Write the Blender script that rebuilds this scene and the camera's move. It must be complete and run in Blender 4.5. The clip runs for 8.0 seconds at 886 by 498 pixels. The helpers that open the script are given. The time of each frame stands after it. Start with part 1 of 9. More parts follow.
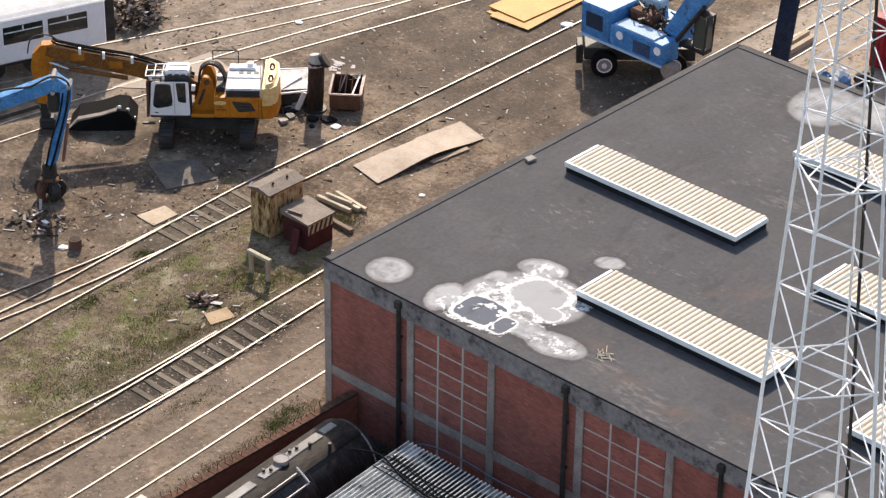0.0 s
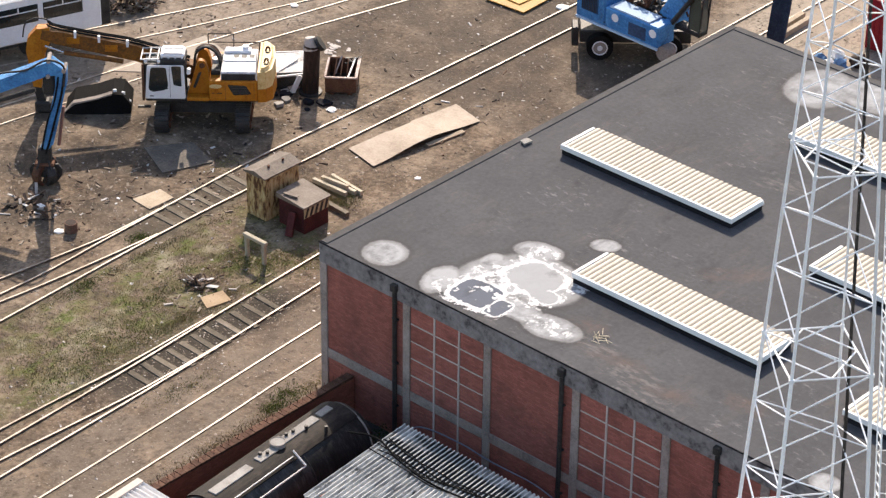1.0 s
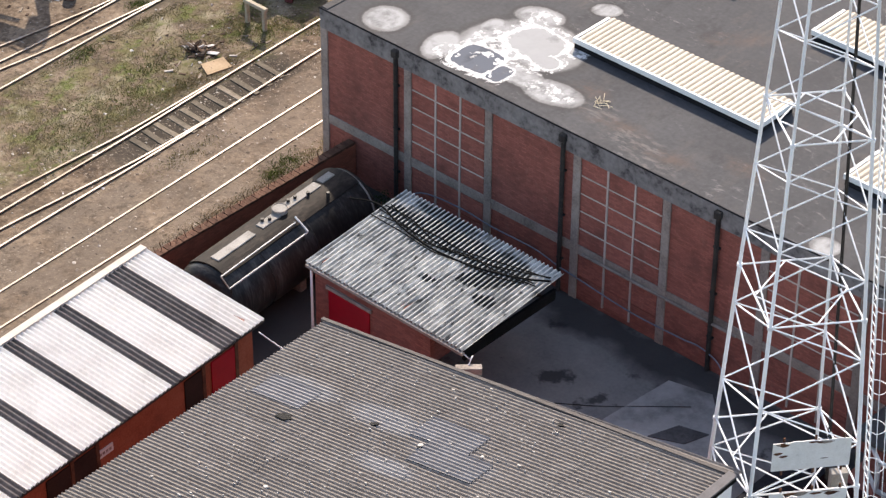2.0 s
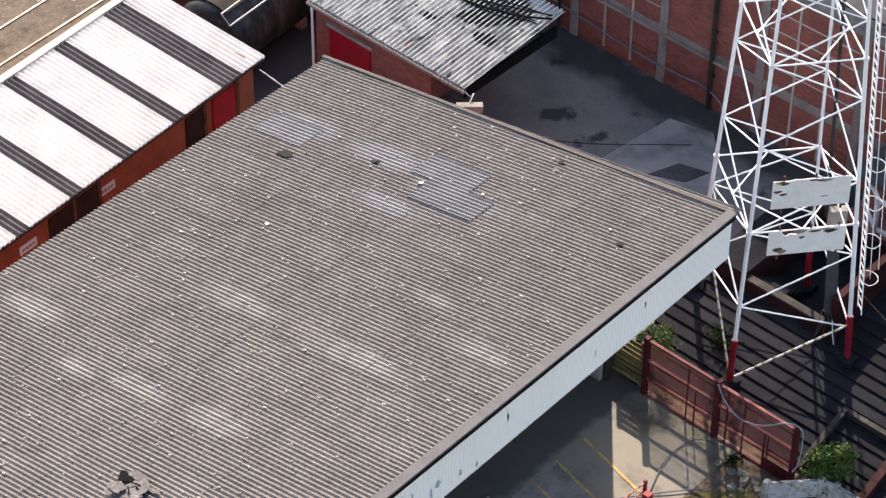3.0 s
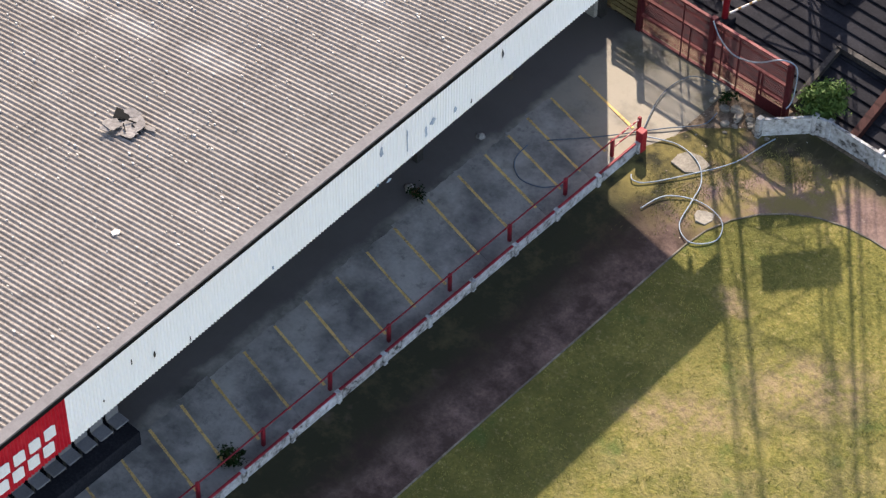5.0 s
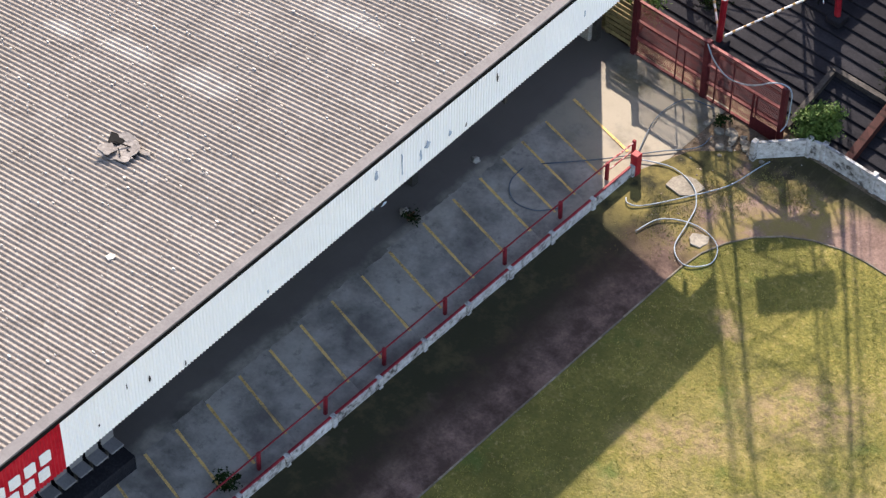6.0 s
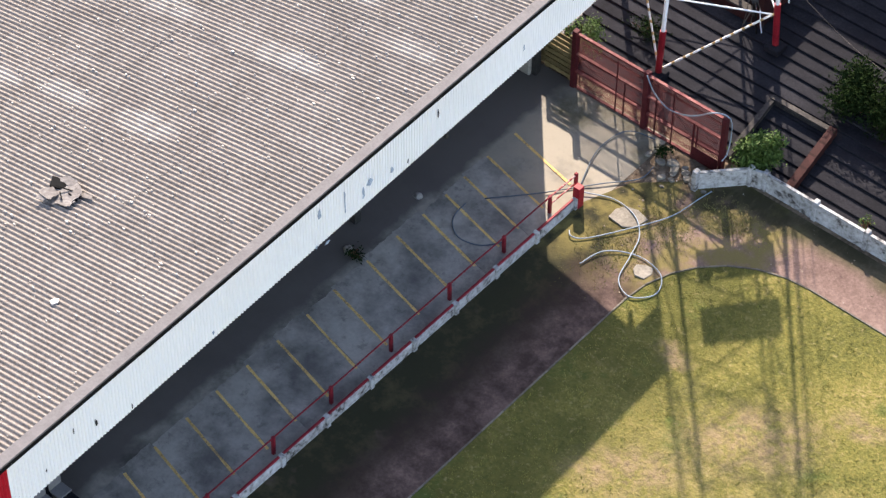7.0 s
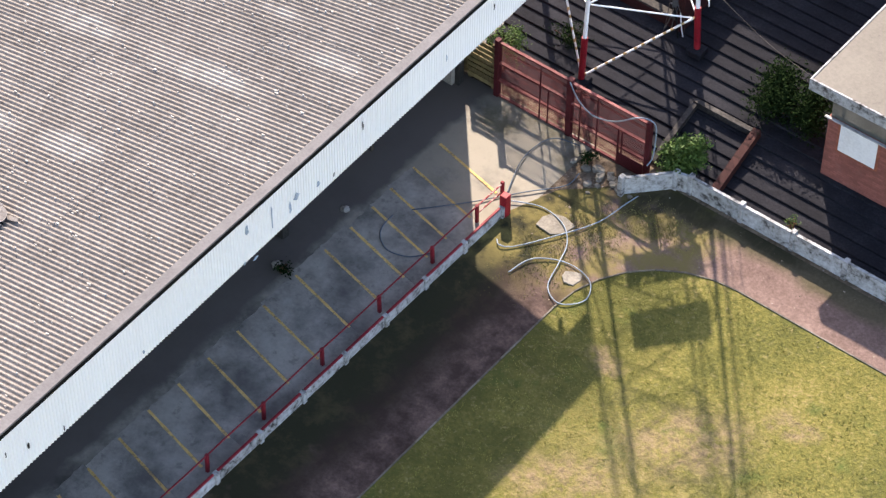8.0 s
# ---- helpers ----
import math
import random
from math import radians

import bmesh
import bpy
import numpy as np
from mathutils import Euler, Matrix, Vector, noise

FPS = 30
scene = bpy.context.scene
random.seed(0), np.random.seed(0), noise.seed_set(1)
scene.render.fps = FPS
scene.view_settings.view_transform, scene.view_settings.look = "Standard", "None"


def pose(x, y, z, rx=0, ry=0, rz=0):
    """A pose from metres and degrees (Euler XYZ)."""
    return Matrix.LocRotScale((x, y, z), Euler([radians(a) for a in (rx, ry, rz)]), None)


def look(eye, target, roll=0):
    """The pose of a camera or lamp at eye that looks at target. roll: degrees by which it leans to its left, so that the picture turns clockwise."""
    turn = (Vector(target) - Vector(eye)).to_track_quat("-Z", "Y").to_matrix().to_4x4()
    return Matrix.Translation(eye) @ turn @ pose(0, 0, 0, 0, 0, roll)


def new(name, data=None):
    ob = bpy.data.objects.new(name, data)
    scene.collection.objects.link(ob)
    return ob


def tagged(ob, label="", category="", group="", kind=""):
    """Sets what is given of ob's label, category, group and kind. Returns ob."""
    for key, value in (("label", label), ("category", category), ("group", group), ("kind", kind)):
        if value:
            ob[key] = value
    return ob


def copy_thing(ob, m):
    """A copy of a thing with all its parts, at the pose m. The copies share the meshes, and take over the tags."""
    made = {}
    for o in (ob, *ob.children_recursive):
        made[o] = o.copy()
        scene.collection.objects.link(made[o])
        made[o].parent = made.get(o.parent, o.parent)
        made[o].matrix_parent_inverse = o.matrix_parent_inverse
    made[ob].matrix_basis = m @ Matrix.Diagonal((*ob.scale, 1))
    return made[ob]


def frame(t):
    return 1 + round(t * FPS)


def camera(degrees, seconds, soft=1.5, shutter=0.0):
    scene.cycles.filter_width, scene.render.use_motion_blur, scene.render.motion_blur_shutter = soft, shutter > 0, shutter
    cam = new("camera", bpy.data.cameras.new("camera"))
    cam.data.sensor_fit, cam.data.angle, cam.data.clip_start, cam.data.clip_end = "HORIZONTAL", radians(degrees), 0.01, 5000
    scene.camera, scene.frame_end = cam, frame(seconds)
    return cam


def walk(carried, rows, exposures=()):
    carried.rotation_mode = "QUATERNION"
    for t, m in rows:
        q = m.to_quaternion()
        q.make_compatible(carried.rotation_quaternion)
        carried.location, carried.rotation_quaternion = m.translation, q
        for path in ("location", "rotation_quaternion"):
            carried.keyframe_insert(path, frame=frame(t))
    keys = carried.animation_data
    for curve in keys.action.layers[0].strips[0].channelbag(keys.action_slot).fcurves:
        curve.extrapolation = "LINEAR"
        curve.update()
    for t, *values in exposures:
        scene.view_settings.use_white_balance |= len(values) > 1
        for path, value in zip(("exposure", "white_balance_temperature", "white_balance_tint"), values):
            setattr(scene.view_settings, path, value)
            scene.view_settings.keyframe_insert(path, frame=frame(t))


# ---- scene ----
cam = camera(18.420, 8.0, soft=1.35)
# hovering drone: it only tilts down and then pans; rows of seconds, pitch, roll, yaw
PATH = [
    (0.0, -30.702, 0.712, 42.5),
    (0.5, -30.711, 0.687, 42.436),
    (1.0, -31.06, 0.643, 42.396),
    (1.1, -31.398, 0.612, 42.408),
    (1.2, -31.744, 0.64, 42.379),
    (1.3, -32.236, 0.612, 42.376),
    (1.4, -32.769, 0.612, 42.394),
    (1.5, -33.283, 0.587, 42.359),
    (1.6, -33.797, 0.603, 42.346),
    (1.7, -34.336, 0.541, 42.35),
    (2.8, -40.355, 0.537, 42.376),
    (3.0, -41.462, 0.513, 42.342),
    (3.2, -42.511, 0.612, 42.283),
    (3.5, -44.048, 0.594, 42.272),
    (3.8, -45.48, 0.612, 42.247),
    (4.0, -46.389, 0.622, 42.194),
    (4.2, -47.307, 0.612, 42.159),
    (4.5, -48.525, 0.644, 42.116),
    (4.7, -49.052, 0.631, 42.097),
    (5.8, -48.976, 0.624, 41.957),
    (6.0, -48.564, 0.605, 41.929),
    (6.5, -47.887, 0.636, 41.842),
    (6.8, -47.82, 0.625, 41.45),
    (7.0, -47.79, 0.618, 40.188),
    (7.5, -47.636, 0.591, 40.051),
    (7.7, -47.6, 0.6, 39.7),
    (8.0, -47.536, 0.606, 37.961),
]
EYE = (0.0, 0.0, 56.0)
walk(cam, [(t, pose(*EYE, 90 + p, 0, y) @ pose(0, 0, 0, 0, 0, r)) for t, p, r, y in PATH], [(0.0, 1.24, 7500, 15), (0.5, 1.29, 7500, 15), (1.5, 1.38, 7500, 15), (3.0, 1.58, 7500, 16), (4.5, 1.84, 7500, 16), (6.0, 2.05, 7500, 16), (8.0, 2.12, 7400, 17)])

# ---- light ----
world = bpy.data.worlds.new("sky")
scene.world = world
world.use_nodes = True
wn = world.node_tree.nodes
sky = wn.new("ShaderNodeTexSky")
sky.sky_type, sky.sun_disc = "NISHITA", False
sky.sun_elevation, sky.sun_rotation = radians(36.8), radians(-40.9)
world.node_tree.links.new(sky.outputs[0], wn["Background"].inputs[0])
wn["Background"].inputs[1].default_value = 0.121
sun_data = bpy.data.lights.new("sun", "SUN")
sun_data.energy, sun_data.angle, sun_data.color = 3.0, radians(0.6), (1.0, 0.95, 0.87)
sun = new("sun", sun_data)
sun.matrix_basis = look((-39.6, 45.8, 45.2), (0, 0, 0))


# ---- materials ----
def mat(name, cols, scale=1.2, fine=18.0, rough=0.85, bump=0.3, metal=0.0, vary=0.12, mixv=0.55, size=0.02, spec=0.2, stretch=(1, 1, 1), stops=None):
    """A weathered surface: two scales of noise run through a colour ramp, fine relief, and a change of tone from piece to piece."""
    m = bpy.data.materials.new(name)
    m.use_nodes = True
    nt, n = m.node_tree, m.node_tree.nodes
    b = n["Principled BSDF"]
    tc, info, off, mp = n.new("ShaderNodeTexCoord"), n.new("ShaderNodeObjectInfo"), n.new("ShaderNodeVectorMath"), n.new("ShaderNodeMapping")
    off.operation = "MULTIPLY_ADD"
    off.inputs[1].default_value = (37.0, 53.0, 71.0)
    nt.links.new(info.outputs["Random"], off.inputs[0])
    nt.links.new(tc.outputs["Object"], off.inputs[2])
    nt.links.new(off.outputs[0], mp.inputs[0])
    mp.inputs["Scale"].default_value = stretch
    n1, n2 = n.new("ShaderNodeTexNoise"), n.new("ShaderNodeTexNoise")
    for q, s, d in ((n1, scale, 6), (n2, fine, 4)):
        q.inputs["Scale"].default_value, q.inputs["Detail"].default_value, q.inputs["Roughness"].default_value = s, d, 0.62
        nt.links.new(mp.outputs[0], q.inputs["Vector"])
    mx = n.new("ShaderNodeMix")
    mx.inputs[0].default_value = mixv
    nt.links.new(n2.outputs["Fac"], mx.inputs[2])
    nt.links.new(n1.outputs["Fac"], mx.inputs[3])
    ramp = n.new("ShaderNodeValToRGB")
    e = ramp.color_ramp.elements
    k = len(cols)
    st = stops or [0.34 + 0.32 * i / max(1, k - 1) for i in range(k)]
    for i, c in enumerate(cols):
        el = e[i] if i < 2 else e.new(st[i])
        el.position, el.color = st[i], (*c, 1)
    nt.links.new(mx.outputs[0], ramp.inputs[0])
    hs, rng = n.new("ShaderNodeHueSaturation"), n.new("ShaderNodeMapRange")
    rng.inputs[3].default_value, rng.inputs[4].default_value = 1 - vary, 1 + vary
    nt.links.new(info.outputs["Random"], rng.inputs[0])
    nt.links.new(rng.outputs[0], hs.inputs["Value"])
    nt.links.new(ramp.outputs[0], hs.inputs["Color"])
    nt.links.new(hs.outputs[0], b.inputs["Base Color"])
    b.inputs["Roughness"].default_value, b.inputs["Metallic"].default_value = rough, metal
    b.inputs["Specular IOR Level"].default_value = spec
    if bump:
        bp = n.new("ShaderNodeBump")
        bp.inputs["Strength"].default_value, bp.inputs["Distance"].default_value = bump, size
        nt.links.new(n2.outputs["Fac"], bp.inputs["Height"])
        nt.links.new(bp.outputs[0], b.inputs["Normal"])
    return m


def nodes_of(m):
    return m.node_tree, m.node_tree.nodes, m.node_tree.nodes["Principled BSDF"]


def base_socket(m):
    """The socket that now feeds the base colour."""
    nt, n, b = nodes_of(m)
    return b.inputs["Base Color"].links[0].from_socket


def mix_in(m, mask, colour, amount=1.0):
    """Lays another colour over the base where mask (a socket) is high."""
    nt, n, b = nodes_of(m)
    old = base_socket(m)
    x = n.new("ShaderNodeMix")
    x.data_type = "RGBA"
    if amount < 1:
        mul = n.new("ShaderNodeMath")
        mul.operation = "MULTIPLY"
        mul.inputs[1].default_value = amount
        nt.links.new(mask, mul.inputs[0])
        mask = mul.outputs[0]
    nt.links.new(mask, x.inputs[0])
    nt.links.new(old, x.inputs[6])
    if isinstance(colour, tuple):
        x.inputs[7].default_value = (*colour, 1)
    else:
        nt.links.new(colour, x.inputs[7])
    nt.links.new(x.outputs[2], b.inputs["Base Color"])


def noise_mask(m, scale, lo, hi, detail=5, rough=0.6, stretch=(1, 1, 1), shift=(0, 0, 0)):
    nt, n, b = nodes_of(m)
    tc, mp, q, r = n.new("ShaderNodeTexCoord"), n.new("ShaderNodeMapping"), n.new("ShaderNodeTexNoise"), n.new("ShaderNodeMapRange")
    mp.inputs["Scale"].default_value, mp.inputs["Location"].default_value = stretch, shift
    nt.links.new(tc.outputs["Object"], mp.inputs[0])
    nt.links.new(mp.outputs[0], q.inputs["Vector"])
    q.inputs["Scale"].default_value, q.inputs["Detail"].default_value, q.inputs["Roughness"].default_value = scale, detail, rough
    nt.links.new(q.outputs["Fac"], r.inputs[0])
    r.inputs[1].default_value, r.inputs[2].default_value = lo, hi
    return r.outputs[0]


def band_mask(m, axis, a, b_, soft, wobble=0.0, wob_scale=0.4):
    """1 between a and b_ along an axis of the object, with ragged edges."""
    nt, n, b = nodes_of(m)
    tc, sp = n.new("ShaderNodeTexCoord"), n.new("ShaderNodeSeparateXYZ")
    nt.links.new(tc.outputs["Object"], sp.inputs[0])
    val = sp.outputs["XYZ".index(axis)]
    if wobble:
        q, ad = n.new("ShaderNodeTexNoise"), n.new("ShaderNodeMath")
        q.inputs["Scale"].default_value, q.inputs["Detail"].default_value = wob_scale, 6
        nt.links.new(tc.outputs["Object"], q.inputs["Vector"])
        ad.operation = "MULTIPLY_ADD"
        nt.links.new(q.outputs["Fac"], ad.inputs[0])
        ad.inputs[1].default_value = wobble * 2
        nt.links.new(val, ad.inputs[2])
        val = ad.outputs[0]
        a, b_ = a + wobble, b_ + wobble
    lo, hi, mul = n.new("ShaderNodeMapRange"), n.new("ShaderNodeMapRange"), n.new("ShaderNodeMath")
    lo.inputs[1].default_value, lo.inputs[2].default_value = a - soft, a + soft
    hi.inputs[1].default_value, hi.inputs[2].default_value = b_ - soft, b_ + soft
    hi.inputs[3].default_value, hi.inputs[4].default_value = 1, 0
    nt.links.new(val, lo.inputs[0])
    nt.links.new(val, hi.inputs[0])
    mul.operation = "MULTIPLY"
    nt.links.new(lo.outputs[0], mul.inputs[0])
    nt.links.new(hi.outputs[0], mul.inputs[1])
    return mul.outputs[0]


def both(m, s1, s2, how="MULTIPLY"):
    nt, n, b = nodes_of(m)
    q = n.new("ShaderNodeMath")
    q.operation = how
    nt.links.new(s1, q.inputs[0])
    nt.links.new(s2, q.inputs[1])
    return q.outputs[0]


def brick_mat(name, c1, c2, mortar, course=0.075, length=0.225):
    m = mat(name, [c1, c2], scale=0.8, fine=12, rough=0.9, bump=0.2)
    nt, n, b = nodes_of(m)
    tc, sp, ad, cb, br = n.new("ShaderNodeTexCoord"), n.new("ShaderNodeSeparateXYZ"), n.new("ShaderNodeMath"), n.new("ShaderNodeCombineXYZ"), n.new("ShaderNodeTexBrick")
    nt.links.new(tc.outputs["Object"], sp.inputs[0])
    nt.links.new(sp.outputs[0], ad.inputs[0])
    nt.links.new(sp.outputs[1], ad.inputs[1])
    nt.links.new(ad.outputs[0], cb.inputs[0])
    nt.links.new(sp.outputs[2], cb.inputs[1])
    nt.links.new(cb.outputs[0], br.inputs["Vector"])
    br.inputs["Scale"].default_value, br.inputs["Mortar Size"].default_value = 1.0, 0.006
    br.inputs["Brick Width"].default_value, br.inputs["Row Height"].default_value = length, course
    br.inputs["Color1"].default_value, br.inputs["Color2"].default_value, br.inputs["Mortar"].default_value = (0.62, 0.6, 0.6, 1), (1.25, 1.2, 1.15, 1), (*[v * 2.2 for v in mortar], 1)
    old = base_socket(m)
    x = n.new("ShaderNodeMix")
    x.data_type, x.blend_type = "RGBA", "MULTIPLY"
    x.inputs[0].default_value = 0.55
    nt.links.new(old, x.inputs[6])
    nt.links.new(br.outputs["Color"], x.inputs[7])
    nt.links.new(x.outputs[2], b.inputs["Base Color"])
    return m


def glass_mat(name, tint=(0.02, 0.025, 0.03), rough=0.08):
    m = mat(name, [tint, tuple(v * 1.6 for v in tint)], rough=rough, bump=0, spec=0.7)
    return m


DIRT = mat("yard dirt", [(0.047, 0.032, 0.022), (0.11, 0.077, 0.052), (0.173, 0.127, 0.089), (0.262, 0.2, 0.145)], scale=0.55, fine=4.5, rough=0.95, bump=0.7, size=0.06, vary=0, mixv=0.62, stops=[0.38, 0.46, 0.53, 0.64])
mix_in(DIRT, noise_mask(DIRT, 0.16, 0.5, 0.64, 6, 0.68), (0.26, 0.208, 0.157), 0.4)
mix_in(DIRT, noise_mask(DIRT, 0.22, 0.52, 0.66, 6, 0.7, (1, 1, 1), (31, 17, 0)), (0.06, 0.044, 0.032), 0.7)
mix_in(DIRT, both(DIRT, band_mask(DIRT, "X", -63.6, -58.9, 0.5, 0.6, 0.5), noise_mask(DIRT, 0.6, 0.3, 0.55)), (0.15, 0.12, 0.094), 0.75)
mix_in(DIRT, both(DIRT, band_mask(DIRT, "X", -70.9, -66.0, 0.6, 0.8, 0.4), both(DIRT, band_mask(DIRT, "Y", 40, 66.5, 0.8, 1.0, 0.4), noise_mask(DIRT, 0.9, 0.44, 0.62))), (0.1, 0.1, 0.03), 0.7)
mix_in(DIRT, both(DIRT, band_mask(DIRT, "X", -67, -50, 1.0, 1.0, 0.3), band_mask(DIRT, "Y", 90, 115, 1.0, 1.5, 0.4)), (0.34, 0.285, 0.225), 0.8)
mix_in(DIRT, both(DIRT, band_mask(DIRT, "X", -84, -74, 1.0, 1.5, 0.3), both(DIRT, band_mask(DIRT, "Y", 55, 72, 1.0, 1.5, 0.3), noise_mask(DIRT, 0.5, 0.42, 0.6))), (0.035, 0.028, 0.022), 0.7)
mix_in(DIRT, both(DIRT, band_mask(DIRT, "X", -65.7, -63.7, 0.15, 0.2, 1.0), band_mask(DIRT, "Y", 52.4, 62.4, 0.6, 0.8, 0.6)), (0.04, 0.033, 0.026), 0.85)
mix_in(DIRT, both(DIRT, band_mask(DIRT, "X", -73.5, -71.3, 0.15, 0.2, 1.0), band_mask(DIRT, "Y", 60.5, 67, 0.6, 0.8, 0.6)), (0.05, 0.042, 0.03), 0.7)
mix_in(DIRT, both(DIRT, band_mask(DIRT, "X", -80, -64.5, 1.0, 1.5, 0.25), both(DIRT, band_mask(DIRT, "Y", 78, 92, 1.0, 1.5, 0.25), noise_mask(DIRT, 0.45, 0.28, 0.56, 5, 0.65))), (0.068, 0.052, 0.04), 0.85)
mix_in(DIRT, both(DIRT, band_mask(DIRT, "X", -71.2, -65.6, 0.6, 0.8, 0.4), both(DIRT, band_mask(DIRT, "Y", 40, 66.5, 0.8, 1.0, 0.4), noise_mask(DIRT, 0.5, 0.52, 0.62, 6, 0.7, (1, 1, 1), (9, 4, 0)))), (0.27, 0.235, 0.165), 0.75)
mix_in(DIRT, both(DIRT, band_mask(DIRT, "X", -71.2, -65.6, 0.6, 0.8, 0.4), both(DIRT, band_mask(DIRT, "Y", 40, 66.5, 0.8, 1.0, 0.4), noise_mask(DIRT, 1.3, 0.52, 0.64, 6, 0.7, (1, 0.5, 1), (3, 8, 0)))), (0.08, 0.105, 0.02), 0.85)
mix_in(DIRT, both(DIRT, band_mask(DIRT, "X", -110, -80.5, 1.0, 1.5, 0.3), both(DIRT, band_mask(DIRT, "Y", 66, 120, 1.0, 1.5, 0.3), noise_mask(DIRT, 0.6, 0.3, 0.6, 6, 0.7))), (0.3, 0.25, 0.205), 0.6)
mix_in(DIRT, noise_mask(DIRT, 1.7, 0.52, 0.64, 8, 0.75, (1, 0.7, 1), (12, 5, 0)), (0.05, 0.038, 0.028), 0.6)
mix_in(DIRT, noise_mask(DIRT, 4.5, 0.6, 0.7, 6, 0.7, (1, 0.8, 1), (2, 15, 0)), (0.26, 0.22, 0.175), 0.55)
mix_in(DIRT, both(DIRT, noise_mask(DIRT, 0.35, 0.42, 0.6, 4, 0.6, (1, 1, 1), (21, 3, 0)), noise_mask(DIRT, 6.0, 0.5, 0.62, 6, 0.75, (1, 0.6, 1), (8, 8, 0))), (0.035, 0.026, 0.019), 0.75)
mix_in(DIRT, noise_mask(DIRT, 9.0, 0.64, 0.7, 3), (0.34, 0.3, 0.25), 0.8)
mix_in(DIRT, noise_mask(DIRT, 3.0, 0.6, 0.72, 6, 0.7, (1, 0.35, 1)), (0.045, 0.036, 0.028), 0.7)
mix_in(DIRT, both(DIRT, band_mask(DIRT, "X", -65.5, -63.95, 0.12, 0.25, 1.4), both(DIRT, band_mask(DIRT, "Y", 53.6, 61.9, 0.5, 0.8, 0.8), noise_mask(DIRT, 1.6, 0.3, 0.52, 6, 0.7))), (0.035, 0.028, 0.021), 0.9)
mix_in(DIRT, both(DIRT, band_mask(DIRT, "X", -66.9, -65.4, 0.3, 0.5, 0.8), both(DIRT, band_mask(DIRT, "Y", 50.0, 60.5, 0.8, 1.0, 0.6), noise_mask(DIRT, 1.3, 0.44, 0.62, 6, 0.7))), (0.055, 0.05, 0.022), 0.8)
ASPHALT = mat("worn concourse asphalt", [(0.09, 0.082, 0.075), (0.175, 0.161, 0.143), (0.245, 0.225, 0.197), (0.3, 0.274, 0.236)], scale=0.55, fine=8, rough=0.75, bump=0.1, vary=0, mixv=0.78, stops=[0.36, 0.46, 0.55, 0.66])
mix_in(ASPHALT, noise_mask(ASPHALT, 0.55, 0.5, 0.66, 4), (0.05, 0.047, 0.044), 0.8)
# sunlit gate end painted paler, the sun's brightness put into the colour
mix_in(ASPHALT, both(ASPHALT, band_mask(ASPHALT, "Y", 41.2, 50, 0.6, 0.5, 0.7), noise_mask(ASPHALT, 0.8, 0.3, 0.5)), (0.255, 0.23, 0.188), 0.9)
mix_in(ASPHALT, both(ASPHALT, band_mask(ASPHALT, "Y", 41.2, 50, 0.6, 0.5, 0.7), noise_mask(ASPHALT, 1.3, 0.52, 0.68, 6, 0.7, (1, 1, 1), (2, 5, 0))), (0.2, 0.18, 0.14), 0.6)
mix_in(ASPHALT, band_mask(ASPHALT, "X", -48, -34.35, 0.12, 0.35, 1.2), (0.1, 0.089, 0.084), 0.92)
COURT = mat("stained courtyard concrete", [(0.12, 0.12, 0.12), (0.175, 0.172, 0.168), (0.22, 0.215, 0.205)], scale=0.45, fine=9, rough=0.8, bump=0.15, vary=0, mixv=0.7)
mix_in(COURT, noise_mask(COURT, 0.6, 0.58, 0.64, 5, 0.6), (0.03, 0.03, 0.031), 0.85)
# darker along the warehouse foot
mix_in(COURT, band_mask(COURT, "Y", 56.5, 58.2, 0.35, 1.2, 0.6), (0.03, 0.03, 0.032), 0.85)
# darker between the boundary wall and the shed
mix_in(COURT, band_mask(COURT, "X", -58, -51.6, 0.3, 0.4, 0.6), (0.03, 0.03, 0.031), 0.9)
CINDER = mat("red cinder track", [(0.085, 0.054, 0.047), (0.15, 0.1, 0.086), (0.22, 0.152, 0.132)], scale=0.6, fine=12, rough=0.95, bump=0.5, vary=0)
# moss strip along the barrier, darkened further for the stand's shade
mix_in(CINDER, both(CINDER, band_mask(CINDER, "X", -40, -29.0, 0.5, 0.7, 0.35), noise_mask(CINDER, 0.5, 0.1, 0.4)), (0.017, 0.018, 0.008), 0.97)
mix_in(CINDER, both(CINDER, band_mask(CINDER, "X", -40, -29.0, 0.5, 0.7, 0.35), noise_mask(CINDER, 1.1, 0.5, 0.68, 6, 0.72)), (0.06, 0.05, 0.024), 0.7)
mix_in(CINDER, both(CINDER, band_mask(CINDER, "X", -40, -25.6, 0.5, 0.9, 0.6), both(CINDER, band_mask(CINDER, "Y", 40.8, 50, 0.6, 0.6, 0.6), noise_mask(CINDER, 1.1, 0.38, 0.56))), (0.14, 0.115, 0.04), 0.9)
# moss at the wall foot, the wall's shade painted in with it
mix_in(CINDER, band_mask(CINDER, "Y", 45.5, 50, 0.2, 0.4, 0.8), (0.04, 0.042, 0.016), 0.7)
# stand's shade painted into the cinder beside the turf, up to y 41
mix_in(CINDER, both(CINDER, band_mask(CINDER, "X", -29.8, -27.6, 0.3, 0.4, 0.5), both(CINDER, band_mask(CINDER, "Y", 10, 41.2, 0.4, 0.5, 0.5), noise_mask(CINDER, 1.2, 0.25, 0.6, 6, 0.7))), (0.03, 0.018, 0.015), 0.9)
GRASS = mat("dry pitch turf", [(0.053, 0.056, 0.014), (0.104, 0.1, 0.024), (0.154, 0.134, 0.035), (0.24, 0.185, 0.085)], scale=0.32, fine=11, rough=0.95, bump=0.9, size=0.06, vary=0, mixv=0.5, stops=[0.36, 0.47, 0.56, 0.68])
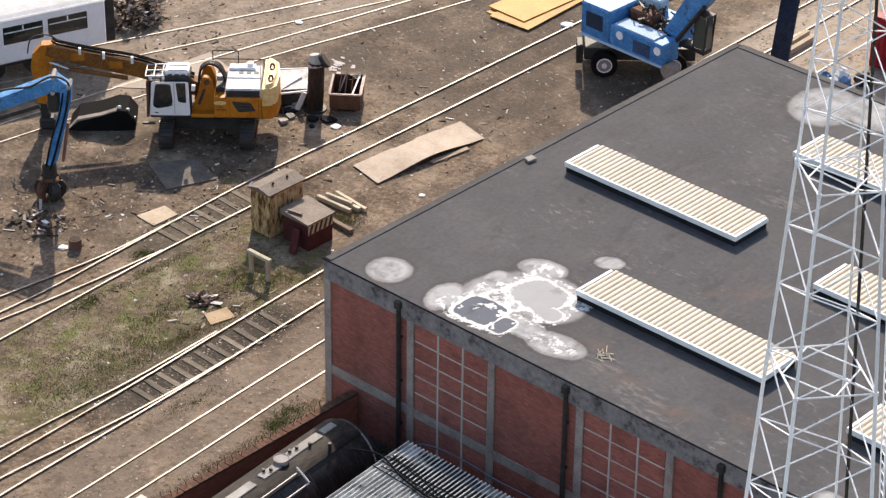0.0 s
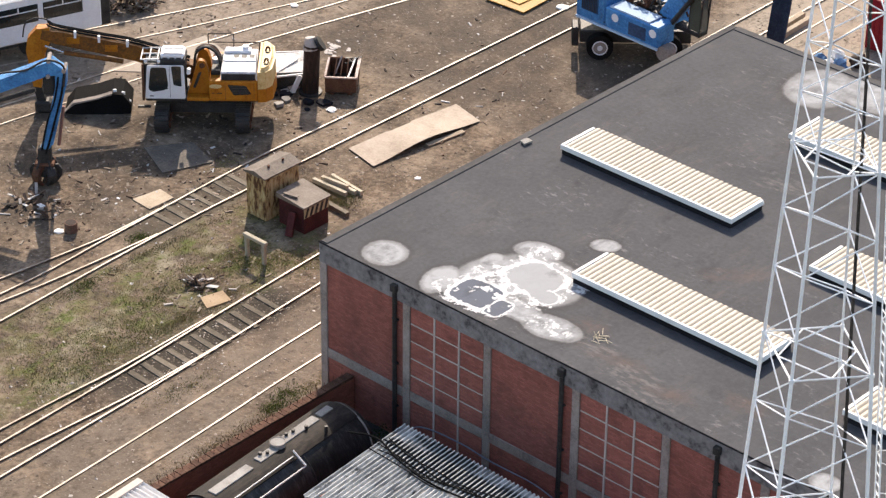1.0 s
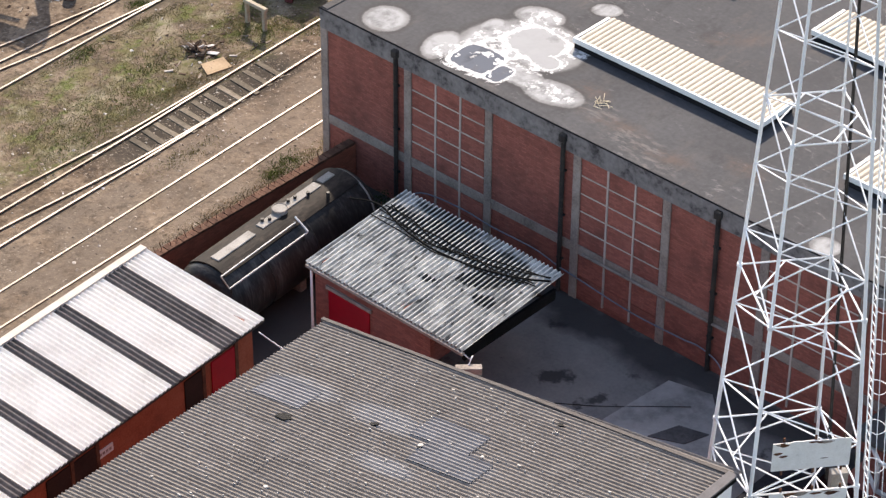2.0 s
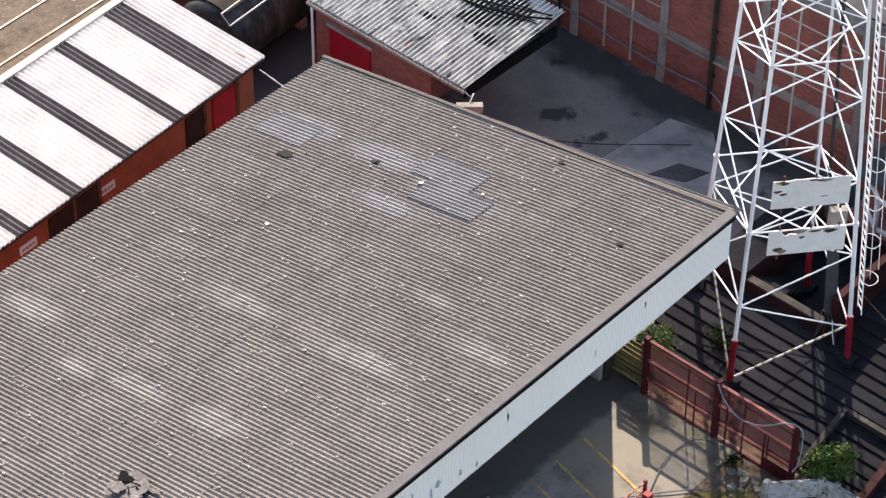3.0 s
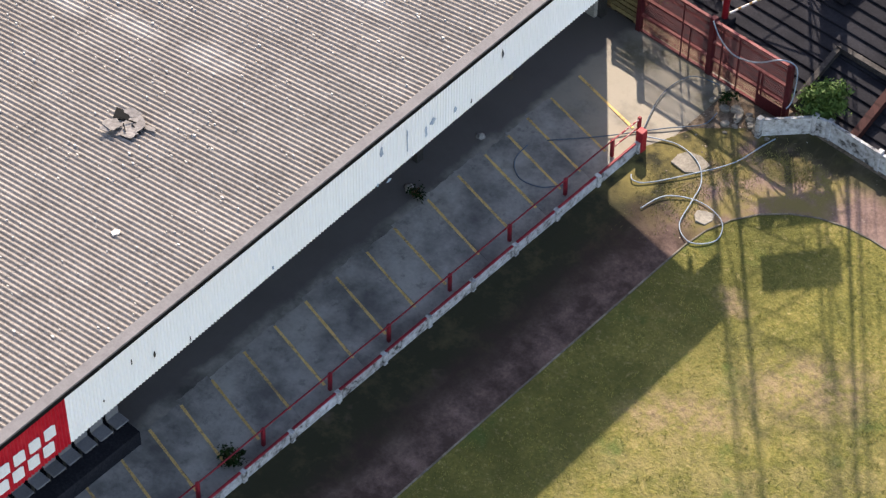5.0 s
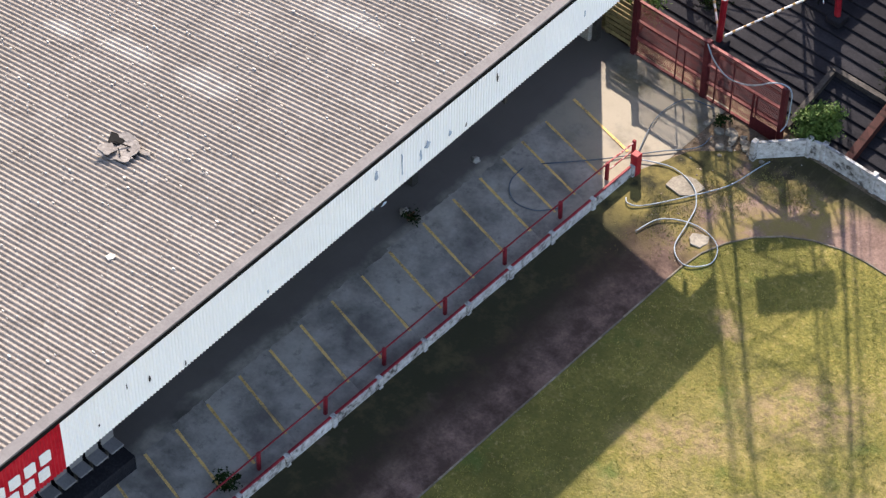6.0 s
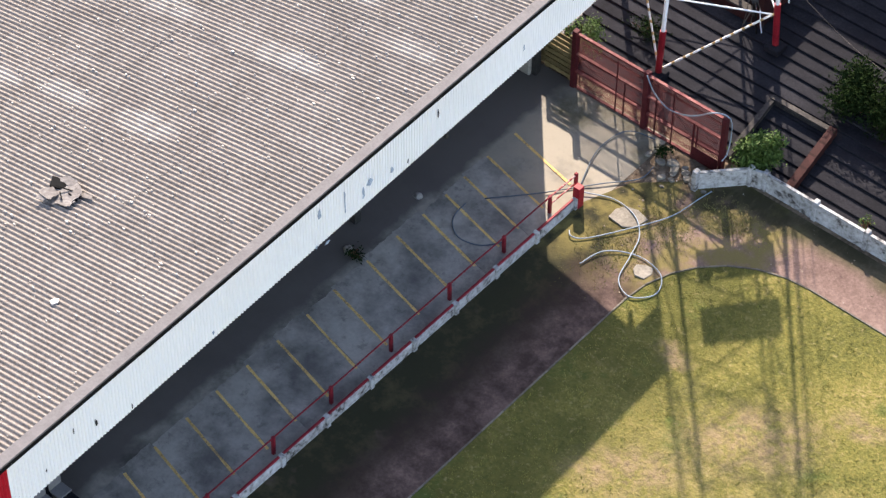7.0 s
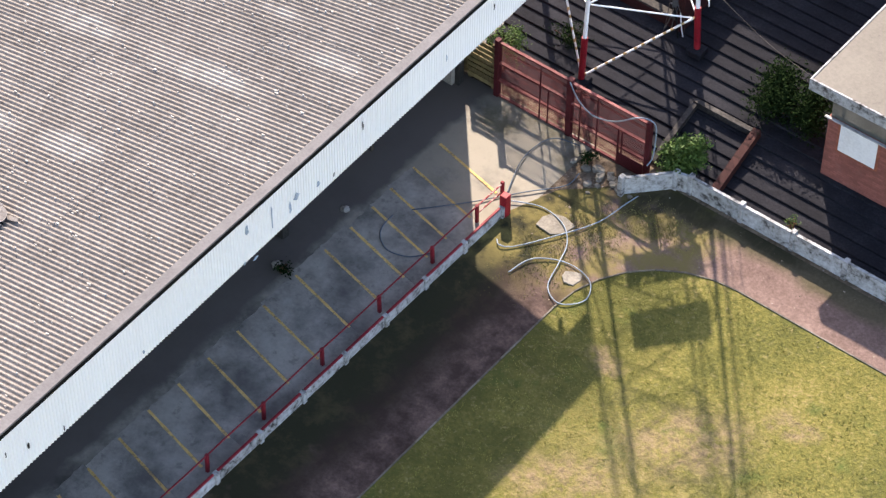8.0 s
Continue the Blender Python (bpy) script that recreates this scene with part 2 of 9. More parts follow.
mix_in(GRASS, both(GRASS, both(GRASS, band_mask(GRASS, "X", -25.2, 20, 0.8, 1.5, 0.4), band_mask(GRASS, "Y", 10, 38.5, 1.5, 2.5, 0.3)), noise_mask(GRASS, 0.9, 0.42, 0.6, 6, 0.72)), (0.3, 0.22, 0.115), 0.3)
# greener turf strip, darkened to make up the stand's shade near the track
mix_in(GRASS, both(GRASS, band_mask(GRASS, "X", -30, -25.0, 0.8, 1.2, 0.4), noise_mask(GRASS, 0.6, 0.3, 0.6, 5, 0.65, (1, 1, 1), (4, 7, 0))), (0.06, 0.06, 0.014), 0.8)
mix_in(GRASS, noise_mask(GRASS, 0.7, 0.58, 0.7, 4), (0.05, 0.08, 0.018), 0.7)
mix_in(GRASS, noise_mask(GRASS, 3.2, 0.55, 0.7, 6, 0.75), (0.07, 0.075, 0.018), 0.6)
mix_in(GRASS, noise_mask(GRASS, 5.0, 0.57, 0.68, 5, 0.75, (1, 1, 1), (6, 3, 0)), (0.3, 0.24, 0.12), 0.45)
CONCRETE = mat("weathered concrete", [(0.16, 0.15, 0.135), (0.27, 0.255, 0.235), (0.36, 0.345, 0.32)], scale=1.5, fine=20, bump=0.3)
DARKCONC = mat("near-black terrace concrete", [(0.0095, 0.0098, 0.0122), (0.0155, 0.0158, 0.0198), (0.0275, 0.0275, 0.033)], scale=0.9, fine=14, rough=0.95, bump=0.4, size=0.03, spec=0.08)
FRAMECON = mat("grey concrete frame", [(0.14, 0.12, 0.107), (0.26, 0.222, 0.198), (0.34, 0.298, 0.268)], scale=1.2, fine=16, bump=0.25)
BRICK = brick_mat("red brick", (0.225, 0.084, 0.068), (0.32, 0.12, 0.097), (0.3, 0.25, 0.2))
BRICKPANEL = brick_mat("brick infill", (0.25, 0.092, 0.075), (0.35, 0.132, 0.106), (0.3, 0.25, 0.2))
BRICKWALL = brick_mat("boundary brick", (0.23, 0.08, 0.052), (0.32, 0.115, 0.077), (0.26, 0.2, 0.16))
for m_ in (BRICK, BRICKPANEL):
    mix_in(m_, noise_mask(m_, 0.7, 0.5, 0.7, 6, 0.65), (0.085, 0.04, 0.035), 0.5)
    mix_in(m_, noise_mask(m_, 2.5, 0.56, 0.72, 5, 0.6), (0.26, 0.13, 0.1), 0.35)
FELT = mat("roofing felt", [(0.05, 0.0485, 0.049), (0.068, 0.066, 0.067), (0.09, 0.087, 0.086)], scale=0.3, fine=6, rough=0.85, bump=0.05, vary=0, spec=0.1)
TRIMDARK = mat("tarred edge", [(0.012, 0.012, 0.014), (0.028, 0.028, 0.031)], rough=0.95, bump=0.2, spec=0.03)
GLAZEBAR = mat("faded glazing bar", [(0.4, 0.355, 0.32), (0.54, 0.485, 0.44)], scale=3, fine=30, bump=0.1)
ASBESTOS = mat("aged cement sheet", [(0.094, 0.081, 0.073), (0.151, 0.134, 0.122), (0.2, 0.18, 0.166), (0.265, 0.245, 0.229)], scale=0.9, fine=12, rough=0.92, bump=0.3, mixv=0.35, vary=0.03, stops=[0.3, 0.44, 0.56, 0.74])
WHITESHEET = mat("white painted sheet", [(0.62, 0.62, 0.61), (0.74, 0.74, 0.73), (0.8, 0.8, 0.79)], scale=0.8, fine=14, rough=0.6, bump=0.08, vary=0.03)
GALV = mat("galvanised steel", [(0.7, 0.72, 0.74), (0.84, 0.855, 0.87)], scale=2, fine=24, rough=0.6, bump=0.1)
WHITEPAINT = mat("chipped white paint", [(0.35, 0.33, 0.31), (0.62, 0.61, 0.59), (0.72, 0.71, 0.7)], scale=3, fine=20, rough=0.6, bump=0.15, stops=[0.3, 0.38, 0.6])
REDPAINT = mat("weathered red paint", [(0.14, 0.008, 0.014), (0.26, 0.01, 0.02), (0.33, 0.028, 0.036)], scale=2, fine=22, rough=0.55, bump=0.15)
REDFENCE = mat("faded red sheet", [(0.042, 0.006, 0.009), (0.07, 0.01, 0.014), (0.11, 0.023, 0.027)], scale=2, fine=18, rough=0.7, bump=0.2)
BRIGHTRED = mat("bright red door paint", [(0.28, 0.004, 0.014), (0.37, 0.008, 0.022)], scale=2, fine=18, rough=0.5, bump=0.05)
RUST = mat("rusted steel", [(0.05, 0.025, 0.018), (0.11, 0.05, 0.03), (0.17, 0.085, 0.05)], scale=3, fine=22, rough=0.85, bump=0.35)
BLACKSTEEL = mat("grimy black steel", [(0.012, 0.012, 0.013), (0.03, 0.029, 0.028), (0.055, 0.05, 0.046)], scale=2, fine=18, rough=0.55, bump=0.2)
RAILHEAD = mat("worn rail steel", [(0.24, 0.19, 0.145), (0.38, 0.325, 0.265), (0.5, 0.44, 0.375)], scale=1.5, fine=20, rough=0.45, bump=0.05, metal=0.1)
SLEEPER = mat("weathered sleeper timber", [(0.06, 0.05, 0.036), (0.13, 0.108, 0.08), (0.22, 0.185, 0.145)], scale=2, fine=26, bump=0.5, vary=0.25, stretch=(0.25, 1, 1))
TIMBER = mat("bleached timber", [(0.3, 0.25, 0.18), (0.42, 0.37, 0.28), (0.52, 0.47, 0.38)], scale=2, fine=24, bump=0.3, vary=0.2)
PLY = mat("weathered sheet board", [(0.26, 0.2, 0.14), (0.36, 0.29, 0.21), (0.44, 0.37, 0.28)], scale=0.9, fine=14, bump=0.2, vary=0.15)
YELLOW = mat("worn yellow line paint", [(0.26, 0.19, 0.11), (0.52, 0.33, 0.12), (0.62, 0.42, 0.17)], scale=2, fine=16, rough=0.8, bump=0.1, stops=[0.4, 0.47, 0.62], vary=0.15)
REDRAIL = mat("dark red rail paint", [(0.11, 0.008, 0.014), (0.2, 0.012, 0.022), (0.26, 0.03, 0.036)], scale=2, fine=22, rough=0.6, bump=0.15)
RUBBER = mat("matt black rubber", [(0.006, 0.006, 0.006), (0.014, 0.014, 0.014)], rough=0.9, bump=0.1, spec=0.05)
EDGING = mat("pale concrete edging", [(0.07, 0.06, 0.045), (0.125, 0.11, 0.088), (0.2, 0.18, 0.15)], scale=1.6, fine=14, bump=0.3, vary=0.3)
OLDKERB = mat("dark weathered kerb", [(0.04, 0.035, 0.031), (0.08, 0.071, 0.064), (0.14, 0.127, 0.115)], scale=1.6, fine=14, bump=0.35)


def spots(m, ellipses, wobble=0.25, wob_scale=1.4, shift=(0.0, 0.0), world_pos=False, square=False):
    """A field that is 1 at the middle of the nearest ellipse (x, y, rx, ry, turn) and 0 at its ragged rim."""
    nt, n, b = nodes_of(m)
    if world_pos:
        src = n.new("ShaderNodeNewGeometry").outputs["Position"]
    else:
        src = n.new("ShaderNodeTexCoord").outputs["Object"]
    q, ad, mul = n.new("ShaderNodeTexNoise"), n.new("ShaderNodeVectorMath"), n.new("ShaderNodeVectorMath")
    q.inputs["Scale"].default_value, q.inputs["Detail"].default_value, q.inputs["Roughness"].default_value = wob_scale, 7, 0.74
    nt.links.new(src, q.inputs["Vector"])
    mul.operation = "MULTIPLY_ADD"
    nt.links.new(q.outputs["Color"], mul.inputs[0])
    mul.inputs[1].default_value, mul.inputs[2].default_value = (2 * wobble,) * 3, (-wobble,) * 3
    nt.links.new(mul.outputs[0], ad.inputs[0])
    nt.links.new(src, ad.inputs[1])
    field = None
    for x, y, rx, ry, turn in ellipses:
        mp, flat, ln, inv = n.new("ShaderNodeMapping"), n.new("ShaderNodeVectorMath"), n.new("ShaderNodeVectorMath"), n.new("ShaderNodeMath")
        mp.vector_type = "TEXTURE"
        mp.inputs["Location"].default_value = (x - shift[0], y - shift[1], 0)
        mp.inputs["Rotation"].default_value = (0, 0, radians(turn))
        mp.inputs["Scale"].default_value = (rx, ry, 1)
        nt.links.new(ad.outputs[0], mp.inputs[0])
        flat.operation, ln.operation, inv.operation = "MULTIPLY", "LENGTH", "SUBTRACT"
        flat.inputs[1].default_value = (1, 1, 0)
        nt.links.new(mp.outputs[0], flat.inputs[0])
        dist = flat.outputs[0]
        if square:
            sq = n.new("ShaderNodeVectorMath")
            sq.operation = "MULTIPLY"
            nt.links.new(dist, sq.inputs[0])
            nt.links.new(dist, sq.inputs[1])
            dist = sq.outputs[0]
        nt.links.new(dist, ln.inputs[0])
        dist = ln.outputs["Value"]
        if square:
            root = n.new("ShaderNodeMath")
            root.operation = "SQRT"
            nt.links.new(dist, root.inputs[0])
            dist = root.outputs[0]
        inv.inputs[0].default_value = 1
        nt.links.new(dist, inv.inputs[1])
        field = inv.outputs[0] if field is None else both(m, field, inv.outputs[0], "MAXIMUM")
    return field


def step_mask(m, field, lo, hi):
    nt, n, b = nodes_of(m)
    r = n.new("ShaderNodeMapRange")
    r.inputs[1].default_value, r.inputs[2].default_value = lo, hi
    nt.links.new(field, r.inputs[0])
    return r.outputs[0]


# flat roof: felt with faint seams, dried silt halos, white crusts and shallow pools
ROOFFELT = mat("ponded roofing felt", [(0.053, 0.0535, 0.057), (0.065, 0.0655, 0.07), (0.08, 0.0805, 0.085)], scale=0.3, fine=6, rough=0.85, bump=0.05, vary=0, spec=0.1)
mix_in(ROOFFELT, noise_mask(ROOFFELT, 0.5, 0.55, 0.72, 6, 0.7), (0.1, 0.097, 0.097), 0.4)
mix_in(ROOFFELT, noise_mask(ROOFFELT, 3.0, 0.62, 0.74, 4, 0.6, (0.2, 1, 1)), (0.13, 0.127, 0.125), 0.18)
SH = (-45.0, 58.0)
halo = spots(ROOFFELT, [(-56.65, 59.04, 0.88, 0.84, 136), (-54.05, 59.08, 1.0, 0.65, -77), (-52.72, 60.34, 1.75, 1.35, 105), (-53.62, 61.21, 0.6, 0.4, -94), (-52.8, 62.81, 0.95, 0.65, -165), (-51.65, 61.35, 1.9, 1.5, 171), (-49.27, 59.4, 1.19, 0.72, -174), (-50.8, 59.47, 1.09, 0.61, 177), (-51.38, 64.75, 0.58, 0.44, -151), (-52.93, 79.67, 1.7, 1.4, 106), (-51.15, 80.48, 1.7, 1.12, 166), (-37.37, 58.52, 0.55, 0.5, 0)], 0.16, 1.2, SH)
mix_in(ROOFFELT, step_mask(ROOFFELT, halo, -0.28, 0.0), (0.045, 0.04, 0.037), 0.45)
mix_in(ROOFFELT, both(ROOFFELT, step_mask(ROOFFELT, halo, -0.05, 0.28), noise_mask(ROOFFELT, 1.3, 0.2, 0.55, 6, 0.65)), (0.36, 0.367, 0.372), 0.85)
mix_in(ROOFFELT, both(ROOFFELT, step_mask(ROOFFELT, halo, 0.0, 0.05), step_mask(ROOFFELT, halo, 0.3, 0.08)), (0.36, 0.355, 0.35), 0.22)
pool = spots(ROOFFELT, [(-52.55, 59.27, 0.84, 0.76, 3), (-51.36, 59.06, 0.33, 0.52, 0)], 0.14, 3.2, SH, square=True)
silt = spots(ROOFFELT, [(-51.75, 61.4, 1.05, 0.9, -8), (-50.7, 60.7, 0.5, 0.4, 0)], 0.2, 3.0, SH, square=True)
rest = spots(ROOFFELT, [(-53.55, 58.95, 0.75, 0.6, 0), (-53.1, 60.6, 0.8, 0.7, 0), (-52.6, 62.9, 0.7, 0.5, 0), (-49.4, 59.35, 1.2, 0.5, 4), (-50.3, 61.9, 0.55, 0.5, 0), (-51.0, 60.1, 0.9, 0.45, 0)], 0.3, 2.6, SH)
clot = noise_mask(ROOFFELT, 3.0, 0.51, 0.54, 6, 0.75, (1, 1, 1), (5, 2, 0))
mix_in(ROOFFELT, step_mask(ROOFFELT, silt, -0.35, -0.1), (0.3, 0.305, 0.31), 0.85)
mix_in(ROOFFELT, both(ROOFFELT, step_mask(ROOFFELT, rest, 0.1, 0.25), clot), (0.62, 0.62, 0.615), 0.9)
mix_in(ROOFFELT, both(ROOFFELT, step_mask(ROOFFELT, silt, -0.42, -0.36), both(ROOFFELT, step_mask(ROOFFELT, silt, 0.16, 0.1), clot)), (0.62, 0.62, 0.615), 0.9)
mix_in(ROOFFELT, both(ROOFFELT, step_mask(ROOFFELT, silt, -0.08, -0.05), step_mask(ROOFFELT, silt, 0.06, 0.03)), (0.62, 0.62, 0.615), 0.88)
mix_in(ROOFFELT, both(ROOFFELT, step_mask(ROOFFELT, pool, -0.42, -0.32), clot), (0.62, 0.62, 0.615), 0.9)
mix_in(ROOFFELT, step_mask(ROOFFELT, pool, -0.16, -0.12), (0.62, 0.62, 0.615), 0.88)
mix_in(ROOFFELT, both(ROOFFELT, step_mask(ROOFFELT, pool, 0.02, 0.05), noise_mask(ROOFFELT, 2.2, 0.62, 0.6, 4, 0.6, (1, 1, 1), (1, 9, 0))), (0.085, 0.097, 0.122), 0.97)
mix_in(ROOFFELT, both(ROOFFELT, noise_mask(ROOFFELT, 0.3, 0.46, 0.62, 4, 0.6, (1, 1, 1), (13, 2, 0)), noise_mask(ROOFFELT, 2.2, 0.5, 0.66, 6, 0.7, (1.0, 0.35, 1), (3, 3, 0))), (0.115, 0.1, 0.092), 0.5)
mix_in(ROOFFELT, both(ROOFFELT, noise_mask(ROOFFELT, 0.4, 0.5, 0.62, 4, 0.6, (1, 1, 1), (1, 22, 0)), noise_mask(ROOFFELT, 4.0, 0.56, 0.66, 6, 0.75, (0.5, 1.2, 1), (9, 1, 0))), (0.24, 0.235, 0.23), 0.45)
mix_in(ROOFFELT, noise_mask(ROOFFELT, 0.9, 0.56, 0.7, 6, 0.7, (1, 0.5, 1), (6, 11, 0)), (0.035, 0.034, 0.037), 0.5)
rusty = spots(ROOFFELT, [(-46.6, 59.4, 1.6, 0.5, 8), (-44.2, 59.0, 1.4, 0.5, 4), (-48.4, 60.4, 0.9, 0.5, 0), (-47.0, 66.2, 1.5, 0.5, 40), (-41.8, 60.2, 1.0, 0.5, 0)], 0.5, 1.4, SH)
mix_in(ROOFFELT, both(ROOFFELT, step_mask(ROOFFELT, rusty, -0.1, 0.6), noise_mask(ROOFFELT, 1.6, 0.36, 0.6, 6, 0.7)), (0.12, 0.085, 0.07), 0.5)
scuff = spots(ROOFFELT, [(-45.5, 58.95, 1.5, 0.7, 5), (-47.4, 59.6, 0.9, 0.6, 0), (-44.2, 58.4, 1.2, 0.4, 0), (-49.3, 72.5, 1.4, 0.6, 20)], 0.4, 1.6, SH)
mix_in(ROOFFELT, both(ROOFFELT, step_mask(ROOFFELT, scuff, 0.0, 0.4), noise_mask(ROOFFELT, 3.2, 0.48, 0.6, 6, 0.7, (0.5, 1.4, 1))), (0.2, 0.185, 0.17), 0.4)
# stand roof: soft paler and darker areas where dust and lichen lie
moss = spots(ASPHALT, [(-33.4, 45.3, 1.0, 0.7, 0), (-32.2, 45.9, 1.6, 0.35, 0), (-30.6, 45.3, 0.8, 0.8, 0)], 0.35, 1.6, (0, 0), True)
mix_in(ASPHALT, both(ASPHALT, step_mask(ASPHALT, moss, 0.0, 0.5), noise_mask(ASPHALT, 1.8, 0.34, 0.56, 6, 0.7)), (0.1, 0.092, 0.055), 0.75)
# damp algae along the wall foot, with the wall's shade painted in
damp = spots(CINDER, [(-28.1, 45.3, 0.9, 0.6, 45), (-26.9, 45.9, 1.3, 0.5, -8), (-27.2, 44.9, 0.5, 0.7, 0), (-24.6, 46.1, 1.6, 0.3, 0)], 0.3, 1.8, (0, 0), True)
mix_in(CINDER, both(CINDER, step_mask(CINDER, damp, -0.1, 0.4), noise_mask(CINDER, 1.8, 0.25, 0.5, 6, 0.7, (1.6, 0.6, 1))), (0.026, 0.024, 0.012), 0.85)
pale = spots(ASBESTOS, [(-40.7, 36.6, 1.5, 0.55, 0), (-36.2, 36.55, 1.7, 0.6, 0), (-37.5, 32.6, 1.15, 0.55, 0), (-40.3, 32.4, 1.3, 0.45, 0), (-45.5, 33.2, 1.3, 0.6, 0), (-33.6, 38.6, 1.0, 0.45, 0), (-42.4, 32.0, 0.9, 0.3, 0), (-36.4, 39.6, 0.9, 0.3, 0)], 0.22, 2.4, (0, 0), True)
mix_in(ASBESTOS, both(ASBESTOS, step_mask(ASBESTOS, pale, 0.0, 0.55), noise_mask(ASBESTOS, 2.2, 0.3, 0.55, 6, 0.7)), (0.36, 0.34, 0.32), 0.45)
cool = spots(ASBESTOS, [(-45.6, 43.9, 1.7, 0.6, 0), (-42.2, 44.0, 1.9, 0.6, 0), (-39.2, 43.5, 1.9, 0.55, 0), (-40.6, 42.2, 1.4, 0.45, 0)], 0.25, 2.0, (0, 0), True)
mix_in(ASBESTOS, step_mask(ASBESTOS, cool, 0.0, 0.5), (0.29, 0.288, 0.295), 0.55)
dull = spots(ASBESTOS, [(-47.1, 36.5, 2.6, 4.0, 0), (-36.4, 41.3, 2.0, 2.0, 0), (-43.5, 39.5, 2.4, 1.6, 0), (-44, 30, 3, 2.4, 0), (-38.2, 30.6, 1.6, 0.8, 0), (-39.4, 28.0, 1.8, 0.9, 0)], 0.7, 0.5, (0, 0), True)
mix_in(ASBESTOS, step_mask(ASBESTOS, dull, -0.1, 0.9), (0.12, 0.105, 0.092), 0.32)
mix_in(ASBESTOS, noise_mask(ASBESTOS, 5.0, 0.58, 0.68, 6, 0.75), (0.33, 0.31, 0.288), 0.5)
mix_in(ASBESTOS, noise_mask(ASBESTOS, 2.6, 0.56, 0.7, 6, 0.72, (1, 1, 1), (7, 3, 0)), (0.1, 0.087, 0.077), 0.45)
# trampled bare earth in the turf
BARE = [(-22.3, 39.0, 2.0, 1.3, 40), (-24.2, 36.0, 1.7, 0.9, 35), (-20.4, 41.2, 0.9, 0.5, 20), (-25.6, 39.9, 0.7, 0.5, 0)]
bare = step_mask(GRASS, spots(GRASS, BARE, 0.5, 1.1), -0.15, 0.5)
mix_in(GRASS, both(GRASS, bare, noise_mask(GRASS, 1.5, 0.42, 0.58, 8, 0.78)), (0.22, 0.155, 0.095), 0.75)
mix_in(GRASS, both(GRASS, bare, noise_mask(GRASS, 4.5, 0.5, 0.62, 6, 0.75, (1, 1, 1), (3, 1, 0))), (0.1, 0.075, 0.045), 0.75)


# ---- builders ----
ORIGIN = {}


def thing(name, loc=(0, 0, 0), rz=0.0, world_xyz=False, label="", category="", group="", kind=""):
    """An Empty at a thing's base. world_xyz: its parts are given in the place's own metres and not in the thing's."""
    ob = new(name)
    ob.empty_display_size = 0.3
    ob.matrix_basis = pose(*loc, 0, 0, rz)
    ORIGIN[ob.name] = Vector(loc) if world_xyz else Vector((0, 0, 0))
    return tagged(ob, label, category, group, kind)


def mesh_of(name, bm, material, smooth=False):
    me = bpy.data.meshes.new(name)
    bmesh.ops.recalc_face_normals(bm, faces=bm.faces)
    bm.to_mesh(me)
    bm.free()
    for m in material if isinstance(material, (list, tuple)) else [material]:
        me.materials.append(m)
    if smooth:
        for p in me.polygons:
            p.use_smooth = True
    return me


def part(name, bm, material, parent, label="", smooth=False):
    off = ORIGIN.get(parent.name, Vector((0, 0, 0)))
    if off.length:
        bmesh.ops.translate(bm, verts=bm.verts, vec=-off)
    ob = new(name, mesh_of(name, bm, material, smooth))
    ob.parent = parent
    return tagged(ob, label) if label else ob


def sub(name, bm, material, parent, label="", smooth=False):
    """A piece of a part: shares the origin of the part's thing."""
    ORIGIN[parent.name] = ORIGIN.get(parent.parent.name, Vector((0, 0, 0)))
    return part(name, bm, material, parent, label, smooth)


def piece(name, me, parent, m):
    """One of many alike pieces on a shared mesh, at m in the parent's own metres."""
    ob = new(name, me)
    ob.parent = parent
    off = ORIGIN.get(parent.name, Vector((0, 0, 0)))
    ob.matrix_basis = Matrix.Translation(-off) @ m
    return ob


def single(name, bm, material, label="", category="", group="", kind="", loc=(0, 0, 0), smooth=False):
    """A thing of one mesh, in the place's metres, with its origin at loc."""
    v = Vector(loc)
    if v.length:
        bmesh.ops.translate(bm, verts=bm.verts, vec=-v)
    ob = new(name, mesh_of(name, bm, material, smooth))
    ob.location = v
    return tagged(ob, label, category, group, kind)


def box(bm, c, s, rz=0.0, m=None, bev=0.0):
    mm = (m or Matrix()) @ pose(*c, 0, 0, rz) @ Matrix.Diagonal((*s, 1))
    g = bmesh.ops.create_cube(bm, size=1.0, matrix=mm)
    if bev:
        ed = list({e for v in g["verts"] for e in v.link_edges})
        bmesh.ops.bevel(bm, geom=ed, offset=bev, segments=1, affect="EDGES")
    return g


def span(bm, lo, hi, bev=0.0):
    """A box from its lowest to its highest corner."""
    return box(bm, [(a + b) / 2 for a, b in zip(lo, hi)], [b - a for a, b in zip(lo, hi)], bev=bev)


def along(p, q):
    d = Vector(q) - Vector(p)
    return Matrix.Translation((Vector(p) + Vector(q)) / 2) @ d.to_track_quat("Z", "Y").to_matrix().to_4x4(), d.length


def beam(bm, p, q, w, h=None):
    m, l = along(p, q)
    bmesh.ops.create_cube(bm, size=1.0, matrix=m @ Matrix.Diagonal((w, h or w, l, 1)))


def tube(bm, p, q, r, n=8, r2=None):
    m, l = along(p, q)
    bmesh.ops.create_cone(bm, cap_ends=True, segments=n, radius1=r, radius2=r if r2 is None else r2, depth=l, matrix=m)


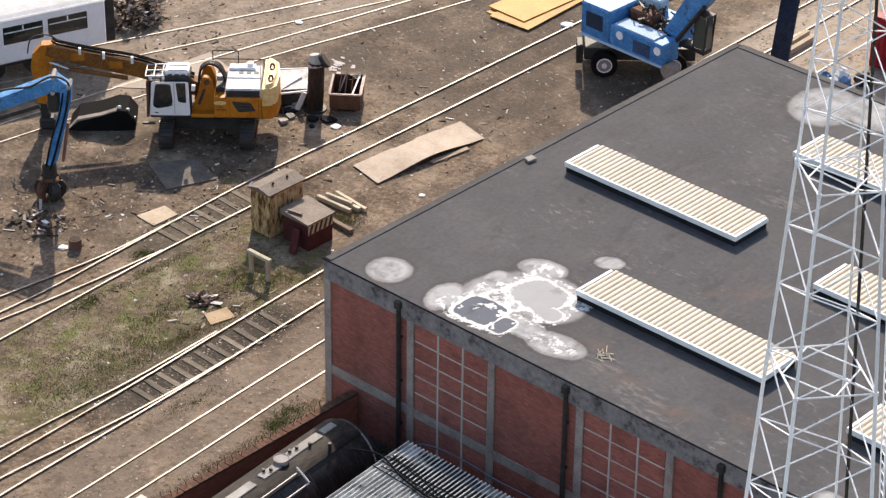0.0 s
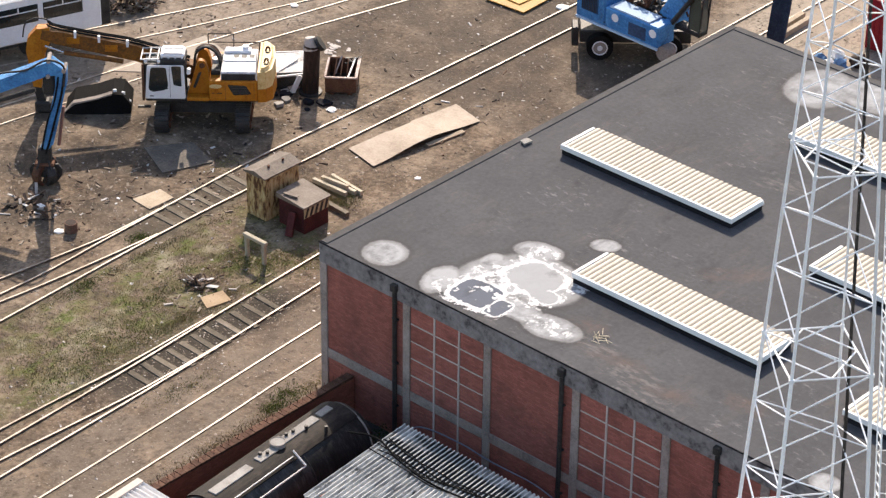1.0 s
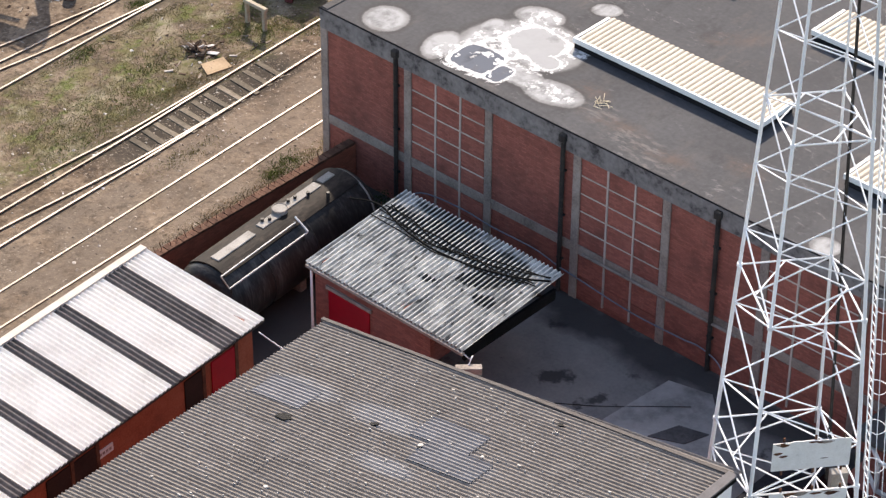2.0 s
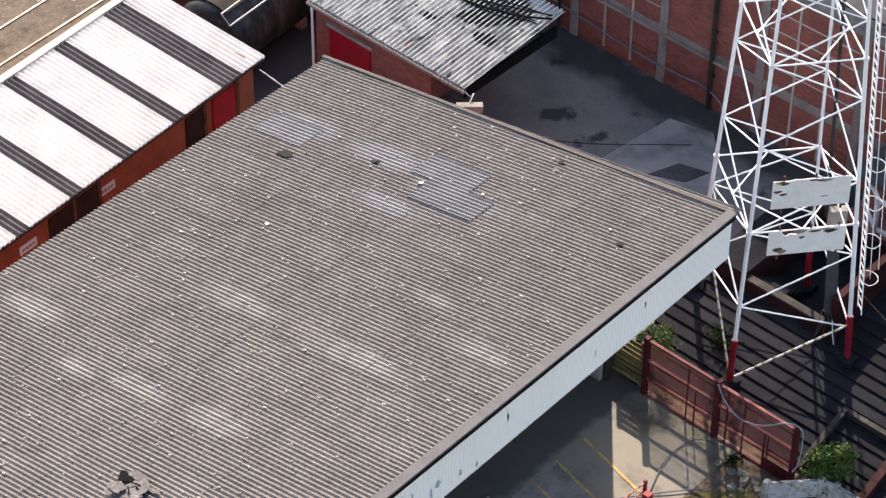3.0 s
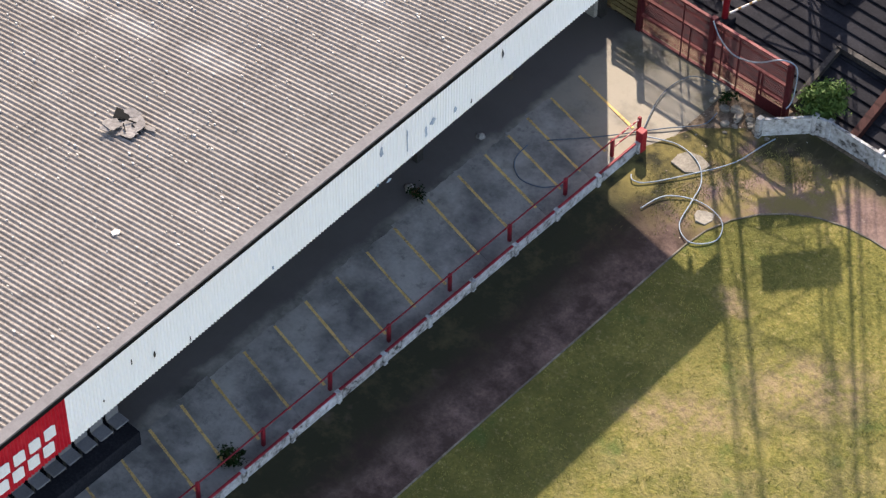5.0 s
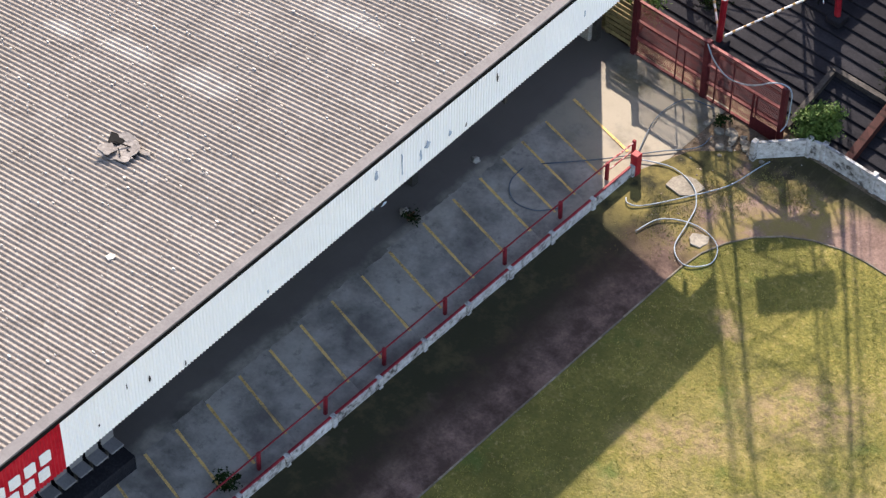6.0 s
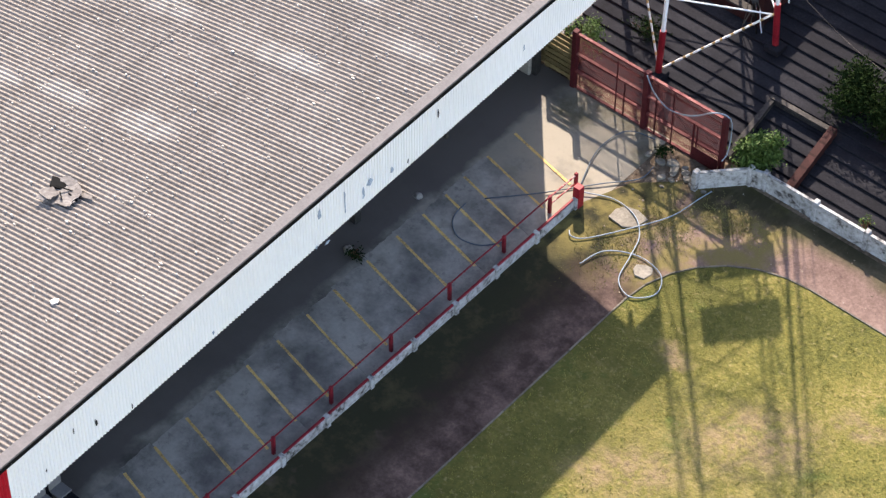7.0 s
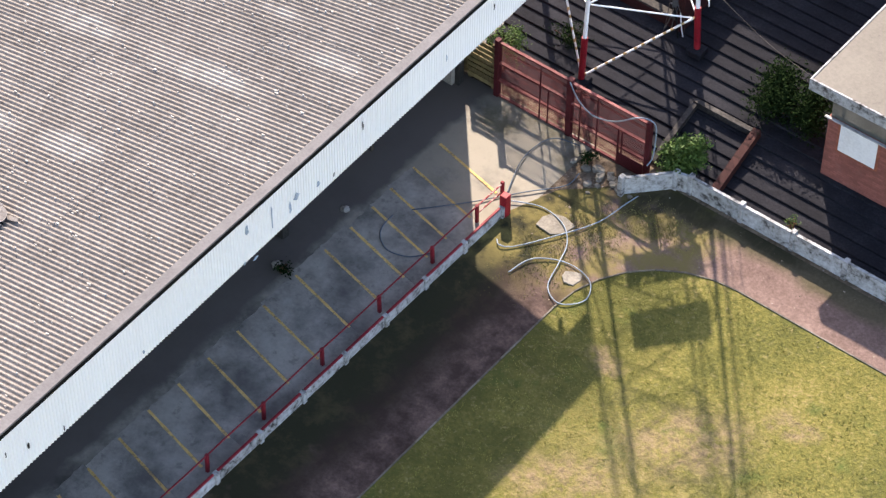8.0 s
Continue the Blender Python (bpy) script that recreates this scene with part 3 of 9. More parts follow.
def pipe(bm, pts, r, n=8):
    """A bent round pipe or hose through the points."""
    pts = [Vector(p) for p in pts]
    rings = []
    for i, p in enumerate(pts):
        d = (pts[min(i + 1, len(pts) - 1)] - pts[max(i - 1, 0)]).normalized()
        q = d.to_track_quat("Z", "Y").to_matrix()
        rings.append([bm.verts.new(p + q @ Vector((r * math.cos(a), r * math.sin(a), 0))) for a in (2 * math.pi * k / n for k in range(n))])
    for a, b in zip(rings, rings[1:]):
        for k in range(n):
            bm.faces.new((a[k], a[(k + 1) % n], b[(k + 1) % n], b[k]))
    bm.faces.new(rings[0][::-1])
    bm.faces.new(rings[-1])


def smooth_line(pts, n=8):
    """Catmull-Rom through the points."""
    p = [Vector(q) for q in pts]
    p = [p[0]] + p + [p[-1]]
    out = []
    for i in range(1, len(p) - 2):
        for k in range(n):
            t = k / n
            a, b, c, d = p[i - 1], p[i], p[i + 1], p[i + 2]
            out.append(0.5 * (2 * b + (c - a) * t + (2 * a - 5 * b + 4 * c - d) * t * t + (3 * b - a - 3 * c + d) * t ** 3))
    return out + [p[-2]]


def prism(bm, poly, lo, hi, m=None):
    """A flat outline (x, y) raised from lo to hi; m carries it elsewhere."""
    m = m or Matrix()
    a = [bm.verts.new(m @ Vector((x, y, lo))) for x, y in poly]
    b = [bm.verts.new(m @ Vector((x, y, hi))) for x, y in poly]
    bm.faces.new(a[::-1])
    bm.faces.new(b)
    for i in range(len(poly)):
        j = (i + 1) % len(poly)
        bm.faces.new((a[i], a[j], b[j], b[i]))


SIDE = Matrix(((1, 0, 0, 0), (0, 0, -1, 0), (0, 1, 0, 0), (0, 0, 0, 1)))  # outline (x, z), raised towards -y


def ripple(bm, ox, u, v, lu, lv, n, depth, per=6, thick=0.012, pitch=None):
    """A corrugated sheet: from corner ox, ridges run along u (length lu), n ripples follow each other along v (length lv)."""
    ox, u, v = Vector(ox), Vector(u).normalized(), Vector(v).normalized()
    w = u.cross(v).normalized()
    if w.z < 0:
        w = -w
    k = n * per
    rows = []
    for e in (0, 1):
        for s in (0, -thick):
            rows.append([bm.verts.new(ox + u * lu * e + v * (lv * i / k) + w * (depth * 0.5 * math.cos(2 * math.pi * i / per) + s)) for i in range(k + 1)])
    t0, b0, t1, b1 = rows
    for i in range(k):
        bm.faces.new((t0[i], t0[i + 1], t1[i + 1], t1[i]))
        bm.faces.new((b0[i], b1[i], b1[i + 1], b0[i + 1]))
        bm.faces.new((t0[i], b0[i], b0[i + 1], t0[i + 1]))
        bm.faces.new((t1[i], t1[i + 1], b1[i + 1], b1[i]))
    bm.faces.new((t0[0], t1[0], b1[0], b0[0]))
    bm.faces.new((t0[k], b0[k], b1[k], t1[k]))


def bm_new():
    return bmesh.new()


def made(fn, *a, **k):
    """A bmesh with one form in it."""
    bm = bmesh.new()
    fn(bm, *a, **k)
    return bm


def sheet(poly, z):
    bm = bmesh.new()
    bm.faces.new([bm.verts.new((x, y, z)) for x, y in poly])
    return bm


# ---- ground ----
tagged(single("ground", sheet([(-3000, -3000), (3000, -3000), (3000, 3000), (-3000, 3000)], 0.0), DIRT), "bare brown railway yard dirt with tyre marks and rubble", "ground", kind="structure")
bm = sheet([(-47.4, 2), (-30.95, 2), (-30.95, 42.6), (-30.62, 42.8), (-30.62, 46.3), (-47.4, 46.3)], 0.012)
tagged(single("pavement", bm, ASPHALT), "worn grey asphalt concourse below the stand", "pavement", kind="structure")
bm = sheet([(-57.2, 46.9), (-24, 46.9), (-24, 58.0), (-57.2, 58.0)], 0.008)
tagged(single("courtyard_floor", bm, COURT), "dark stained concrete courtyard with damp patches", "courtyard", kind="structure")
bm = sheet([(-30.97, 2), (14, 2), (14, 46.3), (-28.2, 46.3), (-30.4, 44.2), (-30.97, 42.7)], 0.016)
tagged(single("running_track", bm, CINDER), "reddish cinder perimeter track with moss and painted-in shade", "track", kind="structure")
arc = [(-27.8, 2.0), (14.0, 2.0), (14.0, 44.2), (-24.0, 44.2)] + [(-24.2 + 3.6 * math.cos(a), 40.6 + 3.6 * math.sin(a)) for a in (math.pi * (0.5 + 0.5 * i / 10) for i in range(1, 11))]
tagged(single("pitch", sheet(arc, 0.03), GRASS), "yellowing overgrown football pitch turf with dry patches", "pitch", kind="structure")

# ---- brick warehouse ----
WX0, WX1, WY0, WY1, WZ = -58.75, -22.0, 58.0, 81.7, 6.55
house = thing("brick_warehouse", (-45, 58, 0), world_xyz=True, label="flat-roofed red brick railway warehouse with concrete frame", category="building")
PIPES = [-55.1, -47.5, -41.05, -33.3, -25.6]
BAYS = [(-54.6, -50.85), (-46.93, -43.15), (-39.2, -35.4), (-31.4, -27.7)]
bm = bm_new()
span(bm, (WX0, WY0 + 0.02, -0.1), (WX1, WY0 + 0.32, 6.42))
part("front_wall", bm, BRICK, house, "sooty red brick wall")
for nm, lo, hi in (("side_wall", (WX0, WY0 + 0.32, -0.1), (WX0 + 0.3, WY1, WZ - 0.2)), ("back_wall", (WX0 + 0.3, WY1 - 0.3, -0.1), (WX1, WY1, WZ - 0.2)), ("side_wall", (WX1 - 0.3, WY0 + 0.32, -0.1), (WX1, WY1 - 0.3, WZ - 0.2))):
    part(nm, made(span, lo, hi), BRICK, house)
part("corner_post", made(span, (WX0 - 0.06, WY0 - 0.04, -0.1), (WX0 + 0.26, WY0 + 0.1, 5.8), bev=0.01), FRAMECON, house)
part("eaves_beam", made(span, (WX0 - 0.06, WY0 - 0.06, 5.8), (WX1, WY0 - 0.004, 6.56), bev=0.01), mat("soot streaked concrete", [(0.05, 0.048, 0.05), (0.16, 0.155, 0.155), (0.24, 0.234, 0.232)], scale=0.9, fine=5, bump=0.3, vary=0, stops=[0.36, 0.47, 0.62]), house, "soot streaked grey concrete beam")
part("band_course", made(span, (WX0 + 0.26, WY0 - 0.025, 1.88), (WX1, WY0 + 0.02, 2.26), bev=0.008), FRAMECON, house)
part("roof", made(span, (WX0 - 0.02, WY0 - 0.003, 6.43), (WX1, WY1, WZ)), ROOFFELT, house, "flat dark grey felt roof")
for lo, hi in (((WX0 - 0.1, WY0 - 0.09, 6.565), (WX1, WY0 - 0.03, 6.625)), ((WX0 - 0.1, WY0 + 0.06, 6.44), (WX0 + 0.22, WY1, 6.585)), ((WX0 + 0.22, WY1 - 0.3, 6.44), (WX1, WY1 + 0.06, 6.585))):
    part("roof_edge", made(span, lo, hi, bev=0.02), TRIMDARK if hi[1] < 59 else FELT, house)
for i, (a, b) in enumerate(BAYS):
    for x in (a, b):
        part("pilaster", made(span, (x - 0.16, WY0 - 0.05, -0.1), (x + 0.16, WY0 + 0.02, 5.8), bev=0.01), FRAMECON, house)
    x0, x1 = a + 0.16, b - 0.16
    w = (x1 - x0) / 3
    for k in (1, 2):
        part("glazing_bar", made(span, (x0 + k * w - 0.035, WY0 - 0.03, 0.2), (x0 + k * w + 0.035, WY0 + 0.02, 5.8)), GLAZEBAR, house)
    zs = [2.26, 2.95, 3.66, 4.37, 5.08, 5.8]
    for z in zs[1:-1]:
        for k in range(3):
            part("glazing_bar", made(span, (x0 + k * w + 0.035, WY0 - 0.02, z - 0.022), (x0 + (k + 1) * w - 0.035, WY0 + 0.02, z + 0.022)), GLAZEBAR, house)
    for k in range(3):
        for z0, z1 in list(zip(zs, zs[1:])) + [(0.2, 1.0), (1.0, 1.88)]:
            part("brick_panel", made(span, (x0 + k * w + 0.05, WY0 - 0.012 + 0.006 * ((k + int(z0 * 7)) % 3), z0 + 0.03), (x0 + (k + 1) * w - 0.05, WY0 + 0.02, z1 - 0.03)), BRICKPANEL, house)
for x in PIPES:
    dp = part("downpipe", made(tube, (x, WY0 - 0.1, 0.05), (x, WY0 - 0.1, 6.2), 0.085, 10), BLACKSTEEL, house, "black cast iron downpipe")
    sub("hopper", made(box, (x, WY0 - 0.12, 6.3), (0.26, 0.24, 0.3), bev=0.03), BLACKSTEEL, dp)
    for z in (1.4, 3.2, 5.0):
        sub("bracket", made(box, (x, WY0 - 0.06, z), (0.26, 0.1, 0.06)), BLACKSTEEL, dp)


def skylight(name_loc, length=8.0, width=1.95):
    """A long roof light: upstand, white frame and ribbed cream sheets."""
    sk = thing("roof_light", (name_loc[0], name_loc[1], WZ), label="long low roof light with cream ribbed panels and white frame", category="roof light", group="roof lights on the warehouse")
    part("upstand", made(span, (-length / 2 + 0.05, -width / 2 + 0.05, 0), (length / 2 - 0.05, width / 2 - 0.05, 0.28)), TRIMDARK, sk, "black upstand")
    for lo, hi in (((-length / 2, -width / 2, 0.22), (length / 2, -width / 2 + 0.1, 0.42)), ((-length / 2, width / 2 - 0.06, 0.22), (length / 2, width / 2, 0.33)), ((-length / 2, -width / 2 + 0.1, 0.22), (-length / 2 + 0.13, width / 2 - 0.06, 0.42)), ((length / 2 - 0.13, -width / 2 + 0.1, 0.22), (length / 2, width / 2 - 0.06, 0.42))):
        part("frame", made(span, lo, hi, bev=0.012), WHITESHEET, sk)
    n, x0 = 36, -length / 2 + 0.12
    w = (length - 0.24) / n
    bm = bm_new()
    prism(bm, [(0, 0), (0, 0.07), (w * 0.12, 0.086), (w * 0.35, 0.107), (w * 0.62, 0.11), (w * 0.85, 0.09), (w, 0.066), (w, 0)], 0, width - 0.06, Matrix(((1, 0, 0, 0), (0, 0, 1, -width / 2 + 0.1), (0, 1, 0, 0.3), (0, 0, 0, 1))))
    me = mesh_of("rib_panel", bm, CREAM)
    for i in range(n):
        piece("rib_panel", me, sk, Matrix.Translation((x0 + i * w, 0, 0)))
    return sk


CREAM = mat("cream translucent panel", [(0.35, 0.3, 0.235), (0.415, 0.362, 0.292), (0.465, 0.412, 0.338)], scale=1.5, fine=12, rough=0.55, bump=0.06, vary=0.07)
first_light = skylight((-46.65, 63.0))
for x, y in ((-52.85, 69.65), (-47.2, 76.2), (-41.0, 69.0), (-35.0, 62.6), (-28.6, 69.0), (-34.6, 75.9)):
    copy_thing(first_light, pose(x, y, WZ))

# ---- stand ----
stand = thing("grandstand", (-40, 30, 0), world_xyz=True, label="covered football stand with grey corrugated roof and white fascia", category="grandstand")
SY0, SY1 = 8.0, 47.0


def front_x(y):
    return -32.2 + (47 - y) * 0.0235


def back_x(y):
    return -47.85 + (47 - y) * 0.0165


FZ, BZ = 7.5, 4.6
slope = Vector((15.6, 0, FZ - BZ))
u_dir = Vector((math.cos(0.0205), math.sin(0.0205), slope.z / slope.x)).normalized()
v_dir = Vector((math.sin(0.0205), -math.cos(0.0205), 0))
pitch_w, n_rip = 0.146, 7
sheet_w, sheet_l = pitch_w * n_rip, slope.length / 4
me = mesh_of("roof_sheet", made(ripple, (0, 0, 0), u_dir, v_dir, sheet_l + 0.15, sheet_w + 0.004, n_rip, 0.05, per=14, thick=0.014), ASBESTOS)
n_sheets = int((SY1 - SY0) / sheet_w)
for i in range(n_sheets):
    for j in range(4):
        c = Vector((-47.85, 47.0, BZ)) + v_dir * (i * sheet_w) + u_dir * (sheet_l * j) + Vector((0, 0, 0.006 * (3 - j)))
        piece("roof_sheet", me, stand, Matrix.Translation(c + Vector((0, 0, random.uniform(-0.004, 0.004)))))


def quadbox(bm, a, b, z0, z1, t):
    """An upright slab from a to b (x, y), t thick."""
    a, b = Vector((*a, 0)), Vector((*b, 0))
    n = Vector((-(b - a).y, (b - a).x, 0)).normalized() * t
    lo = [bm.verts.new((p.x, p.y, z0)) for p in (a, b, b + n, a + n)]
    hi = [bm.verts.new((p.x, p.y, z1)) for p in (a, b, b + n, a + n)]
    bm.faces.new(lo[::-1])
    bm.faces.new(hi)
    for i in range(4):
        j = (i + 1) % 4
        bm.faces.new((lo[i], lo[j], hi[j], hi[i]))


def fascia_low(y):
    return 5.55 + 0.0155 * max(0.0, y - 22.3)


def fascia_sheet(y0, y1, material, label=""):
    bm = bm_new()
    a, b = Vector((front_x(y0), y0, fascia_low(y0))), Vector((front_x(y1), y1, fascia_low(y1)))
    d = (b - a)
    k = max(2, round(d.length / 0.105)) * 4
    rows = [[bm.verts.new(a + d * (i / k) + Vector((0.012 * math.copysign(1, math.sin(2 * math.pi * i / 4 + 0.8)) + s, 0, h * (7.48 - a.z - d.z * i / k)))) for i in range(k + 1)] for h in (0, 1) for s in (0.029, 0.021)]
    f0, g0, f1, g1 = rows
    for i in range(k):
        bm.faces.new((f0[i], f0[i + 1], f1[i + 1], f1[i]))
        bm.faces.new((g0[i], g1[i], g1[i + 1], g0[i + 1]))
        bm.faces.new((f0[i], g0[i], g0[i + 1], f0[i + 1]))
    return part("fascia_sheet", bm, material, stand, label)


y = SY1 - 0.02
FASCIA = mat("white fascia sheet", [(0.76, 0.75, 0.75), (0.86, 0.85, 0.85), (0.89, 0.88, 0.88)], scale=0.7, fine=9, rough=0.6, bump=0.03, vary=0.02, stops=[0.2, 0.33, 0.7])
while y > 22.3:
    fascia_sheet(y, max(22.3, y - 2.5), FASCIA)
    y -= 2.5
SIGNRED = mat("bright red sign sheet", [(0.36, 0.008, 0.018), (0.5, 0.012, 0.028), (0.56, 0.03, 0.045)], scale=1.5, fine=12, rough=0.5, bump=0.05)
fascia_sheet(22.3, 15.0, SIGNRED, "red painted sheet with white lettering blocks")
fascia_sheet(15.0, SY0, SIGNRED)
bm = bm_new()
quadbox(bm, (front_x(SY1) + 0.15, SY1), (front_x(SY0) + 0.15, SY0), 7.4, 7.555, -0.17)
part("gutter", bm, RUBBER, stand, "dark gutter strip")
bm = bm_new()
quadbox(bm, (front_x(SY1) + 0.16, SY1 + 0.03), (front_x(SY0) + 0.16, SY0), 7.56, 7.62, -0.29)
part("ridge_flashing", bm, mat("grey flashing", [(0.1, 0.094, 0.096), (0.15, 0.142, 0.145)], scale=2, fine=14), stand)
bm = bm_new()
prism(bm, [(-47.95, BZ - 0.1), (-32.16, FZ - 0.1), (-32.16, FZ + 0.07), (-47.95, BZ + 0.07)], 0, 0.12, Matrix.Translation((0, SY1 + 0.1, 0)) @ SIDE)
part("barge_board", bm, mat("dull grey verge trim", [(0.075, 0.066, 0.064), (0.12, 0.108, 0.103)], scale=2, fine=14), stand, "weathered grey barge board")
bm = bm_new()
span(bm, (-47.3, SY0, 0), (-47.05, 46.6, 4.5))
part("back_wall", bm, BRICK, stand)
bm = bm_new()
prism(bm, [(-47.05, 0.012), (-35.7, 0.012), (-35.7, 6.55), (-47.05, 4.5)], 0, 0.22, Matrix.Translation((0, 46.6, 0)) @ SIDE)
part("gable_wall", bm, BRICK, stand)
for y in (45.9, 38.0, 30.0, 22.0, 14.0):
    part("column", made(span, (-35.45, y - 0.12, 0.012), (-35.2, y + 0.12, 6.6)), BLACKSTEEL, stand)
    part("roof_truss", made(beam, (-47.0, y, BZ - 0.25), (front_x(y) - 0.1, y, FZ - 0.3), 0.14, 0.22), BLACKSTEEL, stand)
    part("fascia_rail", made(beam, (front_x(y) - 0.05, y, 5.5), (front_x(y) - 0.05, y, 7.3), 0.1), BLACKSTEEL, stand)
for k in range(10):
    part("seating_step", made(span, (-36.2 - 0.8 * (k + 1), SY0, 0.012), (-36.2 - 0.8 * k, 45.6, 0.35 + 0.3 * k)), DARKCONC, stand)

# ---- terrace ----
terrace = thing("terrace", (-25, 47, 0), world_xyz=True, label="near-black concrete standing terrace steps", category="terrace", kind="structure")
TY, TW, TR = 46.75, 0.43, 0.072
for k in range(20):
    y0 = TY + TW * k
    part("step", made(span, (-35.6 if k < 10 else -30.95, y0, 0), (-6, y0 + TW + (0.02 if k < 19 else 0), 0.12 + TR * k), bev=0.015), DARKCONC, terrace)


def terr_z(y):
    return 0.12 + TR * int(max(0, (y - TY) / TW))


part("rear_wall", made(span, (-30.95, TY + TW * 20, 0), (-6, TY + TW * 20 + 0.12, 1.6)), BRICKWALL, terrace, "low dark brick wall")
well = thing("stair_well", (-32.7, 53, 0), world_xyz=True, label="sunken stair well walled in red brick with shade painted in", category="stair well")
# well brick and coping darkened in the colour to stand in for shade
SHADEBRICK = brick_mat("shade-darkened brick", (0.026, 0.0085, 0.009), (0.045, 0.0145, 0.015), (0.045, 0.035, 0.033))
part("west_wall", made(span, (-35.6, 51.07, 0), (-34.3, 55.2, 1.3), bev=0.01), SHADEBRICK, well)
# near-black cap added to keep the sunlit wall top dark
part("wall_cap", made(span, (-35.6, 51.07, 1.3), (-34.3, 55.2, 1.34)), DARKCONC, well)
part("south_wall", made(span, (-34.3, 51.07, 0), (-31.2, 51.3, 1.12)), SHADEBRICK, well)
part("coping", made(span, (-34.3, 51.04, 1.12), (-31.2, 51.33, 1.2), bev=0.012), mat("shade-darkened coping stone", [(0.018, 0.016, 0.015), (0.04, 0.036, 0.033), (0.08, 0.072, 0.065)], scale=2, fine=14), well, "worn grey coping stone")
part("east_wall", made(span, (-31.2, 51.07, 0), (-30.96, 55.2, 2.35), bev=0.01), SHADEBRICK, well)
part("north_wall", made(span, (-34.3, 55.0, 0), (-31.2, 55.2, 1.3)), SHADEBRICK, well)
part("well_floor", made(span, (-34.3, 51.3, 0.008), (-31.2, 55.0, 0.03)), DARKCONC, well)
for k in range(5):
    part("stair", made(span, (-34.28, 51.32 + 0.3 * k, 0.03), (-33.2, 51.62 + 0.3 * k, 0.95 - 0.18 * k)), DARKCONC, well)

# ---- floodlight tower ----
tower = thing("floodlight_tower", (-32.5, 50.3, 0), world_xyz=True, label="white galvanised lattice floodlight tower with red painted feet", category="tower")
F1, F2 = Vector((-32.31, 47.88, 0)), Vector((-30.07, 50.63, 0))
dd = F2 - F1
FA, FD = F1 + Vector((-3.25, 2.395, 0)), F2 + Vector((-3.25, 2.395, 0))
CT = (F1 + F2 + FA + FD) / 4


def leg(f, z):
    """The point at height z on the sloping leg that stands at f."""
    return CT + (f - CT) * (1 - 0.0235 * z) + Vector((-0.0019 * z, -0.0013 * z, z))


FRAMES = [5.9, 11.55, 17.2, 23.0, 28.8]
ZIG_A = [3.25, 5.9, 8.85, 11.55, 13.93, 16.1, 18.35, 20.2, 22.0, 23.74, 25.2, 26.6, 28.1, 29.6, 31.0, 32.4]
ZIG_B = [2.1, 4.8, 7.4, 10.2, 12.8, 15.0, 17.2, 19.3, 21.1, 23.0, 24.5, 25.9, 27.3, 28.8, 30.3, 31.7]
for f in (FA, F1, F2, FD):
    z0 = terr_z(f.y) if f.y < 51 else 0.03
    foot = part("foot", made(tube, leg(f, z0), leg(f, z0 + 1.75), 0.1, 12), REDPAINT, tower, "red painted foot")
    sub("foot_block", made(box, (*leg(f, z0 + 0.1).xy, z0 + 0.1), (0.5, 0.5, 0.24), bev=0.03), DARKCONC, foot)
    cuts = [z0 + 1.75] + FRAMES + [33.0]
    for (a, b), r in zip(zip(cuts, cuts[1:]), (0.066, 0.06, 0.053, 0.046, 0.041, 0.037)):
        r *= 0.75 if f is FD else 1
        lg = part("leg", made(tube, leg(f, a), leg(f, b), r, 12), GALV, tower, "galvanised tubular leg")
        if b < 33:
            sub("flange", made(tube, leg(f, b - 0.05), leg(f, b + 0.05), r * 1.4, 10), GALV, lg)
sides = [(F1, F2), (FD, F2), (FD, FA), (F1, FA)]
for p, q in sides:
    for k in range(len(ZIG_A)):
        r = 0.027 if ZIG_A[k] < 12 else 0.023 if ZIG_A[k] < 23 else 0.02
        part("brace", made(tube, leg(q, ZIG_B[k]), leg(p, ZIG_A[k]), r, 6), GALV, tower)
        if k + 1 < len(ZIG_B):
            part("brace", made(tube, leg(p, ZIG_A[k]), leg(q, ZIG_B[k + 1]), r, 6), GALV, tower)
    for z in FRAMES:
        part("cross_bar", made(tube, leg(p, z), leg(q, z), 0.028, 6), GALV, tower)
for z in FRAMES:
    mids = [(leg(p, z) + leg(q, z)) / 2 for p, q in sides]
    for a, b in zip(mids, mids[1:] + mids[:1]):
        part("plan_brace", made(tube, a, b, 0.024, 6), GALV, tower)

BLUESTRIP = mat("faded blue strip", [(0.05, 0.08, 0.14), (0.12, 0.17, 0.26)], scale=3, fine=12)
# tower fittings: sign boards, plan bracing, ladder with hoops, cable, switch box
RUSTBAND = mat("ochre rust band", [(0.26, 0.15, 0.06), (0.42, 0.29, 0.14)], scale=4, fine=14, rough=0.85, bump=0.2)
for a, b, za, zb in ((F1, F2, 0.55, 2.2), (F1, FA, 0.55, 3.4)):
    p, q = leg(a, za), leg(b, zb)
    fb = part("foot_brace", made(tube, p, q, 0.033, 8), WHITEPAINT, tower, "white strut with rusty bands")
    n = int((q - p).length / 0.3)
    for k in range(n):
        t = (k + 0.2 + 0.25 * (k * 7 % 3) / 2) / n
        sub("rust_band", made(tube, p.lerp(q, t), p.lerp(q, t + 0.3 / n), 0.035, 8), RUSTBAND, fb, "rusty ochre band")
fd = dd.normalized()
fn = Vector((fd.y, -fd.x, 0))
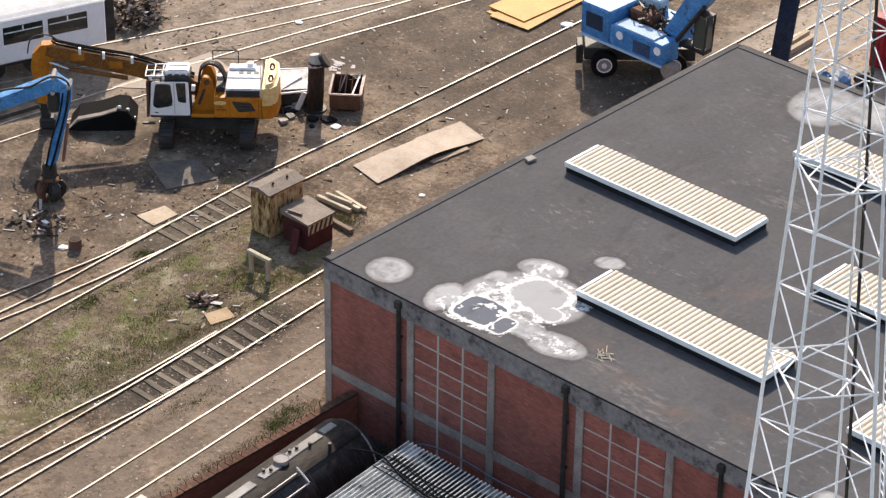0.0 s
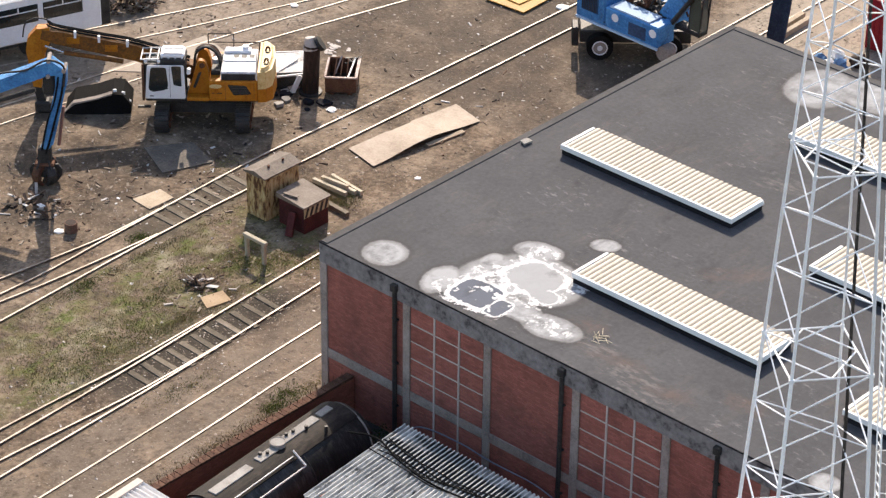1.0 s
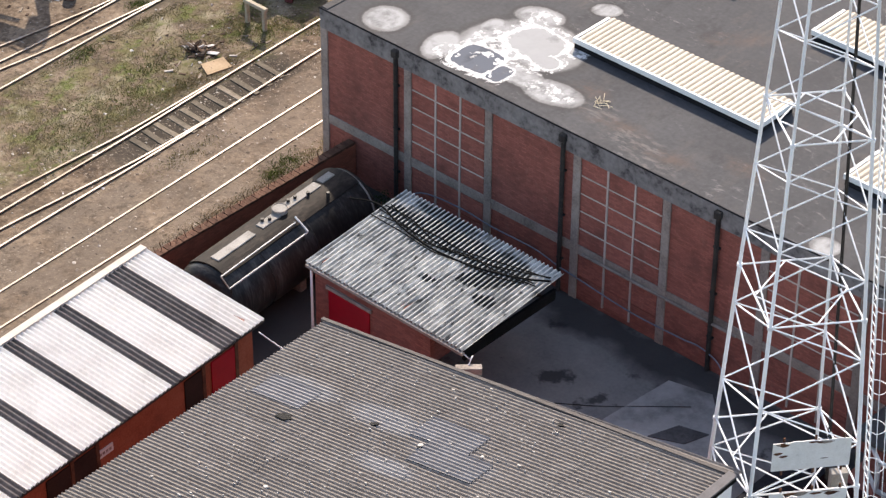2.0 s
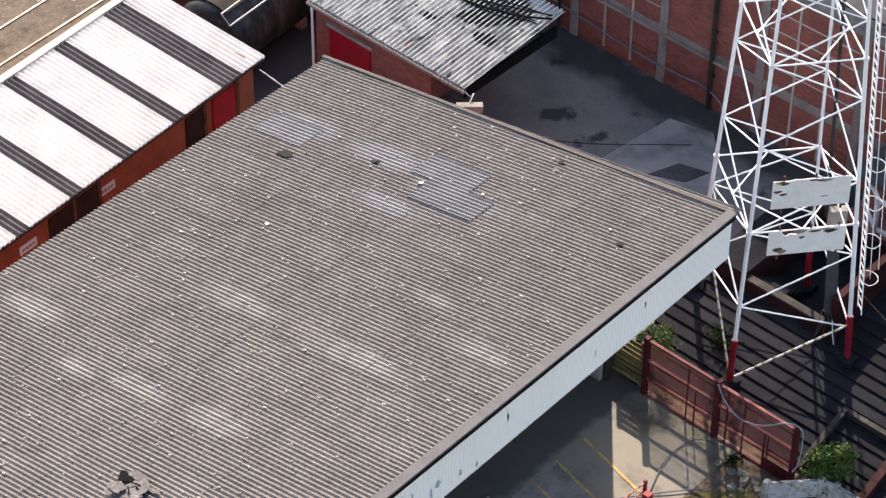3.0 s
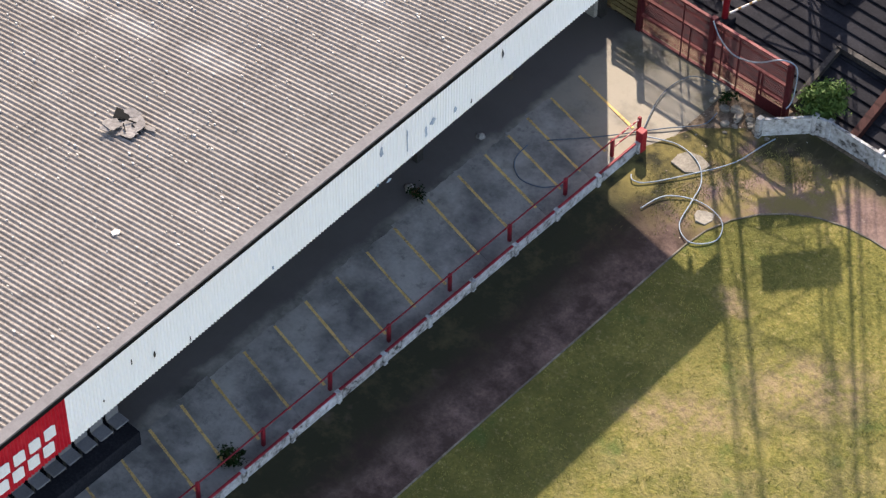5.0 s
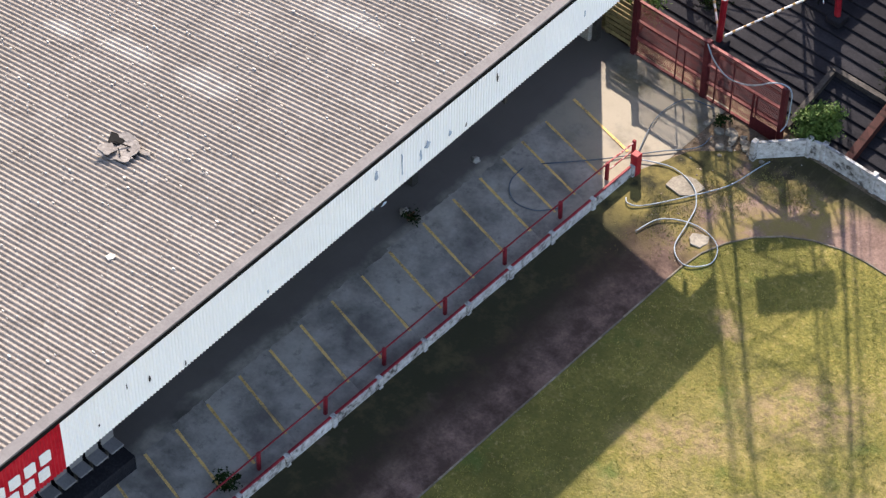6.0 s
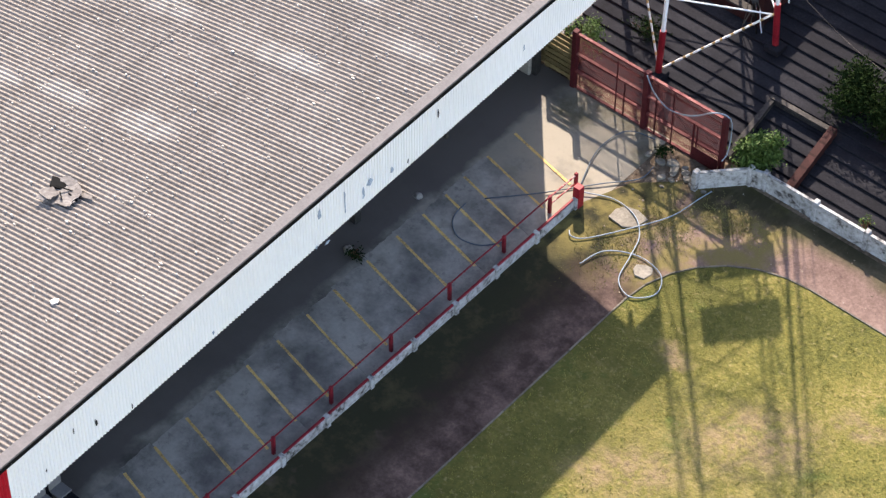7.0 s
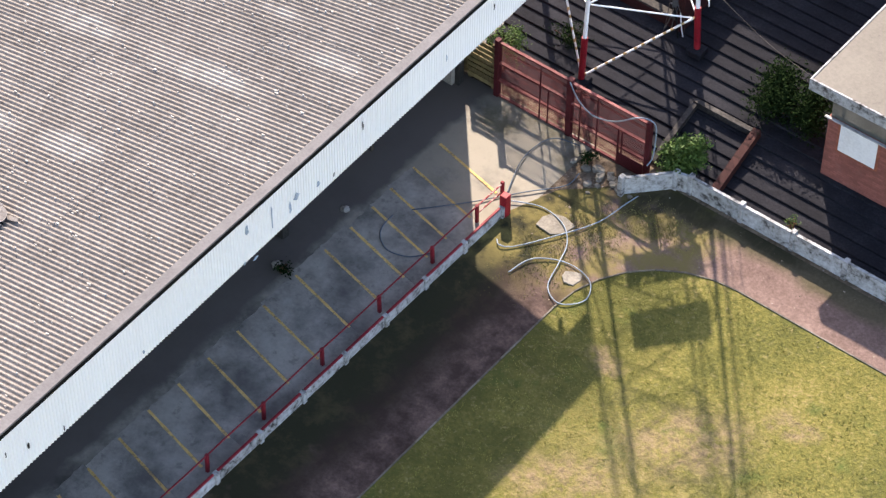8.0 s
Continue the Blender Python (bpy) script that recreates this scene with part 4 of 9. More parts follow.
for (za, zb), lab in (((6.8, 7.82), "flaking white sign board"), ((5.16, 6.06), "broken flaking white sign board")):
    mid = (leg(F1, za) + leg(F2, za)) / 2 + fn * 0.12
    m = Matrix(((fd.x, fn.x, 0, mid.x), (fd.y, fn.y, 0, mid.y), (0, 0, 1, 0), (0, 0, 0, 1)))
    bm = bm_new()
    up_, n = [], 14
    rnd = random.Random(int(za * 10))
    for k in range(n + 1):
        x = -1.02 + 2.22 * k / n
        dip = rnd.uniform(0, 0.05) if za > 6.5 else (rnd.uniform(0.12, 0.26) if 2 < k < 6 else rnd.uniform(0, 0.04))
        up_.append((x, zb - dip))
    poly = [(-1.02, za), (1.2, za)] + up_[::-1]
    prism(bm, poly, -0.015, 0.015, m @ Matrix(((1, 0, 0, 0), (0, 0, 1, 0), (0, 1, 0, 0), (0, 0, 0, 1))))
    sb = part("sign_board", bm, WHITEPAINT, tower, lab)
    for k in range(9):
        x, h = rnd.uniform(-0.95, 1.1), rnd.uniform(0.03, 0.1 if za > 6.5 else 0.16)
        w = rnd.uniform(0.06, 0.24)
        z = (zb - 0.02 - h * rnd.uniform(0.4, 1.4)) if k < 6 else rnd.uniform(za + 0.1, zb - 0.3)
        bm = bm_new()
        prism(bm, [(x - w, z), (x - 0.3 * w, z - h * 0.6), (x + 0.5 * w, z - h * 0.3), (x + w, z + h * 0.2), (x + 0.4 * w, z + h * 0.5), (x - 0.6 * w, z + h * 0.4)], 0.016, 0.021, m @ Matrix(((1, 0, 0, 0), (0, 0, 1, 0), (0, 1, 0, 0), (0, 0, 0, 1))))
        sub("rust_flake", bm, RUST if k % 3 else FRAMECON, sb, "bare rusty patch")
    for x in (-0.7, 0.2, 1.0):
        sub("board_strut", made(beam, m @ Vector((x, -0.05, za - 0.2)), m @ Vector((x, -0.05, zb + 0.1)), 0.05), RUST, sb)
lad = part("ladder", bm_new(), GALV, tower, "caged access ladder")
LADX = [leg(F2, z) + fd * 0.3 - fn * 0.1 for z in (2.6, 32)]
for s in (-0.2, 0.2):
    sub("stile", made(tube, LADX[0] - fn * s, LADX[1] - fn * s, 0.022, 6), GALV, lad)
nr = 96
for k in range(nr):
    c = LADX[0].lerp(LADX[1], (k + 0.5) / nr)
    sub("rung", made(tube, c - fn * 0.2, c + fn * 0.2, 0.016, 5), GALV, lad)
for k in range(21):
    c = LADX[0].lerp(LADX[1], (k * 1.35 + 1.2) / 29.4)
    pts = [c - fn * 0.2] + [c + fd * (0.36 * math.sin(a) + 0.12) - fn * 0.34 * math.cos(a) for a in (math.pi * i / 8 for i in range(9))] + [c + fn * 0.2]
    sub("hoop", made(pipe, pts, 0.011, 5), GALV, lad)
for s in (0.0, 0.34, -0.34):
    o = fd * (0.48 if s == 0 else 0.14) - fn * s
    sub("cage_bar", made(tube, LADX[0].lerp(LADX[1], 0.05) + o, LADX[1] + o, 0.014, 5), GALV, lad)
for s in (0.0, 0.16):
    c0, c1 = leg(FD, 4.0) + (F2 - FD) * (0.25 + s * 0.2), leg(FD, 32) + (F2 - FD) * (0.06 + s * 0.1)
    part("power_cable", made(tube, c0, c1, 0.03, 6), BLACKSTEEL, tower, "black power cable")
sbx = leg(FD, 4.6) * 0.45 + leg(F2, 4.6) * 0.55
part("switch_box", made(box, (sbx.x, sbx.y, 4.4), (0.5, 0.3, 1.5), rz=50, bev=0.02), CONCRETE, tower, "grey metal switch box")
part("box_stand", made(beam, (sbx.x, sbx.y, 0.03), (sbx.x, sbx.y, 3.7), 0.1), BLACKSTEEL, tower)
tray = part("cable_tray", made(beam, (sbx.x + 0.1, sbx.y - 0.15, 3.7), (sbx.x + 0.5, sbx.y - 0.5, 1.7), 0.36, 0.05), mat("dull zinc tray", [(0.03, 0.033, 0.037), (0.065, 0.07, 0.077)], scale=2), tower, "grey dented cable tray")
rnd = random.Random(50)
for k in range(12):
    a = Vector((sbx.x + 0.45 + rnd.uniform(-0.2, 0.2), sbx.y - 0.48 + rnd.uniform(-0.1, 0.1), 1.75))
    b = a + Vector((rnd.gauss(0.05, 0.25), rnd.gauss(-0.1, 0.2), -rnd.uniform(0.9, 1.55)))
    sub("torn_strip", made(pipe, smooth_line([a, a.lerp(b, 0.5) + Vector((rnd.gauss(0, 0.12), rnd.gauss(0, 0.1), 0)), b], 3), rnd.choice((0.012, 0.02, 0.03)), 5), rnd.choice((GALV, OLDKERB, BLUESTRIP, RUBBER)), tray)

# ---- courtyard ----
COPEBRICK = mat("grimy coping brick", [(0.05, 0.028, 0.02), (0.1, 0.05, 0.034), (0.16, 0.095, 0.065)], scale=1.3, fine=12, rough=0.95, bump=0.3, vary=0.18)
bw = thing("boundary_wall", (-57.3, 50, 0), world_xyz=True, label="red brick yard boundary wall with stepped coping", category="wall")
part("wall_body", made(span, (-57.42, 20, 0), (-57.14, 57.95, 1.62)), BRICKWALL, bw)
bmc = mesh_of("coping_brick", made(box, (0, 0, 0), (0.34, 0.226, 0.1), bev=0.008), COPEBRICK)
for k in range(64):
    piece("coping_brick", bmc, bw, Matrix.Translation((-57.28, 57.8 - 0.232 * k, 1.67 + 0.006 * (k * 7 % 3))))
part("wall_coping", made(span, (-57.45, 20, 1.62), (-57.11, 42.9, 1.73)), COPEBRICK, bw)
bm = bm_new()
rnd = random.Random(5)
for k in range(26):
    y = 57.4 - 0.36 * k + rnd.uniform(-0.04, 0.04)
    beam(bm, (-57.32 + rnd.uniform(-0.05, 0.05), y, 1.66), (-57.36 + rnd.uniform(-0.12, 0.1), y + rnd.uniform(-0.08, 0.08), 1.92 + rnd.uniform(-0.05, 0.08)), 0.018)
tagged(single("wall_spikes", bm, RUST, loc=(-57.3, 53, 1.7)), "rusty metal spikes along a wall top", "spikes", kind="stuff")

tank = thing("storage_tank", (-54.72, 51.7, 0), rz=5.0, label="black horizontal storage tank with rusty top deck", category="tank")
bm = bm_new()
TZ, TRAD = 1.42, 1.34
prof = [(-3.95, 0.5), (-3.9, 0.95), (-3.7, 1.27), (-3.45, TRAD), (3.5, TRAD), (3.75, 1.27), (3.95, 0.95), (4.0, 0.5)]
rings = [[bm.verts.new((r * math.cos(a), y, TZ + r * math.sin(a))) for a in (2 * math.pi * k / 48 for k in range(48))] for y, r in prof]
for a, b in zip(rings, rings[1:]):
    for k in range(48):
        bm.faces.new((a[k], a[(k + 1) % 48], b[(k + 1) % 48], b[k]))
bm.faces.new(rings[0])
bm.faces.new(rings[-1])
TANKPLATE = mat("oily black tank plate", [(0.01, 0.0098, 0.0098), (0.024, 0.0235, 0.023), (0.075, 0.072, 0.07)], scale=1.0, fine=7, rough=0.32, bump=0.12, stretch=(1, 2.2, 0.3), vary=0, stops=[0.36, 0.5, 0.66])
part("barrel", bm, TANKPLATE, tank, smooth=True)


def hoop_line(y, r, a0, a1, n=28):
    return [(r * math.cos(a), y, TZ + r * math.sin(a)) for a in (a0 + (a1 - a0) * k / n for k in range(n + 1))]


for y in (-1.7, 0.6, 2.9):
    part("strap", made(pipe, hoop_line(y, TRAD + 0.012, 0, 2 * math.pi, 40), 0.02, 5), BLACKSTEEL, tank)
part("end_strap", made(pipe, hoop_line(3.52, TRAD + 0.015, 0.2, 1.75), 0.035, 6), CONCRETE, tank, "pale worn end strap")
for y in (-2.6, 0.2, 2.9):
    part("saddle", made(span, (-0.9, y - 0.15, 0), (0.9, y + 0.15, 0.75)), CONCRETE, tank)
DECKRUST = mat("rust brown deck plate", [(0.008, 0.0065, 0.006), (0.02, 0.0155, 0.013), (0.06, 0.046, 0.037)], scale=1.6, fine=9, rough=0.75, bump=0.25, stops=[0.38, 0.5, 0.66], stretch=(1, 0.4, 1))
bm = bm_new()
arc_in = [((TRAD + 0.01) * math.cos(a), TZ + (TRAD + 0.01) * math.sin(a)) for a in (1.05 + 1.25 * k / 12 for k in range(13))]
arc_out = [((TRAD + 0.06) * math.cos(a), TZ + (TRAD + 0.06) * math.sin(a)) for a in (1.05 + 1.25 * k / 12 for k in range(13))]
prism(bm, arc_out + arc_in[::-1], -3.5, 3.45, SIDE)
wk = part("deck", bm, DECKRUST, tank, "rust brown curved top deck")
for lx0, lx1, y0, y1 in ((-0.22, 0.14, -3.15, -1.25), (-0.24, 0.1, -0.85, 0.05), (-0.34, 0.02, 0.5, 2.3), (-0.34, -0.04, 2.45, 3.1)):
    sub("cover_plate", made(span, (lx0, y0, TZ + TRAD + 0.03), (lx1, y1, TZ + TRAD + 0.1), bev=0.012), CONCRETE, wk, "pale grey cover plate")
hp = part("hatch", made(tube, (-0.14, 0.28, TZ + TRAD + 0.03), (-0.14, 0.28, TZ + TRAD + 0.2), 0.27, 18), CONCRETE, tank, "round pale hatch lid")
sub("hatch_rim", made(pipe, [(-0.14 + 0.27 * math.cos(a), 0.28 + 0.27 * math.sin(a), TZ + TRAD + 0.2) for a in (math.pi * k / 10 for k in range(21))], 0.02, 5), FRAMECON, hp)
for x, y in ((-0.2, -0.55), (-0.05, -0.35), (-0.25, 0.85), (-0.2, 1.15), (0.0, 1.6), (0.55, 2.0)):
    part("valve", made(tube, (x, y, TZ + TRAD - 0.1), (x, y, TZ + TRAD + 0.2), 0.06, 8), BLACKSTEEL, tank)
rail_ = part("side_rail", made(beam, (1.08, -3.7, 2.46), (1.06, 0.3, 2.46), 0.03, 0.05), WHITEPAINT, tank, "pale steel angle rail")
sub("upper_rail", made(beam, (0.68, -3.65, 2.74), (0.62, 0.2, 2.74), 0.035, 0.035), WHITEPAINT, rail_)
sub("end_plate", made(beam, (0.5, 0.32, 2.86), (1.08, 0.3, 2.5), 0.04, 0.07), WHITEPAINT, rail_)
sub("end_bar", made(beam, (0.68, -3.65, 2.74), (1.08, -3.7, 2.46), 0.04, 0.04), FRAMECON, rail_)
for y in (-3.6, -1.8, 0.1):
    sub("rail_post", made(tube, (1.07, y, 1.6), (1.07, y, 2.46), 0.025, 6), BLACKSTEEL, rail_)

shed = thing("brick_shed", (-48.5, 50.4, 0), world_xyz=True, label="small brick shed with mossy corrugated roof and red door", category="shed")
part("front_wall", made(span, (-51.75, 50.5, 0), (-46.6, 50.72, 2.85)), BRICK, shed)
part("side_wall", made(span, (-51.75, 50.72, 0), (-51.53, 54.9, 3.0)), BRICK, shed)
part("side_wall", made(span, (-48.1, 50.72, 0), (-47.9, 54.68, 3.0)), BRICK, shed)
# black beam added in place of the shaded gap under the roof edge
part("side_beam", made(span, (-45.22, 50.5, 2.5), (-45.12, 54.9, 2.92)), RUBBER, shed, "added black beam for the dark gap under the roof edge")
for y in (51.2, 54.6):
    part("roof_bracket", made(beam, (-47.9, y, 1.6), (-45.2, y, 2.75), 0.08), BLACKSTEEL, shed)
part("rear_wall", made(span, (-51.53, 54.68, 0), (-47.9, 54.9, 3.0)), BRICK, shed)
dr = part("door", made(span, (-51.1, 50.44, 0.02), (-49.25, 50.5, 2.3), bev=0.01), BRIGHTRED, shed, "bright red door")
sub("door_frame", made(span, (-51.2, 50.42, 2.3), (-49.15, 50.5, 2.42)), FRAMECON, dr)
part("downpipe", made(tube, (-51.85, 50.42, 0.05), (-51.85, 50.42, 2.85), 0.045, 8), GALV, shed, "grey plastic downpipe")
part("gutter", made(beam, (-52.0, 50.36, 2.88), (-45.05, 50.36, 2.88), 0.12, 0.1), FRAMECON, shed)
def valley_mask(m, pitch):
    """1 in the troughs of a sheet whose ripples follow each other along x."""
    nt, n, b = nodes_of(m)
    tc, sp, mul, cs, r = n.new("ShaderNodeTexCoord"), n.new("ShaderNodeSeparateXYZ"), n.new("ShaderNodeMath"), n.new("ShaderNodeMath"), n.new("ShaderNodeMapRange")
    nt.links.new(tc.outputs["Object"], sp.inputs[0])
    mul.operation, cs.operation = "MULTIPLY", "COSINE"
    mul.inputs[1].default_value = 2 * math.pi / pitch
    nt.links.new(sp.outputs[0], mul.inputs[0])
    nt.links.new(mul.outputs[0], cs.inputs[0])
    r.inputs[1].default_value, r.inputs[2].default_value = 0.8, 0.5
    nt.links.new(cs.outputs[0], r.inputs[0])
    return r.outputs[0]


OLDSHEET = mat("lichen streaked sheet", [(0.1, 0.1, 0.094), (0.4, 0.4, 0.375), (0.58, 0.578, 0.545), (0.7, 0.698, 0.66)], scale=1.8, fine=8, rough=0.85, bump=0.2, stops=[0.3, 0.39, 0.48, 0.62], vary=0.05, stretch=(1, 0.35, 1))
mix_in(OLDSHEET, both(OLDSHEET, noise_mask(OLDSHEET, 1.4, 0.36, 0.56, 6, 0.7), valley_mask(OLDSHEET, 0.1752)), (0.13, 0.132, 0.126), 0.5)
mix_in(OLDSHEET, both(OLDSHEET, step_mask(OLDSHEET, spots(OLDSHEET, [(-49.2, 54.2, 2.6, 0.65, 3), (-46.9, 54.1, 1.3, 0.85, 0), (-47.0, 53.2, 0.8, 0.4, 20), (-51.4, 54.2, 0.6, 0.35, 0), (-46.2, 52.6, 0.5, 0.25, 0), (-48.3, 52.3, 0.35, 0.2, 0), (-49.9, 55.0, 1.5, 0.3, 0)], 0.4, 2.2, (-52.05, 50.38)), -0.05, 0.15), valley_mask(OLDSHEET, 0.1752)), (0.012, 0.013, 0.013), 0.96)
mix_in(OLDSHEET, noise_mask(OLDSHEET, 3.0, 0.57, 0.64, 6, 0.72, (1, 0.5, 1)), (0.03, 0.031, 0.03), 0.85)
mix_in(OLDSHEET, both(OLDSHEET, noise_mask(OLDSHEET, 4.0, 0.5, 0.56, 4, 0.6, (1.0, 0.22, 1)), valley_mask(OLDSHEET, 0.1752)), (0.08, 0.083, 0.08), 0.5)
su = Vector((0, 4.75, 0.4)).normalized()
for k in range(8):
    bm = bm_new()
    ripple(bm, (-52.05 + 0.876 * k, 50.38, 2.98 + 0.004 * (k % 2)), su, (1, 0, 0), 4.85, 0.876, 5, 0.105, per=10)
    off = Vector((-52.05, 50.38, 2.98))
    bmesh.ops.translate(bm, verts=bm.verts, vec=-off)
    ob = new("roof_sheet", mesh_of("roof_sheet", bm, OLDSHEET))
    ob.parent, ob.location = shed, off - ORIGIN[shed.name]
bm = bm_new()
rnd = random.Random(9)
pipe(bm, smooth_line([(-53.2, 53.6, 3.34), (-52.2, 54.0, 3.36), (-50.8, 53.6, 3.34), (-49.2, 53.4, 3.32), (-47.5, 53.6, 3.33), (-46.0, 54.1, 3.36), (-45.1, 54.6, 3.42)], 6), 0.035, 8)
part("roof_cable", bm, RUBBER, shed, "thick black cable")
for k in range(5):
    q = [(-52.0 + 1.3 * i + rnd.uniform(-0.3, 0.3), 53.5 + 0.14 * k + rnd.uniform(-0.22, 0.22) + 0.12 * i - (0.45 if 1 < i < 5 else 0) * rnd.random()) for i in range(6)]
    part("roof_cable", made(pipe, smooth_line([(x, y, 3.06 + (y - 50.38) * 0.0842) for x, y in q], 5), 0.02, 6), RUBBER, shed)
single("blue_cables", made(pipe, smooth_line([(-54.2, 56.9, 0.9), (-53.9, 57.88, 1.05), (-52.0, 57.88, 1.3), (-50.5, 57.88, 1.22), (-48.6, 57.88, 1.25), (-47.5, 57.88, 1.05), (-46.9, 57.88, 1.0), (-44.4, 57.88, 0.75), (-42.2, 57.88, 0.78), (-41.4, 57.88, 0.84), (-40.6, 57.86, 0.6), (-40.2, 57.8, 0.05)], 6), 0.026, 6), mat("faded blue hose", [(0.1, 0.13, 0.19), (0.24, 0.28, 0.34)], fine=20, rough=0.5), "bundle of faded blue cables along a brick wall", "cable", loc=(-48, 57.8, 1))
bm = bm_new()
tube(bm, (-46.5, 57.9, 2.02), (-40.0, 57.9, 1.98), 0.05, 8)
single("wall_conduit", bm, FRAMECON, "grey conduit pipe fixed along a brick wall", "pipe", loc=(-43, 57.9, 2))
bm = bm_new()
prism(bm, [(-41.9, 53.6), (-40.4, 52.6), (-38.0, 54.6), (-38.6, 55.6), (-40.1, 57.0), (-41.6, 56.6)], 0.008, 0.07)
single("concrete_slab", bm, mat("dusty grey slab", [(0.13, 0.13, 0.13), (0.25, 0.248, 0.243), (0.33, 0.327, 0.318)], scale=0.7, fine=7, bump=0.1, mixv=0.85), "raised pale concrete slab in the courtyard", "slab", loc=(-40.8, 55, 0))
bm = bm_new()
pipe(bm, smooth_line([(-43.6, 53.2, 0.03), (-42.4, 54.1, 0.03), (-41.2, 55.1, 0.09), (-40.2, 56.0, 0.09)], 6), 0.013, 6)
single("courtyard_cable", bm, BLACKSTEEL, "black cable lying across the courtyard", "cable", loc=(-41, 55.6, 0))
single("scrap_sheet", made(prism, [(-40.3, 53.9), (-39.2, 54.4), (-38.9, 55.3), (-39.9, 55.0)], 0.07, 0.1), mat("damp dark sheet", [(0.04, 0.04, 0.042), (0.07, 0.07, 0.073), (0.1, 0.1, 0.1)], scale=1.2, fine=8), "dark scrap metal sheet on a concrete slab", "scrap", loc=(-39.6, 54.6, 0.07))
porch = thing("bay_window", (-32.8, 56.2, 0), world_xyz=True, label="white framed bay window on a low brick annex", category="window")
part("annex_wall", made(span, (-34.0, 55.5, 0), (-26, 57.9, 1.0)), BRICK, porch)
part("annex_roof", made(span, (-34.1, 56.0, 2.35), (-26, 57.9, 2.5)), FELT, porch)
part("annex_wall", made(span, (-33.7, 56.3, 1.0), (-26, 57.9, 2.35)), BRICK, porch)
for a, b in (((-33.75, 56.4, 2.2), (-32.85, 55.7, 2.2)), ((-33.75, 56.4, 1.08), (-32.85, 55.7, 1.08)), ((-32.85, 55.7, 1.04), (-32.85, 55.7, 2.25)), ((-33.75, 56.4, 1.04), (-33.75, 56.4, 2.25)), ((-32.85, 55.7, 2.2), (-30.6, 55.7, 2.2)), ((-32.85, 55.7, 1.08), (-30.6, 55.7, 1.08))):
    part("window_frame", made(beam, a, b, 0.11), WHITEPAINT, porch)

cab = thing("changing_block", (-51.15, 47.45, 0), rz=4.6, label="row of brick changing rooms with white and brown striped corrugated roof", category="building")
part("front_wall", made(span, (-0.32, -30, 0), (-0.1, -0.35, 2.72)), mat("painted rust brown wall", [(0.22, 0.065, 0.035), (0.31, 0.095, 0.052), (0.37, 0.13, 0.075)], scale=1, fine=14, bump=0.15), cab, "rust brown painted wall")
part("end_wall", made(span, (-4.9, -0.57, 0), (-0.32, -0.35, 2.8)), BRICKWALL, cab)
part("rear_wall", made(span, (-4.95, -30, 0), (-4.73, -0.57, 3.1)), BRICKWALL, cab)
DARKDOOR = mat("dark open doorway", [(0.02, 0.012, 0.01), (0.045, 0.025, 0.02)], rough=0.8)
for y0, y1, m, lab in ((-2.35, -1.25, BRIGHTRED, "bright red door"), (-3.6, -2.8, DARKDOOR, "dark brown doorway"), (-8.6, -7.6, DARKDOOR, "dark brown doorway"), (-9.7, -8.7, DARKDOOR, "dark brown doorway"), (-15.4, -14.2, DARKDOOR, "dark brown doorway")):
    dr = part("door", made(span, (-0.1, y0, 0.03), (-0.05, y1, 2.35), bev=0.01), m, cab, lab)
    sub("door_frame", made(span, (-0.1, y1, 0.03), (-0.03, y1 + 0.14, 2.5)), RUST, dr)
for y in (-7.2, -10.6):
    sg = part("wall_sign", made(span, (-0.1, y - 0.35, 1.75), (-0.06, y + 0.35, 2.05)), WHITEPAINT, cab, "small pale sign")
    for k in range(4):
        sub("sign_mark", made(span, (-0.06, y - 0.26 + 0.14 * k, 1.85), (-0.055, y - 0.16 + 0.14 * k, 1.95)), FRAMECON, sg)
CABWHITE = mat("pale cement sheet", [(0.64, 0.605, 0.56), (0.77, 0.735, 0.69), (0.83, 0.8, 0.76)], scale=0.8, fine=8, rough=0.85, bump=0.1, vary=0.04)
CABBROWN = mat("weathered clear sheet", [(0.1, 0.085, 0.075), (0.17, 0.145, 0.13), (0.24, 0.21, 0.19)], scale=1.2, fine=9, rough=0.6, bump=0.15)
cu = Vector((5.15, 0, -0.45)).normalized()
y, k = 0.0, 0
widths = [1.02 * 1.12, 0.95, 1.65, 0.62, 1.75, 0.62, 1.75, 0.66, 1.75, 0.66, 1.75, 0.66, 1.75, 0.66, 1.75]
for k, w in enumerate(widths):
    n = max(3, round(w / 0.19))
    part("roof_sheet", made(ripple, (-5.05, y, 3.22), cu, (0, -1, 0), 5.2, n * 0.19, n, 0.1, per=10), CABBROWN if k % 2 else CABWHITE, cab, "brown translucent strip" if k % 2 else "white corrugated sheet")
    y -= n * 0.19
part("verge", made(span, (-5.25, y, 3.2), (-4.98, 0.02, 3.3)), mat("cream verge", [(0.5, 0.42, 0.36), (0.66, 0.58, 0.52)], scale=2), cab, "cream verge board")
part("gutter", made(beam, (0.1, 0, 2.7), (0.1, y, 2.7), 0.08, 0.07), BLACKSTEEL, cab)
single("yard_drain_pipe", made(pipe, smooth_line([(-51.0, 47.2, 2.4), (-50.4, 47.9, 1.5), (-49.5, 48.3, 1.3), (-48.8, 48.2, 0.05)], 5), 0.022, 6), GALV, "pale plastic pipe hanging off a wall", "pipe", loc=(-50, 47.8, 0))
mb = thing("meter_box", (-44.45, 49.95, 0), rz=45, label="white metal meter box on a post beside a shed", category="box")
part("post", made(tube, (0, 0, 0), (0, 0, 2.7), 0.05, 8), RUST, mb)
